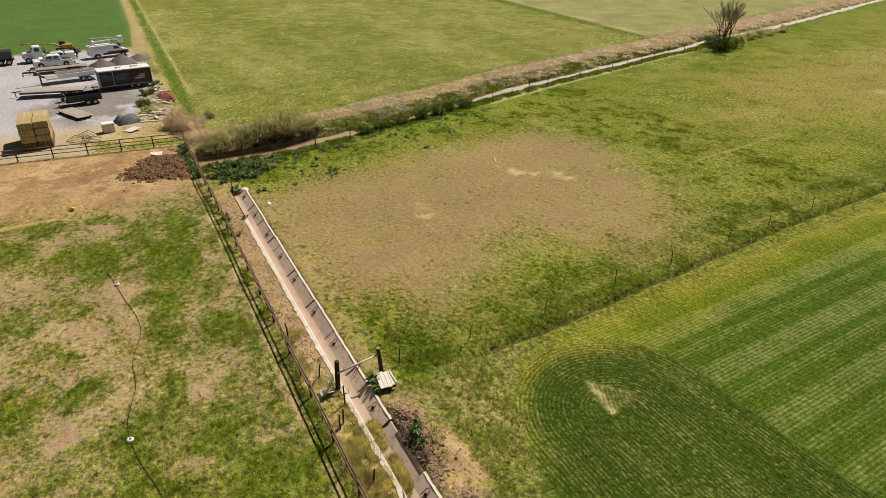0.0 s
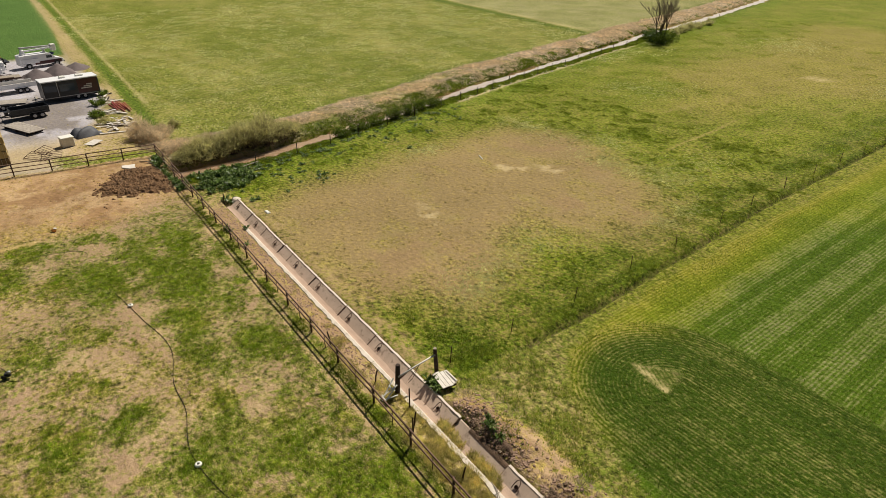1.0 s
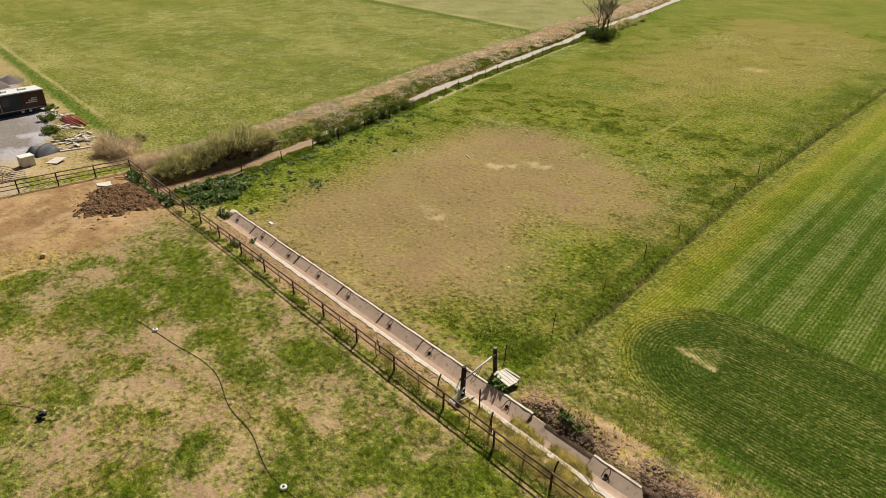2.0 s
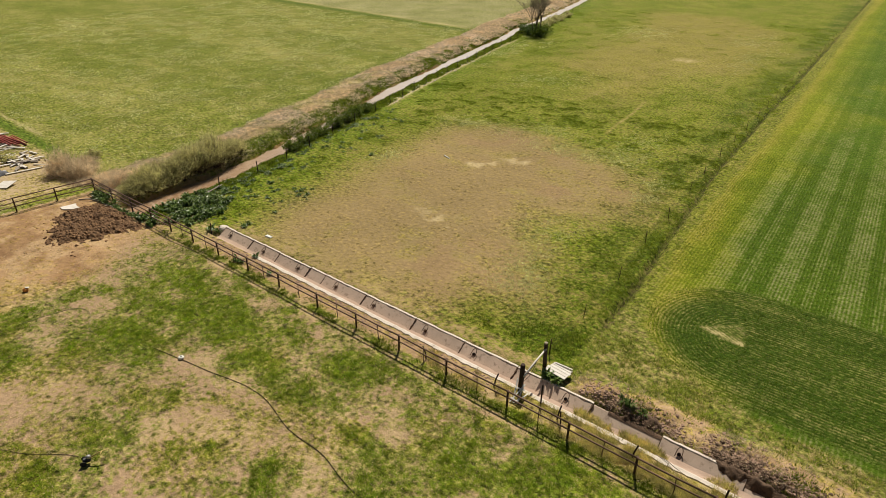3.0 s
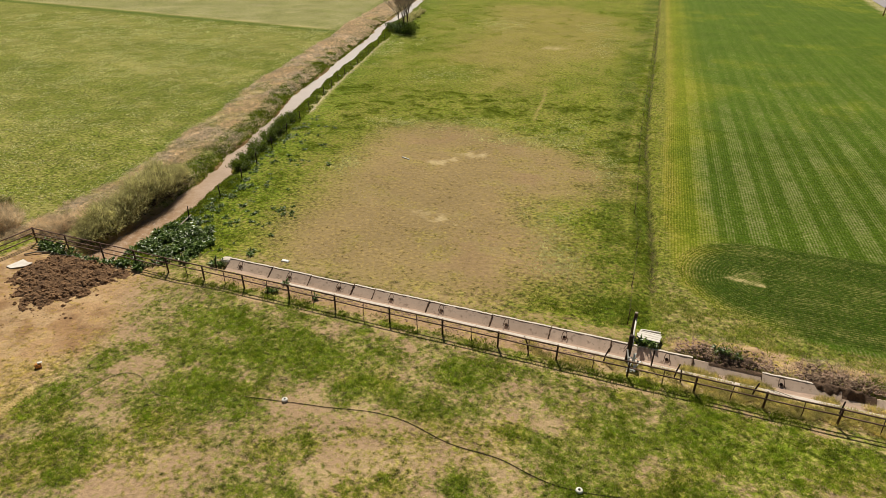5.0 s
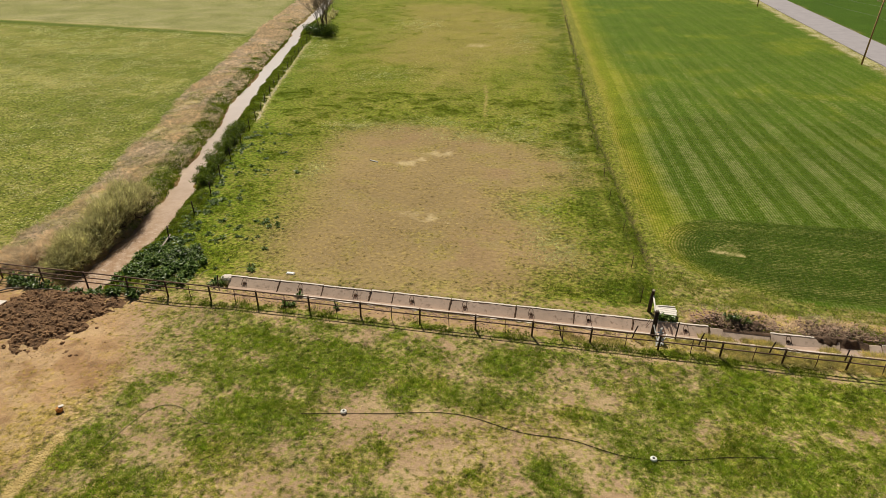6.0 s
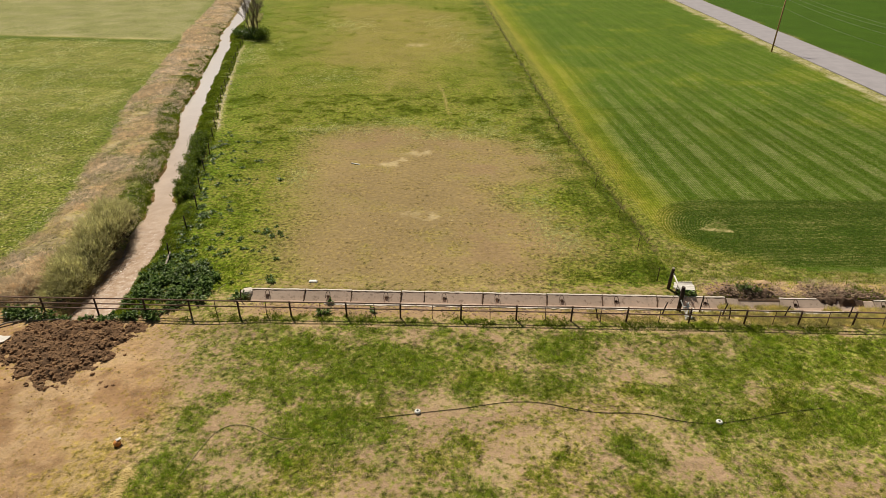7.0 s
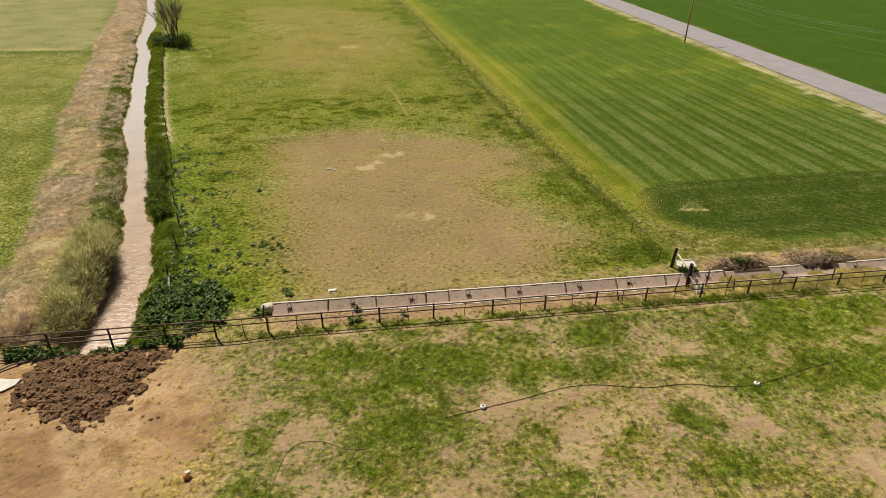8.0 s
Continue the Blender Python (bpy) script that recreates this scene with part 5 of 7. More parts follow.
stuff("clover", blades(x, y, 0.07, 0.07 + 0.08 * step(y, 60, 130), 3, 0.08, 1.2, 29), "pale_fleck", "colonies of pale low clover in the pasture", "clover")

# young grain in drill rows, curving round the headland
ROW = 0.25


def grain():
    r = np.random.default_rng(30)
    px, py = [], []
    # headland: rows at even distance round the turn
    for k in range(1, 27):
        d = k * ROW
        s = np.arange(0, math.pi * d, 0.13)
        a = math.pi / 2 + s / d
        px.append(TURN_C[0] + d * np.cos(a))
        py.append(TURN_C[1] + d * np.sin(a))
        t = np.arange(0, 22, 0.15)
        for sg in (-1, 1):
            px.append(TURN_C[0] + t)
            py.append(np.full(len(t), TURN_C[1] + sg * d))
    # the long rows
    for k in range(-40, 118):
        yy = np.arange(27.6, 60, 0.16)
        px.append(-20.0 + k * ROW - 0.02 * yy)
        py.append(yy)
    x, y = np.concatenate(px), np.concatenate(py)
    x, y = x + r.normal(0, 0.032, len(x)), y + r.normal(0, 0.06, len(y))
    thin = pass_bands(x + 0.02 * y)
    u = r.random(len(x))
    k = (inside(x, y, CROP, 0.4) > 0.4 + 0.4 * u) & (u < np.where(y > 27.5, 0.98 - 0.7 * thin, 0.9) - 0.5 * (fbm(x, y, 1.5, 75) < 0.42)) & (y < 60) & (x < 8) & (inside(x, y, TRIANGLE, 0.15) < 0.5 + 0.4 * u)
    x, y = x[k], y[k]
    cap = np.hypot(np.minimum(x - TURN_C[0], 0), y - TURN_C[1])
    head = cap < 6.6
    for k, mat, label, sd in ((head, "crop", "dense young green grain in rows curving round the headland", 31), (~head, "crop_light", "young green grain in long fine drill rows", 32)):
        stuff("grain_crop", blades(x[k], y[k], 0.11 + 0.05 * fbm(x[k], y[k], 3, 56), 0.045, 2, 0.03, 0.7, sd), mat, label, "crop")


grain()

# dead grass on the creek bank, and green growth at the water's edge
r = np.random.default_rng(40)
n = 22000
y = 8.2 + (r.random(n) ** 1.6) * 240
l = np.interp(y, CY, CL)
x = l - 0.6 - r.random(n) * 7.4
f = fbm(x, y, 2.2, 57)
k = f + 0.3 * r.random(n) > 0.58
x, y, f = x[k], y[k], f[k]
far = step(y, 15, 110)
tall = 0.12 + 0.6 * np.clip(f - 0.4, 0, 0.5) + 0.15 * far
fuzzy = fbm(x, y, 3.4, 83) + 0.1 * r.random(len(x)) > 0.55
for k, mat, label, sd in ((~fuzzy, "bankgrass", "tangled pale dead grass on the creek bank", 41), (fuzzy, "brush", "tan brush clumps in the dead grass on the creek bank", 49)):
    stuff("dead_grass", blades(x[k], y[k], tall[k] * (0.8 if sd == 41 else 1.3), 0.045 + 0.09 * far[k], 16, 0.42 + 0.2 * (sd == 49), 1.5, sd, None, 0.75), mat, label, "dead grass")
n = 26000
y = 7.0 + (r.random(n) ** 1.4) * 125
l, rr = np.interp(y, CY, CL), np.interp(y, CY, CR)
side = r.random(n) < 0.42
x = np.where(side, l - 0.2 - r.random(n) ** 1.5 * 2.6, rr + 0.15 + r.random(n) ** 1.4 * 2.6)
k = ~(side & (y < 21)) & (fbm(x, y, 1.6, 58) > 0.42)
x, y = x[k], y[k]
far = step(y, 15, 110)
stuff("bank_grass", blades(x, y, 0.08 + 0.20 * fbm(x, y, 1.5, 59) + 0.05 * far, 0.06 + 0.08 * far, 5, 0.18, 0.7, 42), "lush", "rank green grass along the creek edge", "grass")
# green verge along the wire fence and the furrow
n = 9000
y = 12 + r.random(n) ** 1.3 * 90
x = swale_x(y) + r.normal(-0.9, 1.3, n)
k = (fbm(x, y, 1.4, 60) > 0.5) & (x > swale_x(y) - 4) & (np.abs(x - swale_x(y)) > 0.18) & (x < swale_x(y) + 1.2)
x, y = x[k], y[k]
stuff("verge_grass", blades(x, y, 0.06 + 0.12 * fbm(x, y, 1.4, 61), 0.06 + 0.06 * step(y, 30, 90), 6, 0.26, 0.9, 43, None, 0.5), "grass", "coarse green grass along the wire fence", "grass")
# strip between fence and ditch, and grass growing in the broken ditch
n = 15000
x = r.uniform(-34, 4, n)
y = r.uniform(6.7, 8.55, n) - 0.25 - SKEW * (x + 34)
k = fbm(x, y, 1.0, 62) + 0.012 * (x + 20) > 0.46
x, y = x[k], y[k]
stuff("dry_grass", blades(x, y, 0.10 + 0.22 * fbm(x, y, 1.0, 63) * step(x, -28, -20), 0.04, 5, 0.12, 1.0, 44), "yellowed", "yellowed tall grass between fence and ditch", "grass")
n = 6000
x = r.uniform(-22.5, 4, n)
y = r.uniform(8.80, 9.30, n) - 0.25 - SKEW * (x + 34)
k = fbm(x, y, 1.2, 64) > 0.5
x, y = x[k], y[k]
stuff("ditch_grass", blades(x, y, 0.30, 0.045, 4, 0.12, 0.7, 45, np.full(len(x), -0.16)), "yellowed", "yellow-green grass growing in the broken ditch", "grass")
n = 9000
x = r.uniform(-60, 4, n)
y = fence_y(x) + r.normal(-0.25, 0.35, n)
k = fbm(x, y, 1.3, 65) > 0.56
x, y = x[k], y[k]
stuff("fence_grass", blades(x, y, 0.11, 0.045, 4, 0.10, 0.6, 46), "lush", "green grass under the pipe fence", "grass")
# dead stalks on the dredged spoil
n = 1300
x = r.uniform(-23.6, 4, n)
y = 10.3 + np.abs(r.normal(0, 1.1, n)) - 0.25 - SKEW * (x + 34)
k = fbm(x, y, 1.5, 86) > 0.44
x, y = x[k], y[k]
stuff("dead_grass", blades(x, y, 0.10 + 0.22 * fbm(x, y, 1.1, 88), 0.035, 9, 0.30, 1.3, 149, None, 0.5), "dry", "dead stalks and straw on the dredged spoil", "dead grass")
n = 200
x = r.choice((-20.2, -19.5, -12.2, -11.7, -11.2, -5.0), n) + r.normal(0, 0.7, n)
y = 10.9 + r.normal(0, 0.5, n) - 0.25 - SKEW * (x + 34)
stuff("verge_grass", blades(x, y, 0.20, 0.05, 8, 0.22, 0.8, 150, None, 0.5), "lush", "green tufts growing in the dredged spoil", "grass")
# dry strip beside the crop
n = 12000
x, y = r.uniform(-25, 4, n), r.uniform(10.6, 17, n)
k = (inside(x, y, CROP, 0.3) < 0.5) & (fbm(x, y, 1.2, 66) > 0.42) & (x > swale_x(y)) & ((ditch_v(x, y) > 12.6) | (x < -23.5) | (r.random(n) < 0.12))
x, y = x[k], y[k]
k = r.random(len(x)) < 0.35
stuff("dry_grass", blades(x[k], y[k], 0.14, 0.045, 4, 0.14, 1.2, 47), "yellowed", "dry grass on the ditch spoil", "grass")
stuff("grass", blades(x[~k], y[~k], 0.15, 0.05, 4, 0.14, 0.8, 48), "grass", "rough green grass beside the sown field", "grass")


# ---- leafy plants ----
def leaf_quad(b, base, yaw, length, width, rise, droop):
    """A broad pointed leaf, folded along its rib, of four faces."""
    c, s = math.cos(yaw), math.sin(yaw)
    n = len(b.v)

    def p(u, v, z):
        return (base[0] + c * u - s * v, base[1] + s * u + c * v, base[2] + z)
    z1, z2 = rise * 0.7, rise - droop
    b.v += [p(0, 0, 0), p(length * 0.5, width / 2, z1 + width * 0.15), p(length * 0.55, 0, z1), p(length * 0.5, -width / 2, z1 + width * 0.15), p(length, 0, z2)]
    b.face((n, n + 2, n + 1))
    b.face((n, n + 3, n + 2))
    b.face((n + 1, n + 2, n + 4))
    b.face((n + 2, n + 3, n + 4))


def dock_mesh(seed, leaves=26, size=0.5):
    R = random.Random(seed)
    b = Build()
    for k in range(leaves):
        t = k / leaves
        leaf_quad(b, (R.uniform(-0.12, 0.12), R.uniform(-0.12, 0.12), 0.02), R.uniform(0, 6.283), size * R.uniform(0.55, 1.0), size * R.uniform(0.18, 0.30), size * R.uniform(0.14, 0.95), size * R.uniform(0.05, 0.4))
    me = b.mesh("weed")
    me.materials.append(M["dock"])
    return me


def leafy_weed(mesh, x, y, s, label, group):
    ob = new("weed", mesh)
    ob.matrix_basis = pose(x, y, gz(x, y) - 0.02, 0, 0, random.Random(int(x * 977 + y * 31)).uniform(0, 360)) @ Matrix.Diagonal((s, s, s * 1.05, 1))
    return tagged(ob, label, "weed", group)


DOCKS = [dock_mesh(k) for k in range(5)]
R = random.Random(21)
spots = []
THICKET = [(-64.8, 8.2), (-65.3, 12.5), (-64.0, 15.2), (-62.3, 15.0), (-60.2, 13.6), (-58.0, 10.4), (-58.6, 8.6), (-61.7, 7.2), (-64.5, 7.0)]
while len(spots) < 180:     # thicket by the creek's mouth, with gaps
    x, y = R.uniform(-66, -57.5), R.uniform(6.8, 15.5)
    d = float(inside(np.array([x]), np.array([y]), THICKET, 0.9)[0])
    if d * float(fbm(np.array([x]), np.array([y]), 1.3, 87)[0]) > R.uniform(0.22, 0.52):
        spots.append((x, y, 0.4 + 1.1 * R.random() ** 1.5))
for k in range(230):        # along the creek side, thinning out into the pasture
    y = 11 + 36 * R.random() ** 1.4
    spots.append((float(np.interp(y, CY, CR)) + 1.6 + abs(R.gauss(0, 1.7 + 2.6 * (R.random() < 0.35))), y, R.uniform(0.35, 0.95)))
for cx, cy in ((-65.2, 24.4), (-64.5, 23.2), (-63.5, 18.1), (-61.4, 18.8), (-60.2, 15.5), (-59.2, 18.0), (-58.6, 16.7), (-57.5, 19.4), (-56.4, 19.0), (-57.5, 16.4), (-63.2, 36.9), (-62.9, 31.6), (-62.2, 24.0), (-59.3, 31.4), (-55.2, 11.4)):
    for k in range(3):      # the single clumps that stand clear
        spots.append((cx + R.gauss(0, 0.28), cy + R.gauss(0, 0.28), R.uniform(0.5, 1.0)))
for k in range(60):         # at the foot of the pipe fence by the creek
    spots.append((R.uniform(-72.0, -61.6), 6.75 + R.uniform(-0.5, 0.45), R.uniform(0.7, 1.4)))
for q in ((-52.2, 8.9, 1.1), (-52.6, 8.8, 0.8), (-49.8, 8.7, 1.2), (-50.2, 8.6, 0.9), (-50.5, 7.1, 1.1), (-50.1, 7.2, 0.8), (-46.1, 8.6, 0.8), (-47.0, 7.4, 0.8), (-53.7, 9.2, 0.9), (-30.9, 8.7, 0.8), (-30.4, 8.8, 0.7), (-57.0, 9.2, 1.3), (-56.6, 9.5, 1.1), (-25.0, 9.85, 1.1), (-24.6, 9.9, 1.1), (-24.3, 9.9, 0.9), (-20.6, 10.4, 1.0), (-20.1, 10.2, 0.9), (-19.4, 10.1, 0.7)):
    spots.append(q)
spots = sorted((q for q in spots if not (np.interp(q[1], CY, CL) - 0.2 < q[0] < np.interp(q[1], CY, CR) + 0.3 and q[1] > 7.5)), key=lambda q: q[1])
for x, y, s in spots[:280]:
    leafy_weed(R.choice(DOCKS), x, y, s, "dark green broad-leaved weed in a low rosette", "broad-leaved weeds")
far_weeds = Build()
for x, y, s in spots[280:]:
    for k in range(18):
        leaf_quad(far_weeds, (x + R.uniform(-0.1, 0.1) * s, y + R.uniform(-0.1, 0.1) * s, gz(x, y)), R.uniform(0, 6.283), 0.5 * s * R.uniform(0.55, 1.0), 0.5 * s * R.uniform(0.18, 0.30), 0.5 * s * R.uniform(0.10, 0.62), 0.5 * s * R.uniform(0.05, 0.4))
solid("weeds", far_weeds, "dock", "dark green broad-leaved weeds scattered along the creek", "weed", kind="stuff")


def bush(name, label, x, y, rx, ry, h, seed, material="shrub", leaves=1500, leaf=0.16, stems=14, base=0.0):
    """A shrub: stems from the ground with many small leaves in uneven clumps."""
    R = random.Random(seed)
    t = thing(name, label, "bush", (x, y, gz(x, y) - base))
    b = Build()
    tips = []
    for k in range(stems):
        a, d = R.uniform(0, 6.283), math.sqrt(R.random())
        ex, ey, ez = math.cos(a) * d * rx * 0.85, math.sin(a) * d * ry * 0.85, h * (0.45 + 0.5 * R.random()) * (1.05 - 0.4 * d)
        bx, by = ex * 0.35, ey * 0.35
        b.tube([(bx, by, -0.1), (bx + (ex - bx) * 0.4, by + (ey - by) * 0.4, ez * 0.5), (ex, ey, ez)], [0.035, 0.022, 0.008], 5, False)
        tips.append((ex, ey, ez, bx, by))
    part("stem_mass", b, "twig", t)
    r = np.random.default_rng(seed)
    v = np.empty((leaves, 3, 3))
    for i in range(leaves):
        ex, ey, ez, bx, by = tips[i % stems]
        q = 0.35 + 0.7 * r.random()
        c = np.array([bx + (ex - bx) * q, by + (ey - by) * q, ez * q]) + r.normal(0, 1, 3) * np.array([rx, ry, h * 0.8]) * 0.13
        c[2] = max(0.05, c[2])
        s = leaf * r.uniform(0.6, 1.3)
        d1, d2 = r.normal(0, 1, 3), r.normal(0, 1, 3)
        d1 /= np.linalg.norm(d1)
        d2 -= d1 * (d1 @ d2)
        d2 /= np.linalg.norm(d2)
        v[i] = [c - d1 * s * 0.5, c + d1 * s * 0.5 + d2 * s * 0.1, c + d2 * s * 0.9]
    me = raw_mesh("foliage", v.reshape(-1, 3), np.arange(leaves * 3).reshape(-1, 3))
    part("foliage", me, material, t)
    return t


# willow shoots leaning over the creek: upright thin wands
def willow_thicket(x, y, rx, ry, h, seed, count, material, label):
    r = np.random.default_rng(seed)
    t = thing("willow_shrub", label, "bush", (x, y, gz(x, y) - 0.05))
    a, d = r.random(count) * 6.283, np.sqrt(r.random(count))
    bx, by = np.cos(a) * d * rx * 0.7, np.sin(a) * d * ry * 0.7
    hh = h * (1.15 - 0.5 * d ** 2) * r.uniform(0.35, 1.25, count) * (0.45 + 1.1 * field(bx + x, by + y, 0.8, 71))
    tx, ty = np.cos(a) * d * rx * 1.35 + r.normal(0, 0.28, count), np.sin(a) * d * ry * 1.35 + r.normal(0, 0.28, count)
    base = sample(GZ, bx + x, by + y) - gz(x, y)
    w = 0.016
    v = np.empty((count, 3, 3))
    ta = r.random(count) * 6.283
    v[:, 0] = np.c_[bx - np.cos(ta) * w, by - np.sin(ta) * w, base - 0.1]
    v[:, 1] = np.c_[bx + np.cos(ta) * w, by + np.sin(ta) * w, base - 0.1]
    v[:, 2] = np.c_[tx, ty, base + hh]
    me = raw_mesh("wand_mass", v.reshape(-1, 3), np.arange(count * 3).reshape(-1, 3))
    part("wand_mass", me, "twig" if material == "reed" else material, t)
    # sprigs along the upper wands
    m = count * 7
    k = r.integers(0, count, m)
    q = r.uniform(0.22, 1.0, m) ** 0.45
    c = np.c_[bx[k] + (tx[k] - bx[k]) * q, by[k] + (ty[k] - by[k]) * q, base[k] + hh[k] * q] + r.normal(0, 0.09, (m, 3))
    e = r.normal(0, 1, (m, 3)) * 0.02
    up = np.c_[tx[k] - bx[k], ty[k] - by[k], hh[k]] * r.uniform(0.08, 0.2, m)[:, None] + r.normal(0, 0.07, (m, 3))
    v = np.stack([c - e * 0.5, c + e * 0.5, c + up], 1)
    me = raw_mesh("foliage", v.reshape(-1, 3), np.arange(m * 3).reshape(-1, 3))
    part("foliage", me, material, t)
    if material == "reed":
        m = count // 2
        k = r.integers(0, count, m)
        q = r.uniform(0.15, 0.55, m)
        c = np.c_[bx[k], by[k], base[k]] + np.c_[r.normal(0.15, 0.2, m), r.normal(-0.1, 0.2, m), hh[k] * q * 0.4]
        e = r.normal(0, 1, (m, 3)) * 0.05
        v = np.stack([c - e, c + e, c + np.c_[r.normal(0.1, 0.12, m), r.normal(-0.1, 0.12, m), r.uniform(0.1, 0.35, m)]], 1)
        tagged(part("litter_mass", raw_mesh("litter_mass", v.reshape(-1, 3), np.arange(m * 3).reshape(-1, 3)), "oldwood", t, "dark dead stems at the foot"), kind="stuff")


for k, (y, dx, h, s) in enumerate(((9.4, -1.3, 0.9, 0.9), (11.0, -1.2, 1.4, 1.1), (12.8, -1.1, 1.8, 1.15), (14.6, -1.3, 2.0, 1.2), (16.6, -1.4, 2.1, 1.25), (18.6, -1.5, 2.0, 1.2), (20.6, -1.7, 1.6, 1.1), (22.2, -2.1, 1.1, 0.9))):
    willow_thicket(float(np.interp(y, CY, CL)) + dx, y, s, s * 1.1, h * 0.92, 60 + k, 1700, "reed", "dense olive-green willow shoots leaning over the creek")
for k, (x, y, h, s) in enumerate(((-74.6, 9.6, 0.5, 1.2), (-78.0, 8.3, 1.5, 1.3), (-79.6, 9.2, 1.0, 1.1), (-75.8, 7.6, 0.4, 0.8), (-72.6, 9.6, 0.7, 1.1), (-71.6, 10.6, 0.7, 1.0), (-72.4, 12.6, 0.7, 1.1))):
    willow_thicket(x, y, s, s, h, 80 + k, 1000, "brush", "clump of tan dead brush by the fence corner")
for k, (y, h) in enumerate(((27, 0.9), (30, 0.9), (33.0, 1.2), (36.3, 1.4), (39, 1.5), (41.6, 1.4), (44, 1.1))):
    bush("bush", "dense dark green shrub on the creek bank", float(np.interp(y, CY, CR)) + 1.3, y, 1.2, 1.7, h + 0.3, 90 + k, "shrub", 2600, 0.12, 18)
for k, (x, y, h) in enumerate(((-88.6, 125, 1.2), (-89.8, 129.5, 1.4), (-90.8, 134, 1.5), (-91.8, 138.5, 1.3), (-93.4, 146, 1.0))):
    bush("bush", "brown-green shrub row along the creek", x, y, 1.7, 2.6, h + 0.6, 110 + k, "reed", 900, 0.24, 12)


def bare_tree(x, y, h, seed):
    """A leafless tree: slender stems that fork again and again into fine twigs."""
    R = random.Random(seed)
    t = thing("bare_tree", "leafless grey-brown tree with a dark thicket at its foot", "tree", (x, y, gz(x, y)))
    trunk, limbs, twigs = Build(), Build(), Build()

    def grow(p, d, ln, r, level):
        e = p + d * ln
        mid = p + d * ln * 0.5 + Vector((R.uniform(-1, 1), R.uniform(-1, 1), 0)) * ln * 0.06
        (trunk if level == 0 else limbs if level < 3 else twigs).tube([p, mid, e], [r, r * 0.85, r * 0.65], 6 if level < 2 else 3, False)
        if level == 5:
            return
        for k in range(3 if level else 5):
            a = R.uniform(0, 6.283)
            nd = (d * 1.0 + Vector((math.cos(a), math.sin(a), 0.3)) * R.uniform(0.2, 0.52)).normalized()
            grow(p + d * ln * R.uniform(0.45, 1.0), nd, ln * R.uniform(0.55, 0.8), max(0.014, r * 0.52), level + 1)
    for k in range(4):
        a = k * 1.6 + 0.4
        grow(Vector((math.cos(a) * 0.35, math.sin(a) * 0.35, -0.2)), Vector((math.cos(a) * 0.22, math.sin(a) * 0.22, 1)).normalized(), h * 0.29, 0.12, 0)
    part("trunk", trunk, "bark", t)
    part("crown_wood", limbs, "bark", t)
    part("crown_spray", twigs, "greywood", t, "fine grey-brown twigs")


bare_tree(-85.6, 115.2, 13.0, 5)
for k, (dx, dy, s) in enumerate(((0, 0, 1.9), (2.4, -2.2, 1.5), (-2.2, 1.4, 1.6), (1.6, 2.2, 1.6))):
    bush("bush", "dark dense thicket under the bare tree", -86.0 + dx, 114.6 + dy, 2.7, 2.7, s + 0.9, 130 + k, "shrub" if k % 2 else "dock", 1300, 0.26, 14)
bush("bush", "young green bush at the meadow corner", -82.4, 11.6, 1.0, 1.0, 1.2, 140, "reed", 900, 0.14)

# ---- paddock and pasture clutter ----
def clod_field(n, place, lo, hi, seed):
    """Loose clods: squashed uneven lumps joined into one mesh."""
    R = random.Random(seed)
    b = Build()
    for k in range(n):
        x, y = place(R)
        s = lo + (hi - lo) * R.random() ** 2
        z = gz(x, y)
        rings = []
        for i, (q, zz) in enumerate(((0.8, -0.3), (1.0, 0.1), (0.6, 0.55))):
            rings.append([(x + s * q * R.uniform(0.75, 1.2) * math.cos(a * 1.2566), y + s * q * R.uniform(0.75, 1.2) * math.sin(a * 1.2566), z + s * zz * R.uniform(0.8, 1.1)) for a in range(5)])
        b.loft(rings)
    return b


HEAP = [(-69.9, 4.0), (-69.2, 5.9), (-65.7, 6.1), (-62.3, 5.2), (-63.1, 3.9), (-63.6, 1.6), (-65.3, 0.1), (-66.6, 0.9), (-68.3, 1.6), (-69.6, 2.7)]


def heap_depth(x, y):
    """Thickness of the heap: highest along its middle, thinning to a ragged edge."""
    w = (fbm(x, y, 0.9, 93) - 0.5) * 1.6
    edge = inside(x + w, y - w, HEAP, 1.5)
    return step(edge, 0.12, 1.0) * (0.06 + 0.46 * fbm(x, y, 1.0, 91)) + (edge > 0.2) * 0.52 * (fbm(x, y, 0.45, 92) - 0.42)


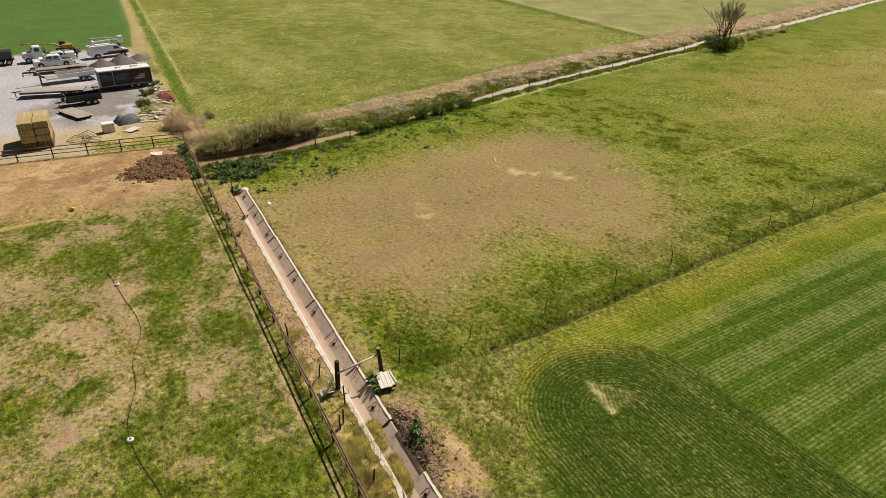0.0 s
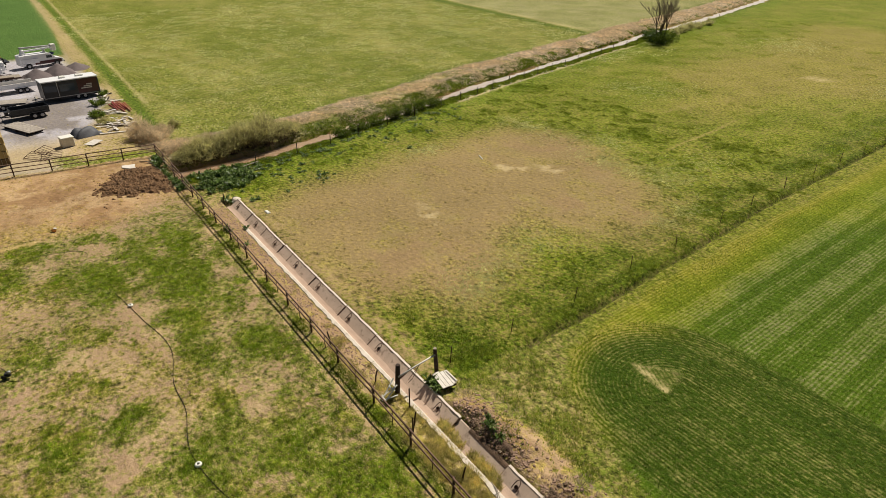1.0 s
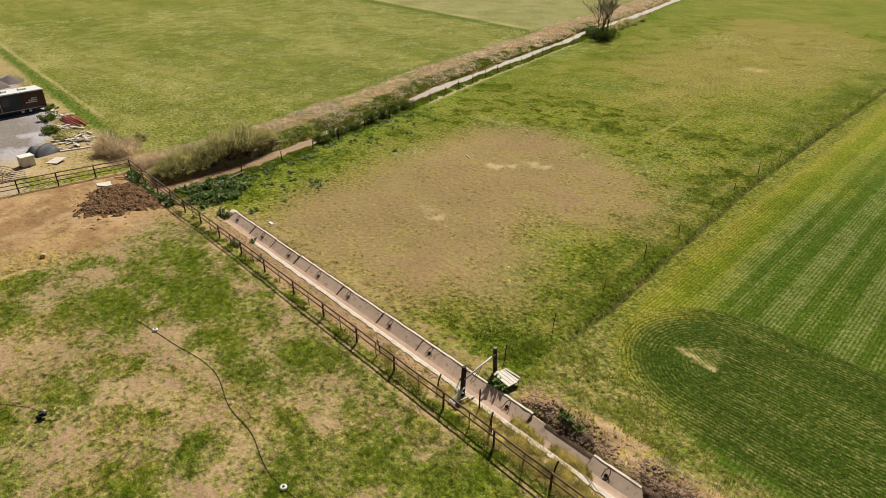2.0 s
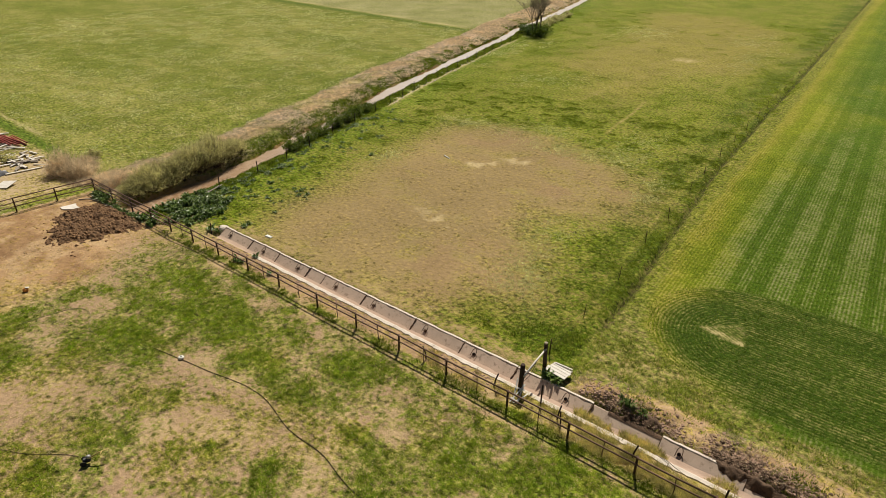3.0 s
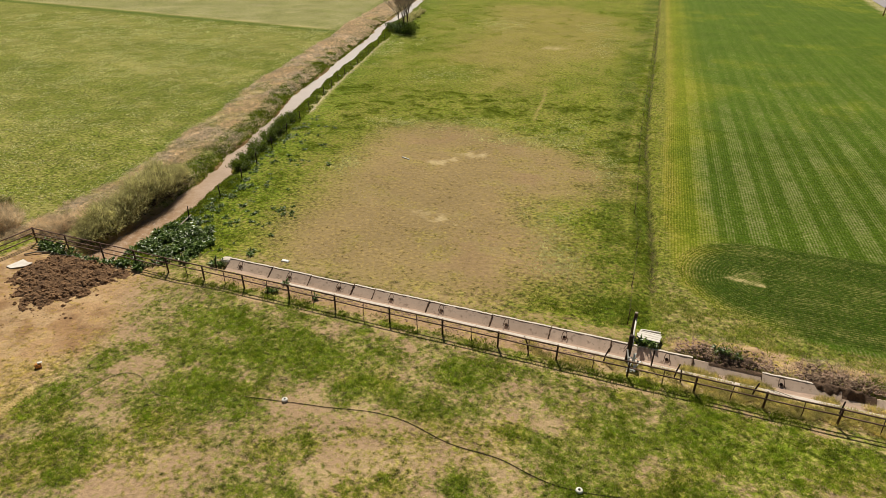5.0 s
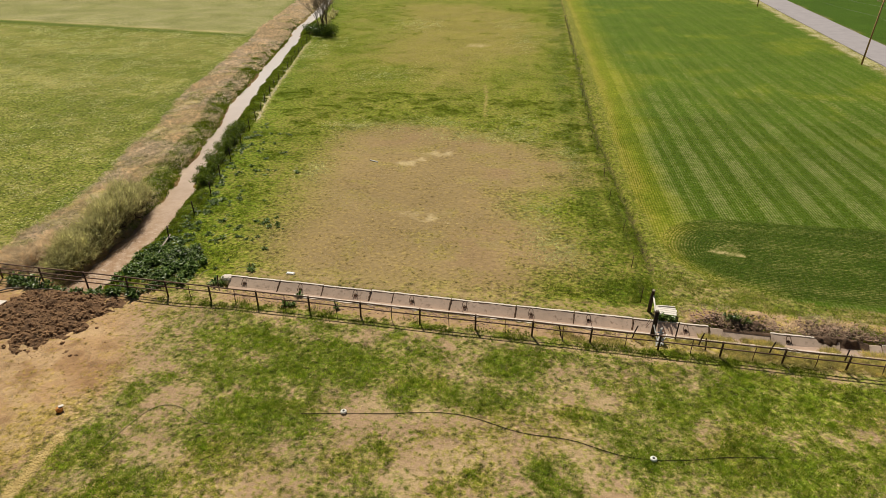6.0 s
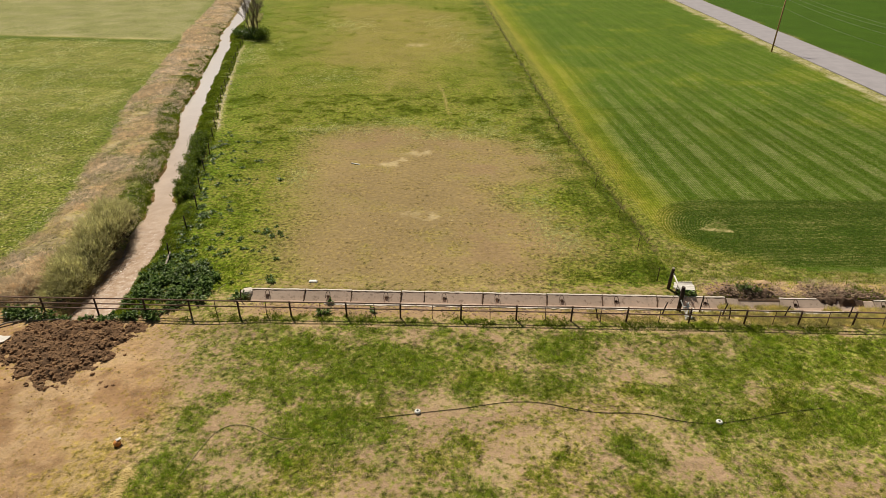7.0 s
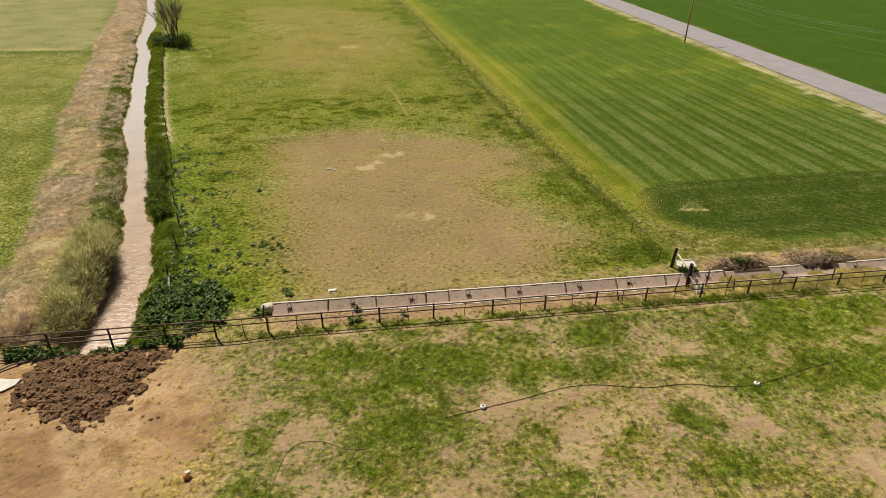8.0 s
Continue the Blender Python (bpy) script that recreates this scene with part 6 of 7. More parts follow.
def manure_heap():
    """A low spread heap of dark clods by the fence corner."""
    cx, cy = -66.1, 2.9
    t = thing("manure_heap", "low spread heap of dark brown manure and soil clods", "heap", (cx, cy, 0))
    gx, gy = np.meshgrid(np.arange(-5.0, 5.01, 0.075), np.arange(-3.9, 3.7, 0.075))
    x, y = gx.ravel(), gy.ravel()
    z = sample(GZ, x + cx, y + cy) - 0.07 + heap_depth(x + cx, y + cy)
    n, w = gx.shape[1], gx.shape[0]
    i = np.arange(w - 1)[:, None] * n + np.arange(n - 1)[None, :]
    part("mound", raw_mesh("mound", np.c_[x, y, z], np.stack([i, i + 1, i + n + 1, i + n], -1).reshape(-1, 4), True), "manure", t)
    R = random.Random(8)
    b = Build()
    made = 0
    while made < 2600:
        x, y = R.uniform(-5.0, 5.0), R.uniform(-3.9, 3.6)
        ax, ay = np.array([x + cx]), np.array([y + cy])
        d = float(heap_depth(ax, ay)[0])
        if d < 0.05 and R.random() > 0.022:
            continue
        made += 1
        z = gz(x + cx, y + cy) + max(0.0, d - 0.07)
        s = 0.025 + 0.13 * R.random() ** 3
        b.loft([[(x + s * q * R.uniform(0.6, 1.35) * math.cos(a * 1.2566), y + s * q * R.uniform(0.6, 1.35) * math.sin(a * 1.2566), z + s * zz * R.uniform(0.7, 1.2)) for a in range(5)] for q, zz in ((0.8, -0.4), (1.0, 0.15), (0.5, 0.6))])
    tagged(part("clod_mass", b, "clod", t, "crumbly dark clods"), kind="stuff")


manure_heap()
solid("clods", clod_field(420, lambda R: (R.gauss(-64.5, 3.2), min(6.0, R.gauss(1.0, 3.2))), 0.012, 0.06, 31), "clod", "scattered dark clods on the bare paddock", "clods", kind="stuff")
solid("clods", clod_field(1900, lambda R: ((q := R.choice((R.uniform(-23, -17.4), R.uniform(-16.2, -11), R.uniform(-22, 3)))), 9.95 - SKEW * (q + 34) + abs(R.gauss(0, 0.75))), 0.02, 0.12, 32), "clay", "dry earth clods dredged from the ditch", "clods", kind="stuff")
solid("clods", clod_field(1500, lambda R: ((q := R.choice((R.uniform(-21.7, -18.3), R.uniform(-15.7, -12.4), R.uniform(-15.7, -12.4), R.uniform(-11.4, -10.4), R.uniform(-7.0, -5.0)))), 9.72 - SKEW * (q + 34) + abs(R.gauss(0, 0.5))), 0.03, 0.14, 33), "mud", "dark wet mud clods on the ditch edge", "clods", kind="stuff")
solid("clods", clod_field(2000, lambda R: ((q := R.choice((-54, -51.5, -49, -47, -44.5, -41, -39, -36.4, -33, -30.4, -28)) + R.gauss(0, 1.1)), min(8.3, max(6.9, R.gauss(7.7, 0.4))) - SKEW * (q + 34)), 0.012, 0.09, 34), "clay", "brown clods and rubble between fence and ditch", "clods", kind="stuff")
solid("stones", clod_field(160, lambda R: (float(np.interp(yy, CY, CR)) + 2.6 + R.gauss(0, 0.35), yy) if (yy := R.uniform(47, 106)) else None, 0.08, 0.22, 35), "lip", "pale stones and trash along the creek fence", "stones", kind="stuff")


def mud_slump(x0, x1, low, seed):
    """Wet mud slumped over the coping and down the sloping panel."""
    gx, gy = np.meshgrid(np.arange(x0 - 0.4, x1 + 0.4, 0.07), np.arange(low, 10.75, 0.06))
    x, v = gx.ravel(), gy.ravel()
    y = v - 0.25 - SKEW * (x + 34)
    panel = 0.25 - np.clip(9.93 - v, 0, 1) * 0.743
    bed = np.where(v < 10.08, panel + 0.03, np.maximum(sample(GZ, x, y), panel - 0.05))
    w = (fbm(x, y, 0.55, seed) - 0.5) * 1.3
    body = step(x + w, x0, x0 + 0.5) * (1 - step(x + w, x1 - 0.5, x1)) * step(v + w * 0.6, low + 0.1, low + 0.35) * (1 - step(v + w, 10.35, 10.7))
    z = bed - 0.10 + body * (0.10 + 0.16 * fbm(x, y, 0.5, seed + 1)) + body * 0.38 * (fbm(x, y, 0.26, seed + 2, 3) - 0.5)
    n, m = gx.shape[1], gx.shape[0]
    i = np.arange(m - 1)[:, None] * n + np.arange(n - 1)[None, :]
    ob = new("mud_slump", raw_mesh("mud_slump", np.c_[x, y, z], np.stack([i, i + 1, i + n + 1, i + n], -1).reshape(-1, 4), True))
    ob.data.materials.append(M["mud"])
    tagged(ob, "dark wet mud slumped over the broken ditch wall", "mud", "mud slumps")


mud_slump(-15.7, -12.5, 9.50, 101)
mud_slump(-20.6, -18.3, 9.80, 105)


def lay_hose(name, label, pts, r=0.017, material="hose"):
    fine = []
    for (x0, y0), (x1, y1) in zip(pts, pts[1:]):
        n = max(2, int(math.hypot(x1 - x0, y1 - y0) / 0.25))
        for k in range(n):
            t = k / n
            fine.append((x0 + (x1 - x0) * t, y0 + (y1 - y0) * t))
    fine.append(pts[-1])
    sm = [(sum(p[0] for p in fine[max(0, i - 2):i + 3]) / len(fine[max(0, i - 2):i + 3]), sum(p[1] for p in fine[max(0, i - 2):i + 3]) / len(fine[max(0, i - 2):i + 3])) for i in range(len(fine))]
    solid(name, Build().tube([(x, y, gz(x, y) + r + 0.015) for x, y in sm], r, 6), material, label, "hose")


lay_hose("irrigation_hose", "black polythene irrigation hose linking pods in the grass", [(-46.0, -2.6), (-43.5, -2.15), (-41.3, -1.8), (-38.4, -1.2), (-36.9, -1.15), (-35.7, -1.4), (-34.3, -1.85), (-33.1, -2.0), (-32, -1.95), (-31, -2.0), (-29.7, -2.4), (-28.4, -2.7), (-27.0, -2.65), (-25, -2.3), (-23.4, -1.8), (-20.5, -1.4)])
lay_hose("irrigation_hose", "loop of faded khaki hose lying on dry grass", [(-55.0, -6.9), (-54.7, -5.5), (-54.5, -4.5), (-54.1, -3.4), (-53.6, -3.1), (-53, -3.0), (-52.1, -3.3), (-51, -4.1), (-49.6, -4.0)], 0.016, "khaki")
lay_hose("irrigation_hose", "thin dark hose running to the sprinkler cart", [(-45.2, -12.2), (-42.8, -11.0), (-40.8, -9.5), (-40.1, -9.4)], 0.013)


def pod(x, y):
    t = thing("sprinkler_pod", "round white plastic sprinkler pod on the pasture", "sprinkler", (x, y, gz(x, y) + 0.02), 0, "sprinkler pods")
    part("shell", Build().lathe([(0.13, 0.0), (0.175, 0.03), (0.18, 0.07), (0.16, 0.12), (0.105, 0.15), (0.085, 0.15), (0.075, 0.10)], 20), "whiteplastic", t)
    part("nozzle", Build().lathe([(0.07, 0.09), (0.06, 0.13), (0.03, 0.14), (0.02, 0.20), (0.01, 0.21)], 10), "black", t, "dark sprinkler nozzle")


pod(-43.49, -2.07)
pod(-27.05, -2.63)

# sprinkler cart lying in the grass
t = thing("sprinkler_cart", "small dark wheeled sprinkler cart with yellow handle", "sprinkler", (-39.8, -9.4, gz(-39.8, -9.4)), 55)
part("body", Build().box((0.36, 0.22, 0.18), (0, 0, 0.24), (0, 8, 0), 0.04), "black", t)
part("motor", Build().lathe([(0.08, 0), (0.11, 0.04), (0.10, 0.14), (0.04, 0.18)], 14, (0.10, 0.02, 0.31)), "steel", t, "grey metal housing")
for s in (-1, 1):
    part("wheel", Build().lathe([(0.13, -0.03), (0.16, 0.0), (0.13, 0.03)], 16, (-0.14, s * 0.19, 0.16), (90, 0, 0)), "rubber", t)
part("handle", Build().tube([(0.2, 0, 0.35), (0.6, 0.02, 0.55), (1.0, 0.04, 0.62)], 0.03, 7), "straw", t, "pale yellow handle")
part("grip", Build().tube([(0.7, -0.22, 0.58), (0.72, 0.05, 0.58)], 0.025, 6), "straw", t, "pale yellow grip")

# orange tub, straw strip, white sheet, paper, stick
t = thing("orange_tub", "small orange plastic tub standing on bare soil", "tub", (-58.92, -4.6, gz(-58.92, -4.6) + 0.02), 30)
part("shell", Build().lathe([(0.13, 0), (0.17, 0.02), (0.18, 0.17), (0.15, 0.22), (0.07, 0.24), (0.05, 0.27)], 16, (0, 0, 0.0), (12, 0, 0)), "orange", t)
part("lid", Build().box((0.26, 0.18, 0.05), (0.10, 0.06, 0.27), (0, 4, 20), 0.015), "paleboard", t, "pale broken lid")
solid("straw", clod_field(1300, lambda R: (-57.5 + R.gauss(0, 0.2), -10.2 + R.random() * 4.0), 0.02, 0.07, 36), "straw", "strip of spilled yellow straw", "straw", kind="stuff")
b = Build()
R = random.Random(4)
ring = [(-0.75, -0.62), (-0.2, -0.70), (0.15, -0.52), (0.62, -0.10), (0.70, 0.45), (0.25, 0.40), (-0.55, 0.66), (-0.62, 0.1)]
b.loft([[(x, y, 0.0) for x, y in ring], [(x * 1.01, y * 1.01, 0.05 + 0.03 * math.sin(x * 4)) for x, y in ring]])
solid("white_sheet", b, "paleboard", "torn white plastic sheet beside the manure heap", "sheet", (-70.8, 3.9, gz(-70.8, 3.9) + 0.06), 0)
solid("feed_sack", Build().box((0.62, 0.34, 0.09), (0, 0, 0.05), (0, 3, 0), 0.035, (0.85, 0.8)), "whiteplastic", "crumpled white feed sack on the grass", "sack", (-51.87, 11.2, gz(-51.87, 11.2)), 5)
solid("stick", Build().box((1.1, 0.16, 0.09), (0, 0, 0.06), (0, 2, 0), 0.03, (0.9, 0.7)), "whiteplastic", "bleached stick lying on worn ground", "stick", (-52.1, 36.2, gz(-52.1, 36.2)), -20)
solid("plank", Build().box((0.14, 1.9, 0.05), (0, 0, 0.06), (2, 0, 0), 0.01), "greywood", "grey plank lying among weeds by the creek", "plank", (-64.0, 14.4, gz(-64.0, 14.4) + 0.2), 12)
solid("bent_pipe", Build().tube([(-1.7, 0.2, 0.08), (-0.8, 0.05, 0.10), (0.2, 0.15, 0.09), (1.5, -0.15, 0.07)], 0.05, 8), "greywood", "grey fallen pole at the foot of the fence", "pole", (-68.4, 6.1, gz(-68.4, 6.1)), 4)
solid("bent_pipe", Build().tube([(-0.9, 0.0, 0.08), (0, 0.12, 0.16), (0.9, 0.05, 0.08)], 0.06, 8), "greywood", "pale bent pole by the fence corner", "pole", (-71.2, 5.6, gz(-71.2, 5.6)), 30)
for sx, sy, a, ln in ((-61.8, 10.0, 20, 1.4), (-60.2, 9.4, -35, 1.1), (-58.4, 10.4, 60, 0.9), (-55.9, 11.2, 5, 0.7), (-20.5, 8.3, 40, 1.3), (-17.2, 8.0, -20, 1.5), (-18.4, 8.4, 15, 1.0), (-12.2, 8.1, 30, 1.2)):
    solid("dead_branch", Build().tube([(-ln / 2, 0, 0.04), (-ln * 0.1, 0.08, 0.16), (ln * 0.25, 0.0, 0.22), (ln / 2, 0.1, 0.14)], [0.028, 0.024, 0.018, 0.007], 5), "greywood", "bleached dead branch lying in the grass", "branch", (sx, sy, gz(sx, sy)), a, "dead branches")

# ---- the yard: vehicles, trailers, hay, scrap ----
def wheel(parent, x, y, r=0.38, w=0.26, at=None):
    m = at or pose(x, y, r, 0, 90, 0)
    t = part("wheel", Build().lathe([(r * 0.62, -w / 2), (r * 0.94, -w / 2), (r, -w * 0.3), (r, w * 0.3), (r * 0.94, w / 2), (r * 0.62, w / 2)], 18), "rubber", parent, "", m)
    part("rim", Build().lathe([(r * 0.2, -w * 0.56), (r * 0.5, -w * 0.53), (r * 0.62, -w * 0.48), (r * 0.62, w * 0.48), (r * 0.5, w * 0.53), (r * 0.2, w * 0.56)], 14), "rim", t, "steel wheel rim")


def side_loft(b, width, prof, inset=0.06):
    """A body from its side outline of (y, z) points, narrower at the sides' rim."""
    h = width / 2
    mid_y = sum(p[0] for p in prof) / len(prof)
    mid_z = sum(p[1] for p in prof) / len(prof)
    def shrink(k):
        return [(mid_y + (y - mid_y) * k, mid_z + (z - mid_z) * k) for y, z in prof]
    rings = [[(sx, y, z) for y, z in q] for sx, q in ((-h, shrink(0.975)), (-h + inset, prof), (h - inset, prof), (h, shrink(0.975)))]
    b.loft(rings)
    return b


def pickup(x, y, turn, label, bed_cap=False):
    """A crew-cab pickup; its nose points along -y before turning."""
    t = thing("pickup_truck", label, "pickup truck", (x, y, gz(x, y)), turn)
    b = Build()
    side_loft(b, 1.95, [(-2.85, 0.48), (-2.85, 0.95), (-2.65, 1.08), (-1.35, 1.16), (2.85, 1.16), (2.88, 0.55), (2.6, 0.45), (-2.6, 0.42)])
    body = part("body", b, "white", t)
    part("cab", side_loft(Build(), 1.72, [(-1.45, 1.14), (-0.75, 1.82), (-0.4, 1.9), (0.85, 1.9), (1.15, 1.8), (1.3, 1.14)], 0.12), "white", t)
    part("windscreen", Build().box((1.45, 0.04, 0.82), (0, -1.11, 1.50), (46, 0, 0), 0.01), "glass", t)
    part("rear_window", Build().box((1.35, 0.04, 0.46), (0, 1.245, 1.52), (-13, 0, 0), 0.01), "glass", t)
    for s in (-1, 1):
        for yy, ln in ((-0.45, 0.85), (0.55, 0.80)):
            part("side_window", Build().box((0.03, ln, 0.42), (s * 0.855, yy, 1.56), (0, 0, 0), 0.01), "glass", t)
        part("headlight", Build().box((0.4, 0.06, 0.18), (s * 0.68, -2.84, 0.88), (0, 0, 0), 0.03), "rim", t)
        part("mirror", Build().box((0.16, 0.1, 0.2), (s * 1.08, -0.95, 1.3), (0, 0, 0), 0.03), "black", t)
        for yy in (-1.85, 1.85):
            part("wheel_arch", Build().lathe([(0.46, -0.02), (0.46, 0.02)], 18, (s * 0.965, yy, 0.44), (0, 90, 0)), "black", t)
            wheel(t, s * 0.88, yy, 0.40, 0.27)
    part("bed_floor", Build().box((1.55, 2.0 if bed_cap else 1.62, 0.03), (0, 2.0, 1.175), (0, 0, 0), 0.005), "black" if not bed_cap else "white", t, "dark open load bed")
    part("bumper", Build().box((1.9, 0.14, 0.2), (0, -2.9, 0.55), (0, 0, 0), 0.03), "rim", t)
    part("bumper", Build().box((1.9, 0.14, 0.18), (0, 2.93, 0.58), (0, 0, 0), 0.03), "rim", t)
    part("grille", Build().box((1.0, 0.05, 0.26), (0, -2.86, 0.85), (0, 0, 0), 0.01), "black", t)
    if bed_cap:
        part("canopy", side_loft(Build(), 1.85, [(1.25, 1.16), (1.35, 1.72), (2.8, 1.72), (2.86, 1.16)], 0.1), "white", t, "white fibreglass bed canopy")
        part("ladder_rack", Build().tube([(-0.6, -1.0, 2.05), (-0.6, 2.8, 2.0)], 0.03, 6).tube([(0.6, -1.0, 2.05), (0.6, 2.8, 2.0)], 0.03, 6).tube([(-0.6, 0.2, 2.04), (0.6, 0.2, 2.04)], 0.03, 6).tube([(-0.6, 2.2, 2.0), (0.6, 2.2, 2.0)], 0.03, 6).tube([(-0.6, 1.4, 1.7), (-0.6, 1.4, 2.02)], 0.03, 6).tube([(0.6, 1.4, 1.7), (0.6, 1.4, 2.02)], 0.03, 6), "steel", t)
    return t


pickup(-124.4, -6.0, 3, "white crew-cab pickup truck parked in the gravel yard")
pickup(-126.9, -5.4, 4, "white work pickup with canopy parked behind another", True)


def bucket_van(x, y, turn):
    t = thing("bucket_van", "white and maroon utility van with a folded bucket boom", "van", (x, y, gz(x, y)), turn)
    part("body", side_loft(Build(), 2.1, [(-3.4, 0.55), (-3.4, 1.0), (-3.1, 1.2), (-2.3, 1.35), (-1.55, 2.1), (-1.2, 2.2), (2.9, 2.2), (3.2, 2.1), (3.3, 0.6), (3.0, 0.5), (-3.1, 0.48)], 0.08), "white", t)
    for s in (-1, 1):
        part("lower_panel", Build().box((0.03, 4.2, 0.5), (s * 1.055, -1.0, 0.82), (0, 0, 0), 0.01), "maroon", t, "maroon lower side stripe")
        part("side_window", Build().box((0.03, 0.9, 0.45), (s * 1.04, -1.25, 1.65), (0, 0, 0), 0.01), "glass", t)
        part("tool_locker", Build().box((0.28, 2.6, 0.75), (s * 1.0, 1.7, 1.25), (0, 0, 0), 0.03), "white", t)
        for yy in (-2.25, 2.1):
            part("wheel_arch", Build().lathe([(0.48, -0.02), (0.48, 0.02)], 18, (s * 1.06, yy, 0.5), (0, 90, 0)), "black", t)
            wheel(t, s * 0.97, yy, 0.42, 0.28)
    part("windscreen", Build().box((1.7, 0.04, 0.98), (0, -1.94, 1.74), (44, 0, 0), 0.01), "glass", t)
    part("bumper", Build().box((2.0, 0.16, 0.22), (0, -3.45, 0.6), (0, 0, 0), 0.03), "black", t)
    part("turret", Build().lathe([(0.45, 0), (0.42, 0.35), (0.3, 0.55), (0.25, 0.9)], 14, (0, 2.3, 2.15)), "white", t)
    part("boom", Build().box((0.26, 5.4, 0.28), (0.12, -0.1, 3.18), (2, 0, 0), 0.03), "steel", t, "pale folded boom")
    part("boom", Build().box((0.24, 4.6, 0.24), (-0.22, 0.1, 2.85), (-2, 0, 0), 0.03), "white", t, "white lower boom arm")
    part("support", Build().box((0.9, 0.12, 0.75), (0, -1.0, 2.5), (0, 0, 0), 0.02), "steel", t)
    part("bucket", Build().box((0.75, 0.75, 1.05), (0.1, -2.55, 2.85), (0, 0, 0), 0.06, (1.08, 1.08)), "whiteplastic", t, "white fibreglass bucket")


bucket_van(-129.2, 2.7, 180 + 14)


def flatbed_truck(x, y, turn):
    t = thing("flatbed_truck", "old white flatbed truck carrying a yellow digger", "truck", (x, y, gz(x, y)), turn)
    part("bonnet", side_loft(Build(), 1.7, [(-4.4, 0.75), (-4.4, 1.5), (-4.2, 1.62), (-2.95, 1.75), (-2.95, 0.75)], 0.1), "white", t)
    part("cab", side_loft(Build(), 2.2, [(-3.0, 0.8), (-3.0, 1.75), (-2.7, 2.55), (-2.5, 2.65), (-1.5, 2.65), (-1.4, 0.8)], 0.1), "white", t)
    part("windscreen", Build().box((1.8, 0.05, 0.75), (0, -2.89, 2.16), (20, 0, 0), 0.01), "glass", t)
    for s in (-1, 1):
        part("side_window", Build().box((0.03, 0.8, 0.6), (s * 1.09, -2.15, 2.15), (0, 0, 0), 0.01), "glass", t)
        part("fender", Build().lathe([(0.58, -0.2), (0.6, 0), (0.58, 0.2)], 16, (s * 0.92, -3.7, 0.72), (0, 90, 0)), "white", t)
        wheel(t, s * 0.98, -3.7, 0.5, 0.3)
        for yy in (2.2, 3.35):
            wheel(t, s * 0.98, yy, 0.5, 0.45)
    part("grille", Build().box((1.2, 0.05, 0.6), (0, -4.42, 1.15), (0, 0, 0), 0.01), "rim", t)
    part("chassis", Build().box((0.9, 7.6, 0.25), (0, 0.3, 0.75), (0, 0, 0), 0.02), "black", t)
    part("deck", Build().box((2.4, 5.4, 0.2), (0, 1.8, 1.15), (0, 0, 0), 0.02), "black", t)
    part("headboard", Build().box((2.3, 0.1, 1.0), (0, -1.0, 1.75), (0, 0, 0), 0.02), "black", t)
    d = thing("digger", "yellow tracked digger loaded on a truck bed", "digger", (x, y, gz(x, y) + 1.25), turn)
    part("chassis", Build().box((1.9, 2.6, 0.5), (0, 2.4, 0.26), (0, 0, 0), 0.12), "black", d)
    part("house", Build().box((1.7, 1.7, 0.75), (0, 2.7, 0.95), (0, 0, 0), 0.1), "yellow", d)
    part("cab", Build().box((0.8, 0.9, 0.7), (-0.35, 2.1, 1.4), (0, 0, 0), 0.08), "black", d)
    part("boom", Build().tube([(0.2, 2.0, 0.9), (0.2, 0.3, 1.55), (0.2, -2.6, 1.75)], [0.17, 0.15, 0.1], 8), "yellow", d)
    part("arm", Build().tube([(0.2, -2.6, 1.75), (0.2, -4.2, 1.9)], 0.09, 8), "yellow", d)
    for s in (-1, 1):
        part("track", Build().box((0.4, 2.9, 0.55), (s * 0.8, 2.4, 0.3), (0, 0, 0), 0.2), "rubber", d)


flatbed_truck(-130.0, -6.2, 8)
tr = thing("dump_truck", "old dark farm truck at the edge of the yard", "truck", (-129.5, -15.0, gz(-129.5, -15.0)), 0)
part("box", Build().box((2.4, 4.8, 1.2), (0, 0.6, 1.65), (0, 0, 0), 0.05, (1.05, 1.02)), "black", tr)
part("cab", Build().box((2.1, 1.6, 1.7), (0, -2.8, 1.6), (0, 0, 0), 0.15, (0.9, 0.85)), "black", tr)
part("chassis", Build().box((0.9, 7.2, 0.25), (0, -0.4, 0.85), (0, 0, 0), 0.02), "rust", tr)
for s in (-1, 1):
    for yy in (-2.8, 1.2, 2.4):
        wheel(tr, s * 1.0, yy, 0.48, 0.3)


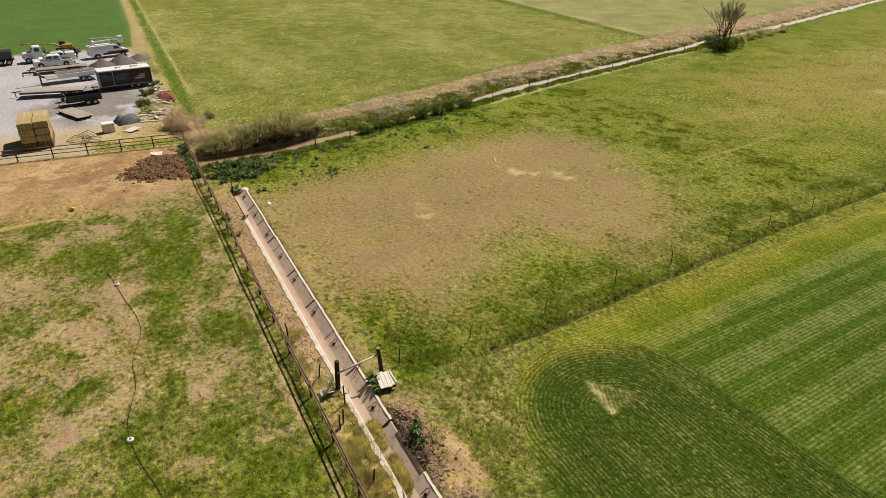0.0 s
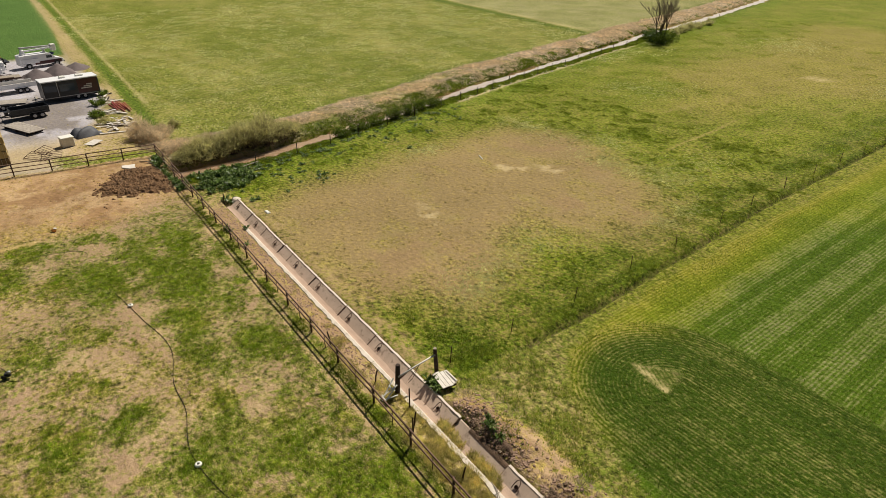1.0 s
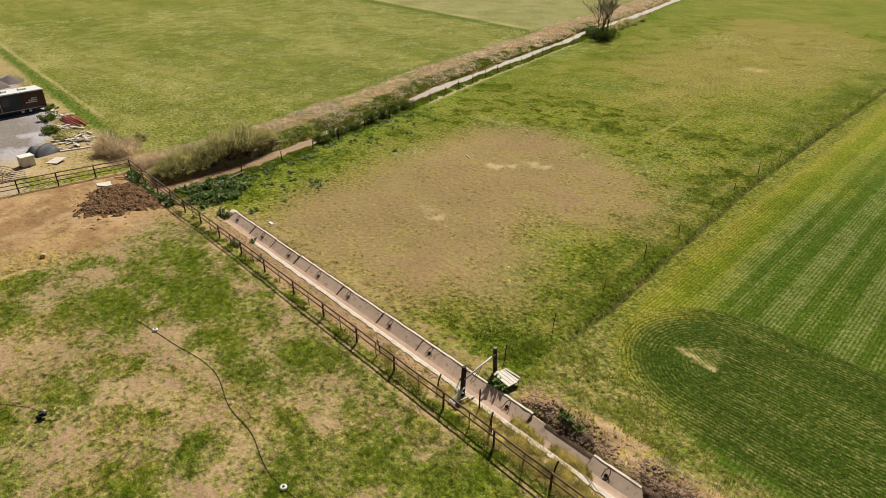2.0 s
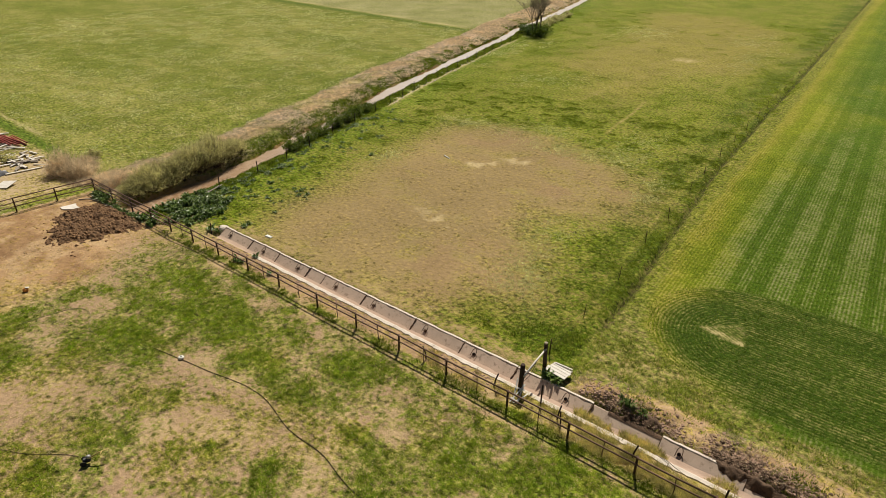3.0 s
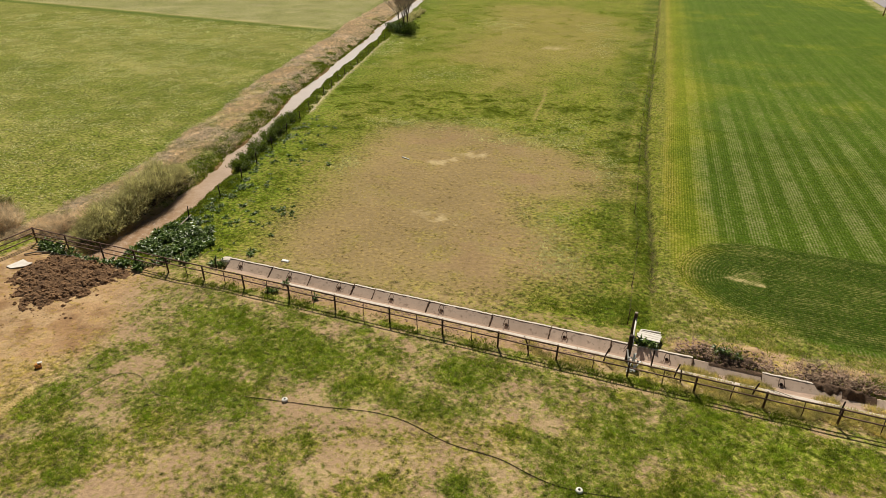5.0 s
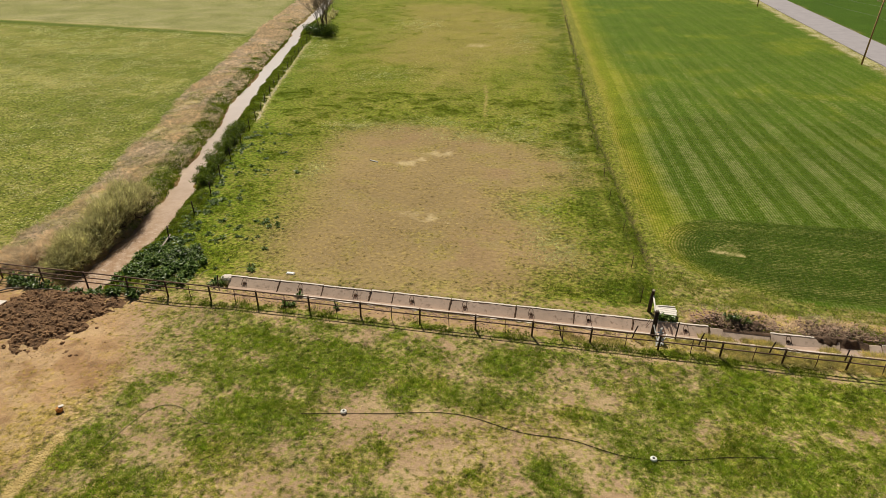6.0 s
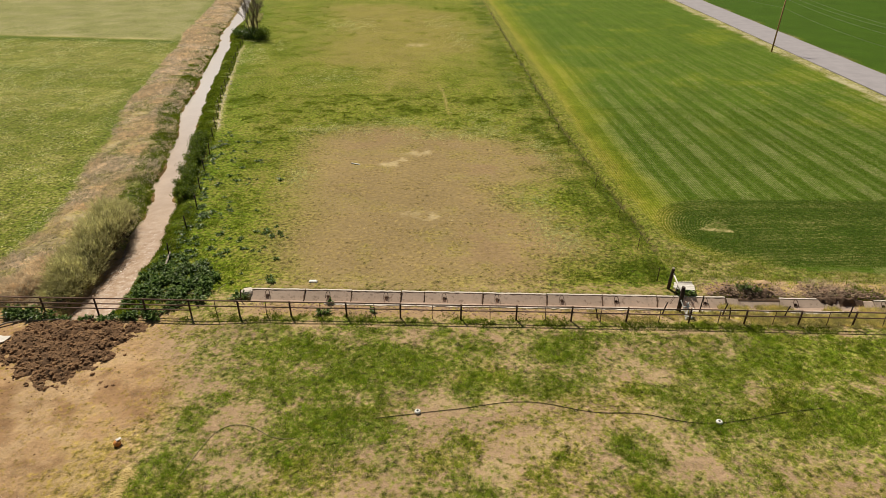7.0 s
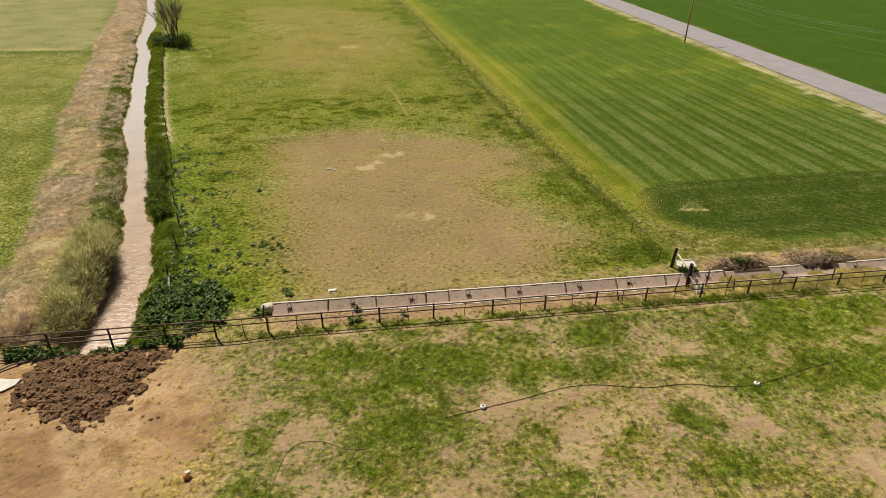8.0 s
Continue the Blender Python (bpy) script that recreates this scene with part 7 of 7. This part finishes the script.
def deck_trailer(x, y, turn, length, width, zdeck, label, material, axles, frame_material="black", neck=0):
    """A flat trailer with single planks on its deck; the hitch points along -y before turning."""
    t = thing("flatbed_trailer", label, "trailer", (x, y, gz(x, y)), turn)
    h = length / 2
    n = int(width / 0.25)
    for k in range(n):
        part("plank", Build().box((width / n - 0.012, length, 0.05), (-width / 2 + (k + 0.5) * width / n, 0, zdeck), (0, 0, 0), 0.008), material, t)
    for s in (-1, 1):
        part("side_beam", Build().box((0.09, length, 0.22), (s * (width / 2 + 0.05), 0, zdeck - 0.10), (0, 0, 0), 0.01), frame_material, t)
        for k in range(axles):
            wheel(t, s * (width / 2 - 0.05), h * 0.35 + k * 0.85, 0.36, 0.24)
        part("fender", Build().box((0.3, 0.95 * axles + 0.2, 0.05), (s * (width / 2 + 0.1), h * 0.35 + (axles - 1) * 0.42, 0.80), (0, 0, 0), 0.01), frame_material, t)
    for k in range(5):
        part("crossmember", Build().box((width, 0.08, 0.14), (0, -h + 0.2 + k * (length - 0.4) / 4, zdeck - 0.14), (0, 0, 0), 0.01), frame_material, t)
    if neck:
        part("gooseneck", Build().tube([(0, -h, zdeck), (0, -h - 0.4, zdeck + 0.2), (0, -h - 1.0, zdeck + 0.95), (0, -h - 2.6, zdeck + 1.0), (0, -h - 2.7, zdeck + 0.45)], [0.16, 0.16, 0.15, 0.13, 0.1], 8), "black", t, "black gooseneck")
        part("leg", Build().box((0.12, 0.12, zdeck + 0.5), (0.5, -h - 0.6, (zdeck + 0.5) / 2), (0, 0, 0), 0.01), "black", t)
        part("leg", Build().box((0.12, 0.12, zdeck + 0.5), (-0.5, -h - 0.6, (zdeck + 0.5) / 2), (0, 0, 0), 0.01), "black", t)
    else:
        part("tongue", Build().tube([(-0.6, -h, zdeck - 0.1), (0, -h - 1.3, zdeck - 0.12)], 0.05, 6).tube([(0.6, -h, zdeck - 0.1), (0, -h - 1.3, zdeck - 0.12)], 0.05, 6), frame_material, t)
        part("leg", Build().box((0.1, 0.1, zdeck), (0, -h - 0.9, zdeck / 2 - 0.05), (0, 0, 0), 0.01), frame_material, t)
    return t


deck_trailer(-103.3, -5.9, -13, 8.1, 2.3, 0.85, "black flatbed trailer with bleached plank deck", "deck", 2, "black")
deck_trailer(-119.6, -4.8, 3, 7.4, 2.2, 0.7, "low brown plank-decked trailer", "greywood", 2, "rust")
wt = deck_trailer(-111.9, -3.4, 9, 7.4, 2.2, 0.95, "white-sided trailer with a black gooseneck and tandem wheels", "deck", 2, "white", 1)
for s in (-1, 1):
    part("side_panel", Build().box((0.06, 5.6, 0.6), (s * 1.2, 0.7, 1.1), (0, 0, 0), 0.01), "white", wt, "white side panel")


def dump_trailer(x, y, turn):
    t = thing("dump_trailer", "black tandem-axle dump trailer standing in the yard", "trailer", (x, y, gz(x, y)), turn)
    part("floor", Build().box((2.0, 4.2, 0.1), (0, 0, 0.78), (0, 0, 0), 0.02), "black", t)
    for s in (-1, 1):
        part("side", Build().box((0.07, 4.2, 0.65), (s * 1.0, 0, 1.12), (0, 0, 0), 0.015), "black", t)
        for k in range(6):
            part("rib", Build().box((0.07, 0.07, 0.62), (s * 1.06, -1.9 + k * 0.76, 1.1), (0, 0, 0), 0.01), "black", t)
        for yy in (0.3, 1.15):
            wheel(t, s * 1.05, yy, 0.38, 0.24)
        part("fender", Build().box((0.3, 1.9, 0.05), (s * 1.1, 0.72, 0.84), (0, 0, 0), 0.015), "black", t)
    for yy in (-2.1, 2.1):
        part("end_gate", Build().box((2.0, 0.07, 0.62), (0, yy, 1.12), (0, 0, 0), 0.015), "black", t)
    part("frame", Build().box((1.3, 4.4, 0.2), (0, 0, 0.58), (0, 0, 0), 0.02), "black", t)
    part("tongue", Build().tube([(-0.5, -2.2, 0.6), (0, -3.5, 0.58)], 0.06, 6).tube([(0.5, -2.2, 0.6), (0, -3.5, 0.58)], 0.06, 6), "black", t)
    part("pump_box", Build().box((0.6, 0.4, 0.5), (0, -2.5, 0.95), (0, 0, 0), 0.03), "black", t)
    part("jack", Build().tube([(0, -3.1, 0.0), (0, -3.1, 0.95)], 0.05, 8), "steel", t)


dump_trailer(-96.6, -2.3, 8)


def concession_trailer(x, y, turn):
    t = thing("enclosed_trailer", "black enclosed trailer with a white roof and maroon panel", "trailer", (x, y, gz(x, y)), turn)
    part("shell", side_loft(Build(), 2.5, [(-3.6, 0.55), (-3.6, 2.65), (-3.4, 2.8), (3.4, 2.8), (3.6, 2.65), (3.6, 0.55)], 0.05), "black", t)
    part("roof", Build().box((2.62, 7.3, 0.16), (0, 0, 2.86), (0, 0, 0), 0.06), "white", t, "white sheet roof")
    part("roof_vent", Build().box((0.7, 0.7, 0.25), (0, -0.6, 3.05), (0, 0, 0), 0.06), "whiteplastic", t)
    part("roof_vent", Build().box((0.6, 1.0, 0.22), (0, 1.6, 3.04), (0, 0, 0), 0.06), "whiteplastic", t)
    for s in (-1, 1):
        part("side_panel", Build().box((0.03, 2.6, 1.9), (s * 1.258, 2.1, 1.75), (0, 0, 0), 0.01), "maroon", t, "dark maroon printed side panel")
        for k in range(3):
            part("print_bar", Build().box((0.02, 1.4 - k * 0.35, 0.14), (s * 1.272, 1.9 + k * 0.2, 1.45 + k * 0.24), (0, 0, 0), 0.004), "paleboard", t, "pale faded print bars")
        part("window", Build().box((0.03, 1.5, 0.9), (s * 1.258, -2.6, 1.9), (0, 0, 0), 0.01), "glass", t)
        part("window", Build().box((0.03, 1.9, 1.0), (s * 1.258, -0.5, 1.85), (0, 0, 0), 0.01), "glass", t)
        part("trim", Build().box((0.03, 7.1, 0.08), (s * 1.262, 0, 0.66), (0, 0, 0), 0.005), "rim", t)
        for yy in (-3.55, -1.7):
            part("trim", Build().box((0.03, 0.08, 2.1), (s * 1.262, yy, 1.7), (0, 0, 0), 0.005), "rim", t)
        for yy in (0.6, 1.5):
            wheel(t, s * 1.1, yy, 0.36, 0.24)
    part("frame", Build().box((2.2, 7.0, 0.18), (0, 0, 0.5), (0, 0, 0), 0.02), "black", t)
    part("tongue", Build().tube([(-0.7, -3.5, 0.5), (0, -4.9, 0.5)], 0.05, 6).tube([(0.7, -3.5, 0.5), (0, -4.9, 0.5)], 0.05, 6), "black", t)
    part("jack", Build().tube([(0, -4.5, 0.0), (0, -4.5, 0.9)], 0.05, 8), "steel", t)


concession_trailer(-104.2, 3.6, 6)

# hay: big square bales, two wide, four high, two deep
def bale_mesh(material):
    b = Build()
    R = random.Random(6)
    hx, hy, h = 1.2, 0.74, 0.77
    rings = []
    for i in range(9):
        x = -hx + 2 * hx * i / 8
        e = 0.03 if i in (0, 8) else 0.0
        pts = []
        for k in range(16):
            a = k / 16 * 4
            s, f = int(a), a - int(a)
            c = [(-1, -1), (1, -1), (1, 1), (-1, 1)]
            u = c[s][0] + (c[(s + 1) % 4][0] - c[s][0]) * f
            v = c[s][1] + (c[(s + 1) % 4][1] - c[s][1]) * f
            q = 0.955 if abs(u) == abs(v) else 1.0
            pts.append((x + R.uniform(-0.02, 0.02), (hy - e) * u * q + R.uniform(-0.02, 0.02), h / 2 + (h / 2 - e) * v * q + R.uniform(-0.015, 0.0)))
        rings.append(pts)
    b.loft(rings)
    me = b.mesh("hay_bale")
    me.materials.append(M[material])
    return me


# bottom layer: weathered hay, darkened further to paint in the shade there
bales = (bale_mesh("hay_old_shaded"), bale_mesh("hay"))
R = random.Random(14)
for i in range(2):
    for j in range(2):
        for k in range(4):
            ob = new("hay_bale", bales[k > 0])
            ob.matrix_basis = pose(-79.7 - i * 2.42 - 0.06 * k * j, -8.2 + j * 1.52, gz(-81, -7.4) + k * 0.757 + 0.01, 0, 0, R.uniform(-2, 2))
            tagged(ob, ("weathered brown hay bale at the foot of a stack, darkened as shade", "large square straw-yellow hay bale in a stack")[k > 0], "hay bale", "stacked hay bales")
            for s in (-0.4, 0.0, 0.4):
                tw = part("twine", Build().tube([(-1.215, s, 0.01), (-1.225, s, 0.755), (1.225, s, 0.755), (1.215, s, 0.01)], 0.008, 4), "paleboard", ob, "thin pale twine")


def gravel_heap(x, y, r, h, seed):
    b = Build()
    n = 22
    for j in range(n):
        for i in range(n):
            u, v = (i / (n - 1) * 2 - 1), (j / (n - 1) * 2 - 1)
            d = math.hypot(u, v) * (1 + 0.25 * (float(field(np.array([u * 3 + seed]), np.array([v * 3.0]), 1.0, 95)[0]) - 0.5))
            b.v.append((u * r * 1.3, v * r, max(-0.1, h * (1 - d)) - 0.02))
    for j in range(n - 1):
        for i in range(n - 1):
            a = j * n + i
            b.face((a, a + 1, a + n + 1, a + n), True)
    solid("heap", b, "gravel", "heap of grey-brown gravel in the yard", "heap", (x, y, gz(x, y)), 0, "gravel heaps")


gravel_heap(-121.0, 1.2, 2.2, 1.4, 1)
gravel_heap(-122.4, 4.4, 2.4, 1.6, 2)
gravel_heap(-124.8, 7.4, 2.0, 1.0, 3)

# plank bridge deck on the ground
t = thing("plank_deck", "weathered plank bridge deck lying in the yard", "deck", (-91.1, -3.6, gz(-91.1, -3.6)), 25)
for k in range(9):
    part("plank", Build().box((5.6, 0.2, 0.07), (0.04 * (k % 3), -0.88 + k * 0.22, 0.36), (0, 0, 0), 0.01), "deck", t)
for s in (-2.2, 0, 2.2):
    part("bearer", Build().box((0.18, 1.95, 0.3), (s, 0, 0.16), (0, 0, 0), 0.015), "oldwood", t)

# scrap by the fence
t = thing("storage_box", "dirty white plastic storage box among scrap", "box", (-81.9, -0.2, gz(-81.9, -0.2)), 8)
part("body", Build().box((1.1, 1.3, 1.0), (0, 0, 0.5), (0, 0, 0), 0.06), "paleboard", t)
part("lid", Build().box((1.18, 1.38, 0.12), (0, 0, 1.06), (0, 0, 0), 0.04), "whiteplastic", t)
b = Build()
n = 14
for j in range(n):
    for i in range(n):
        u, v = i / (n - 1) * 2 - 1, j / (n - 1) * 2 - 1
        e = max(0.0, 1 - max(abs(u), abs(v)) ** 3)
        b.v.append((u * 1.25, v * 1.5, 0.04 + e * (0.75 + 0.25 * math.sin(u * 5 + v * 3))))
for j in range(n - 1):
    for i in range(n - 1):
        a = j * n + i
        b.face((a, a + 1, a + n + 1, a + n), True)
solid("tarp_heap", b, "tarp", "dark grey tarpaulin thrown over a heap", "tarp", (-85.2, 2.2, gz(-85.2, 2.2)), 15)
solid("white_sheet", Build().box((1.5, 1.5, 0.06), (0, 0, 0.14), (7, -5, 0), 0.02), "paleboard", "pale sheet of board leaning on scrap", "sheet", (-81.0, 2.3, gz(-81.0, 2.3) + 0.02), 30)
R = random.Random(44)
for k in range(9):
    solid("red_pipe", Build().tube([(-2.2, 0, 0), (2.2, 0, R.uniform(-0.04, 0.1))], 0.075, 8), "redpipe", "faded red pipe in a loose pile", "pipe", (-95.2 + R.uniform(-0.7, 0.7), 7.3 + k * 0.2, gz(-95.0, 7.6) + 0.09 + 0.08 * (k % 3)), 3 + R.uniform(-4, 4), "pile of red pipes")
for k in range(74):
    x, y = R.choice(((R.uniform(-98, -87), R.uniform(5.4, 7.6)), (R.uniform(-89, -84), R.uniform(4.4, 8.2)), (R.uniform(-88.5, -84), R.uniform(3.0, 7.6)), (R.uniform(-104, -97), R.uniform(7.0, 8.4))))
    ln = R.uniform(0.5, 2.0)
    solid("scrap_board", Build().box((ln, R.uniform(0.12, 0.3), R.uniform(0.05, 0.12)), (0, 0, 0.12), (0, R.uniform(-6, 6), 0), 0.01), R.choice(("paleboard", "paleboard", "paleboard", "greywood", "greywood", "oldwood")), "loose scrap board lying among weeds", "board", (x, y, gz(x, y) + 0.02), R.uniform(0, 180), "scrap boards")
solid("plank", Build().box((0.24, 4.5, 0.07), (0, 0, 0.1), (0, 0, 0), 0.01), "paleboard", "long pale plank lying behind the fence", "plank", (-83.7, 5.7, gz(-83.7, 5.7)), -12)
for x, y, a, s in ((-79.0, -3.4, 40, 1.0), (-80.8, -2.6, 20, 0.8), (-78.4, -2.2, 75, 0.7)):
    t = thing("gate_panel", "rusty tubular gate panel lying by the fence", "gate", (x, y, gz(x, y) + 0.12), a, "loose gate panels")
    part("frame", Build().tube([(-1.4 * s, -0.6, 0), (1.4 * s, -0.6, 0.05), (1.4 * s, 0.6, 0.4), (-1.4 * s, 0.6, 0.35), (-1.4 * s, -0.6, 0)], 0.035, 6), "rust_rail", t)
    for k in range(3):
        part("bar", Build().tube([(-1.4 * s, -0.3 + k * 0.3, 0.1 + k * 0.08), (1.4 * s, -0.3 + k * 0.3, 0.14 + k * 0.08)], 0.025, 6), "rust_rail", t)
bush("weed_clump", "rank green weeds among the scrap", -92.4, 4.8, 1.5, 1.2, 1.0, 150, "shrub", 1100, 0.16)
bush("weed_clump", "rank green weeds among the scrap", -88.5, 5.1, 1.3, 1.2, 0.8, 151, "reed", 900, 0.16)
bush("weed_clump", "rank green weeds among the scrap", -98.2, 5.8, 1.6, 1.2, 1.1, 152, "shrub", 1300, 0.15)
bush("weed_clump", "rank green weeds among the scrap", -103.2, 7.6, 1.4, 0.8, 0.9, 153, "shrub", 900, 0.15)
willow_thicket(-80.0, 7.3, 1.5, 1.1, 1.5, 154, 1100, "brush", "clump of tan dead brush by the fence corner")
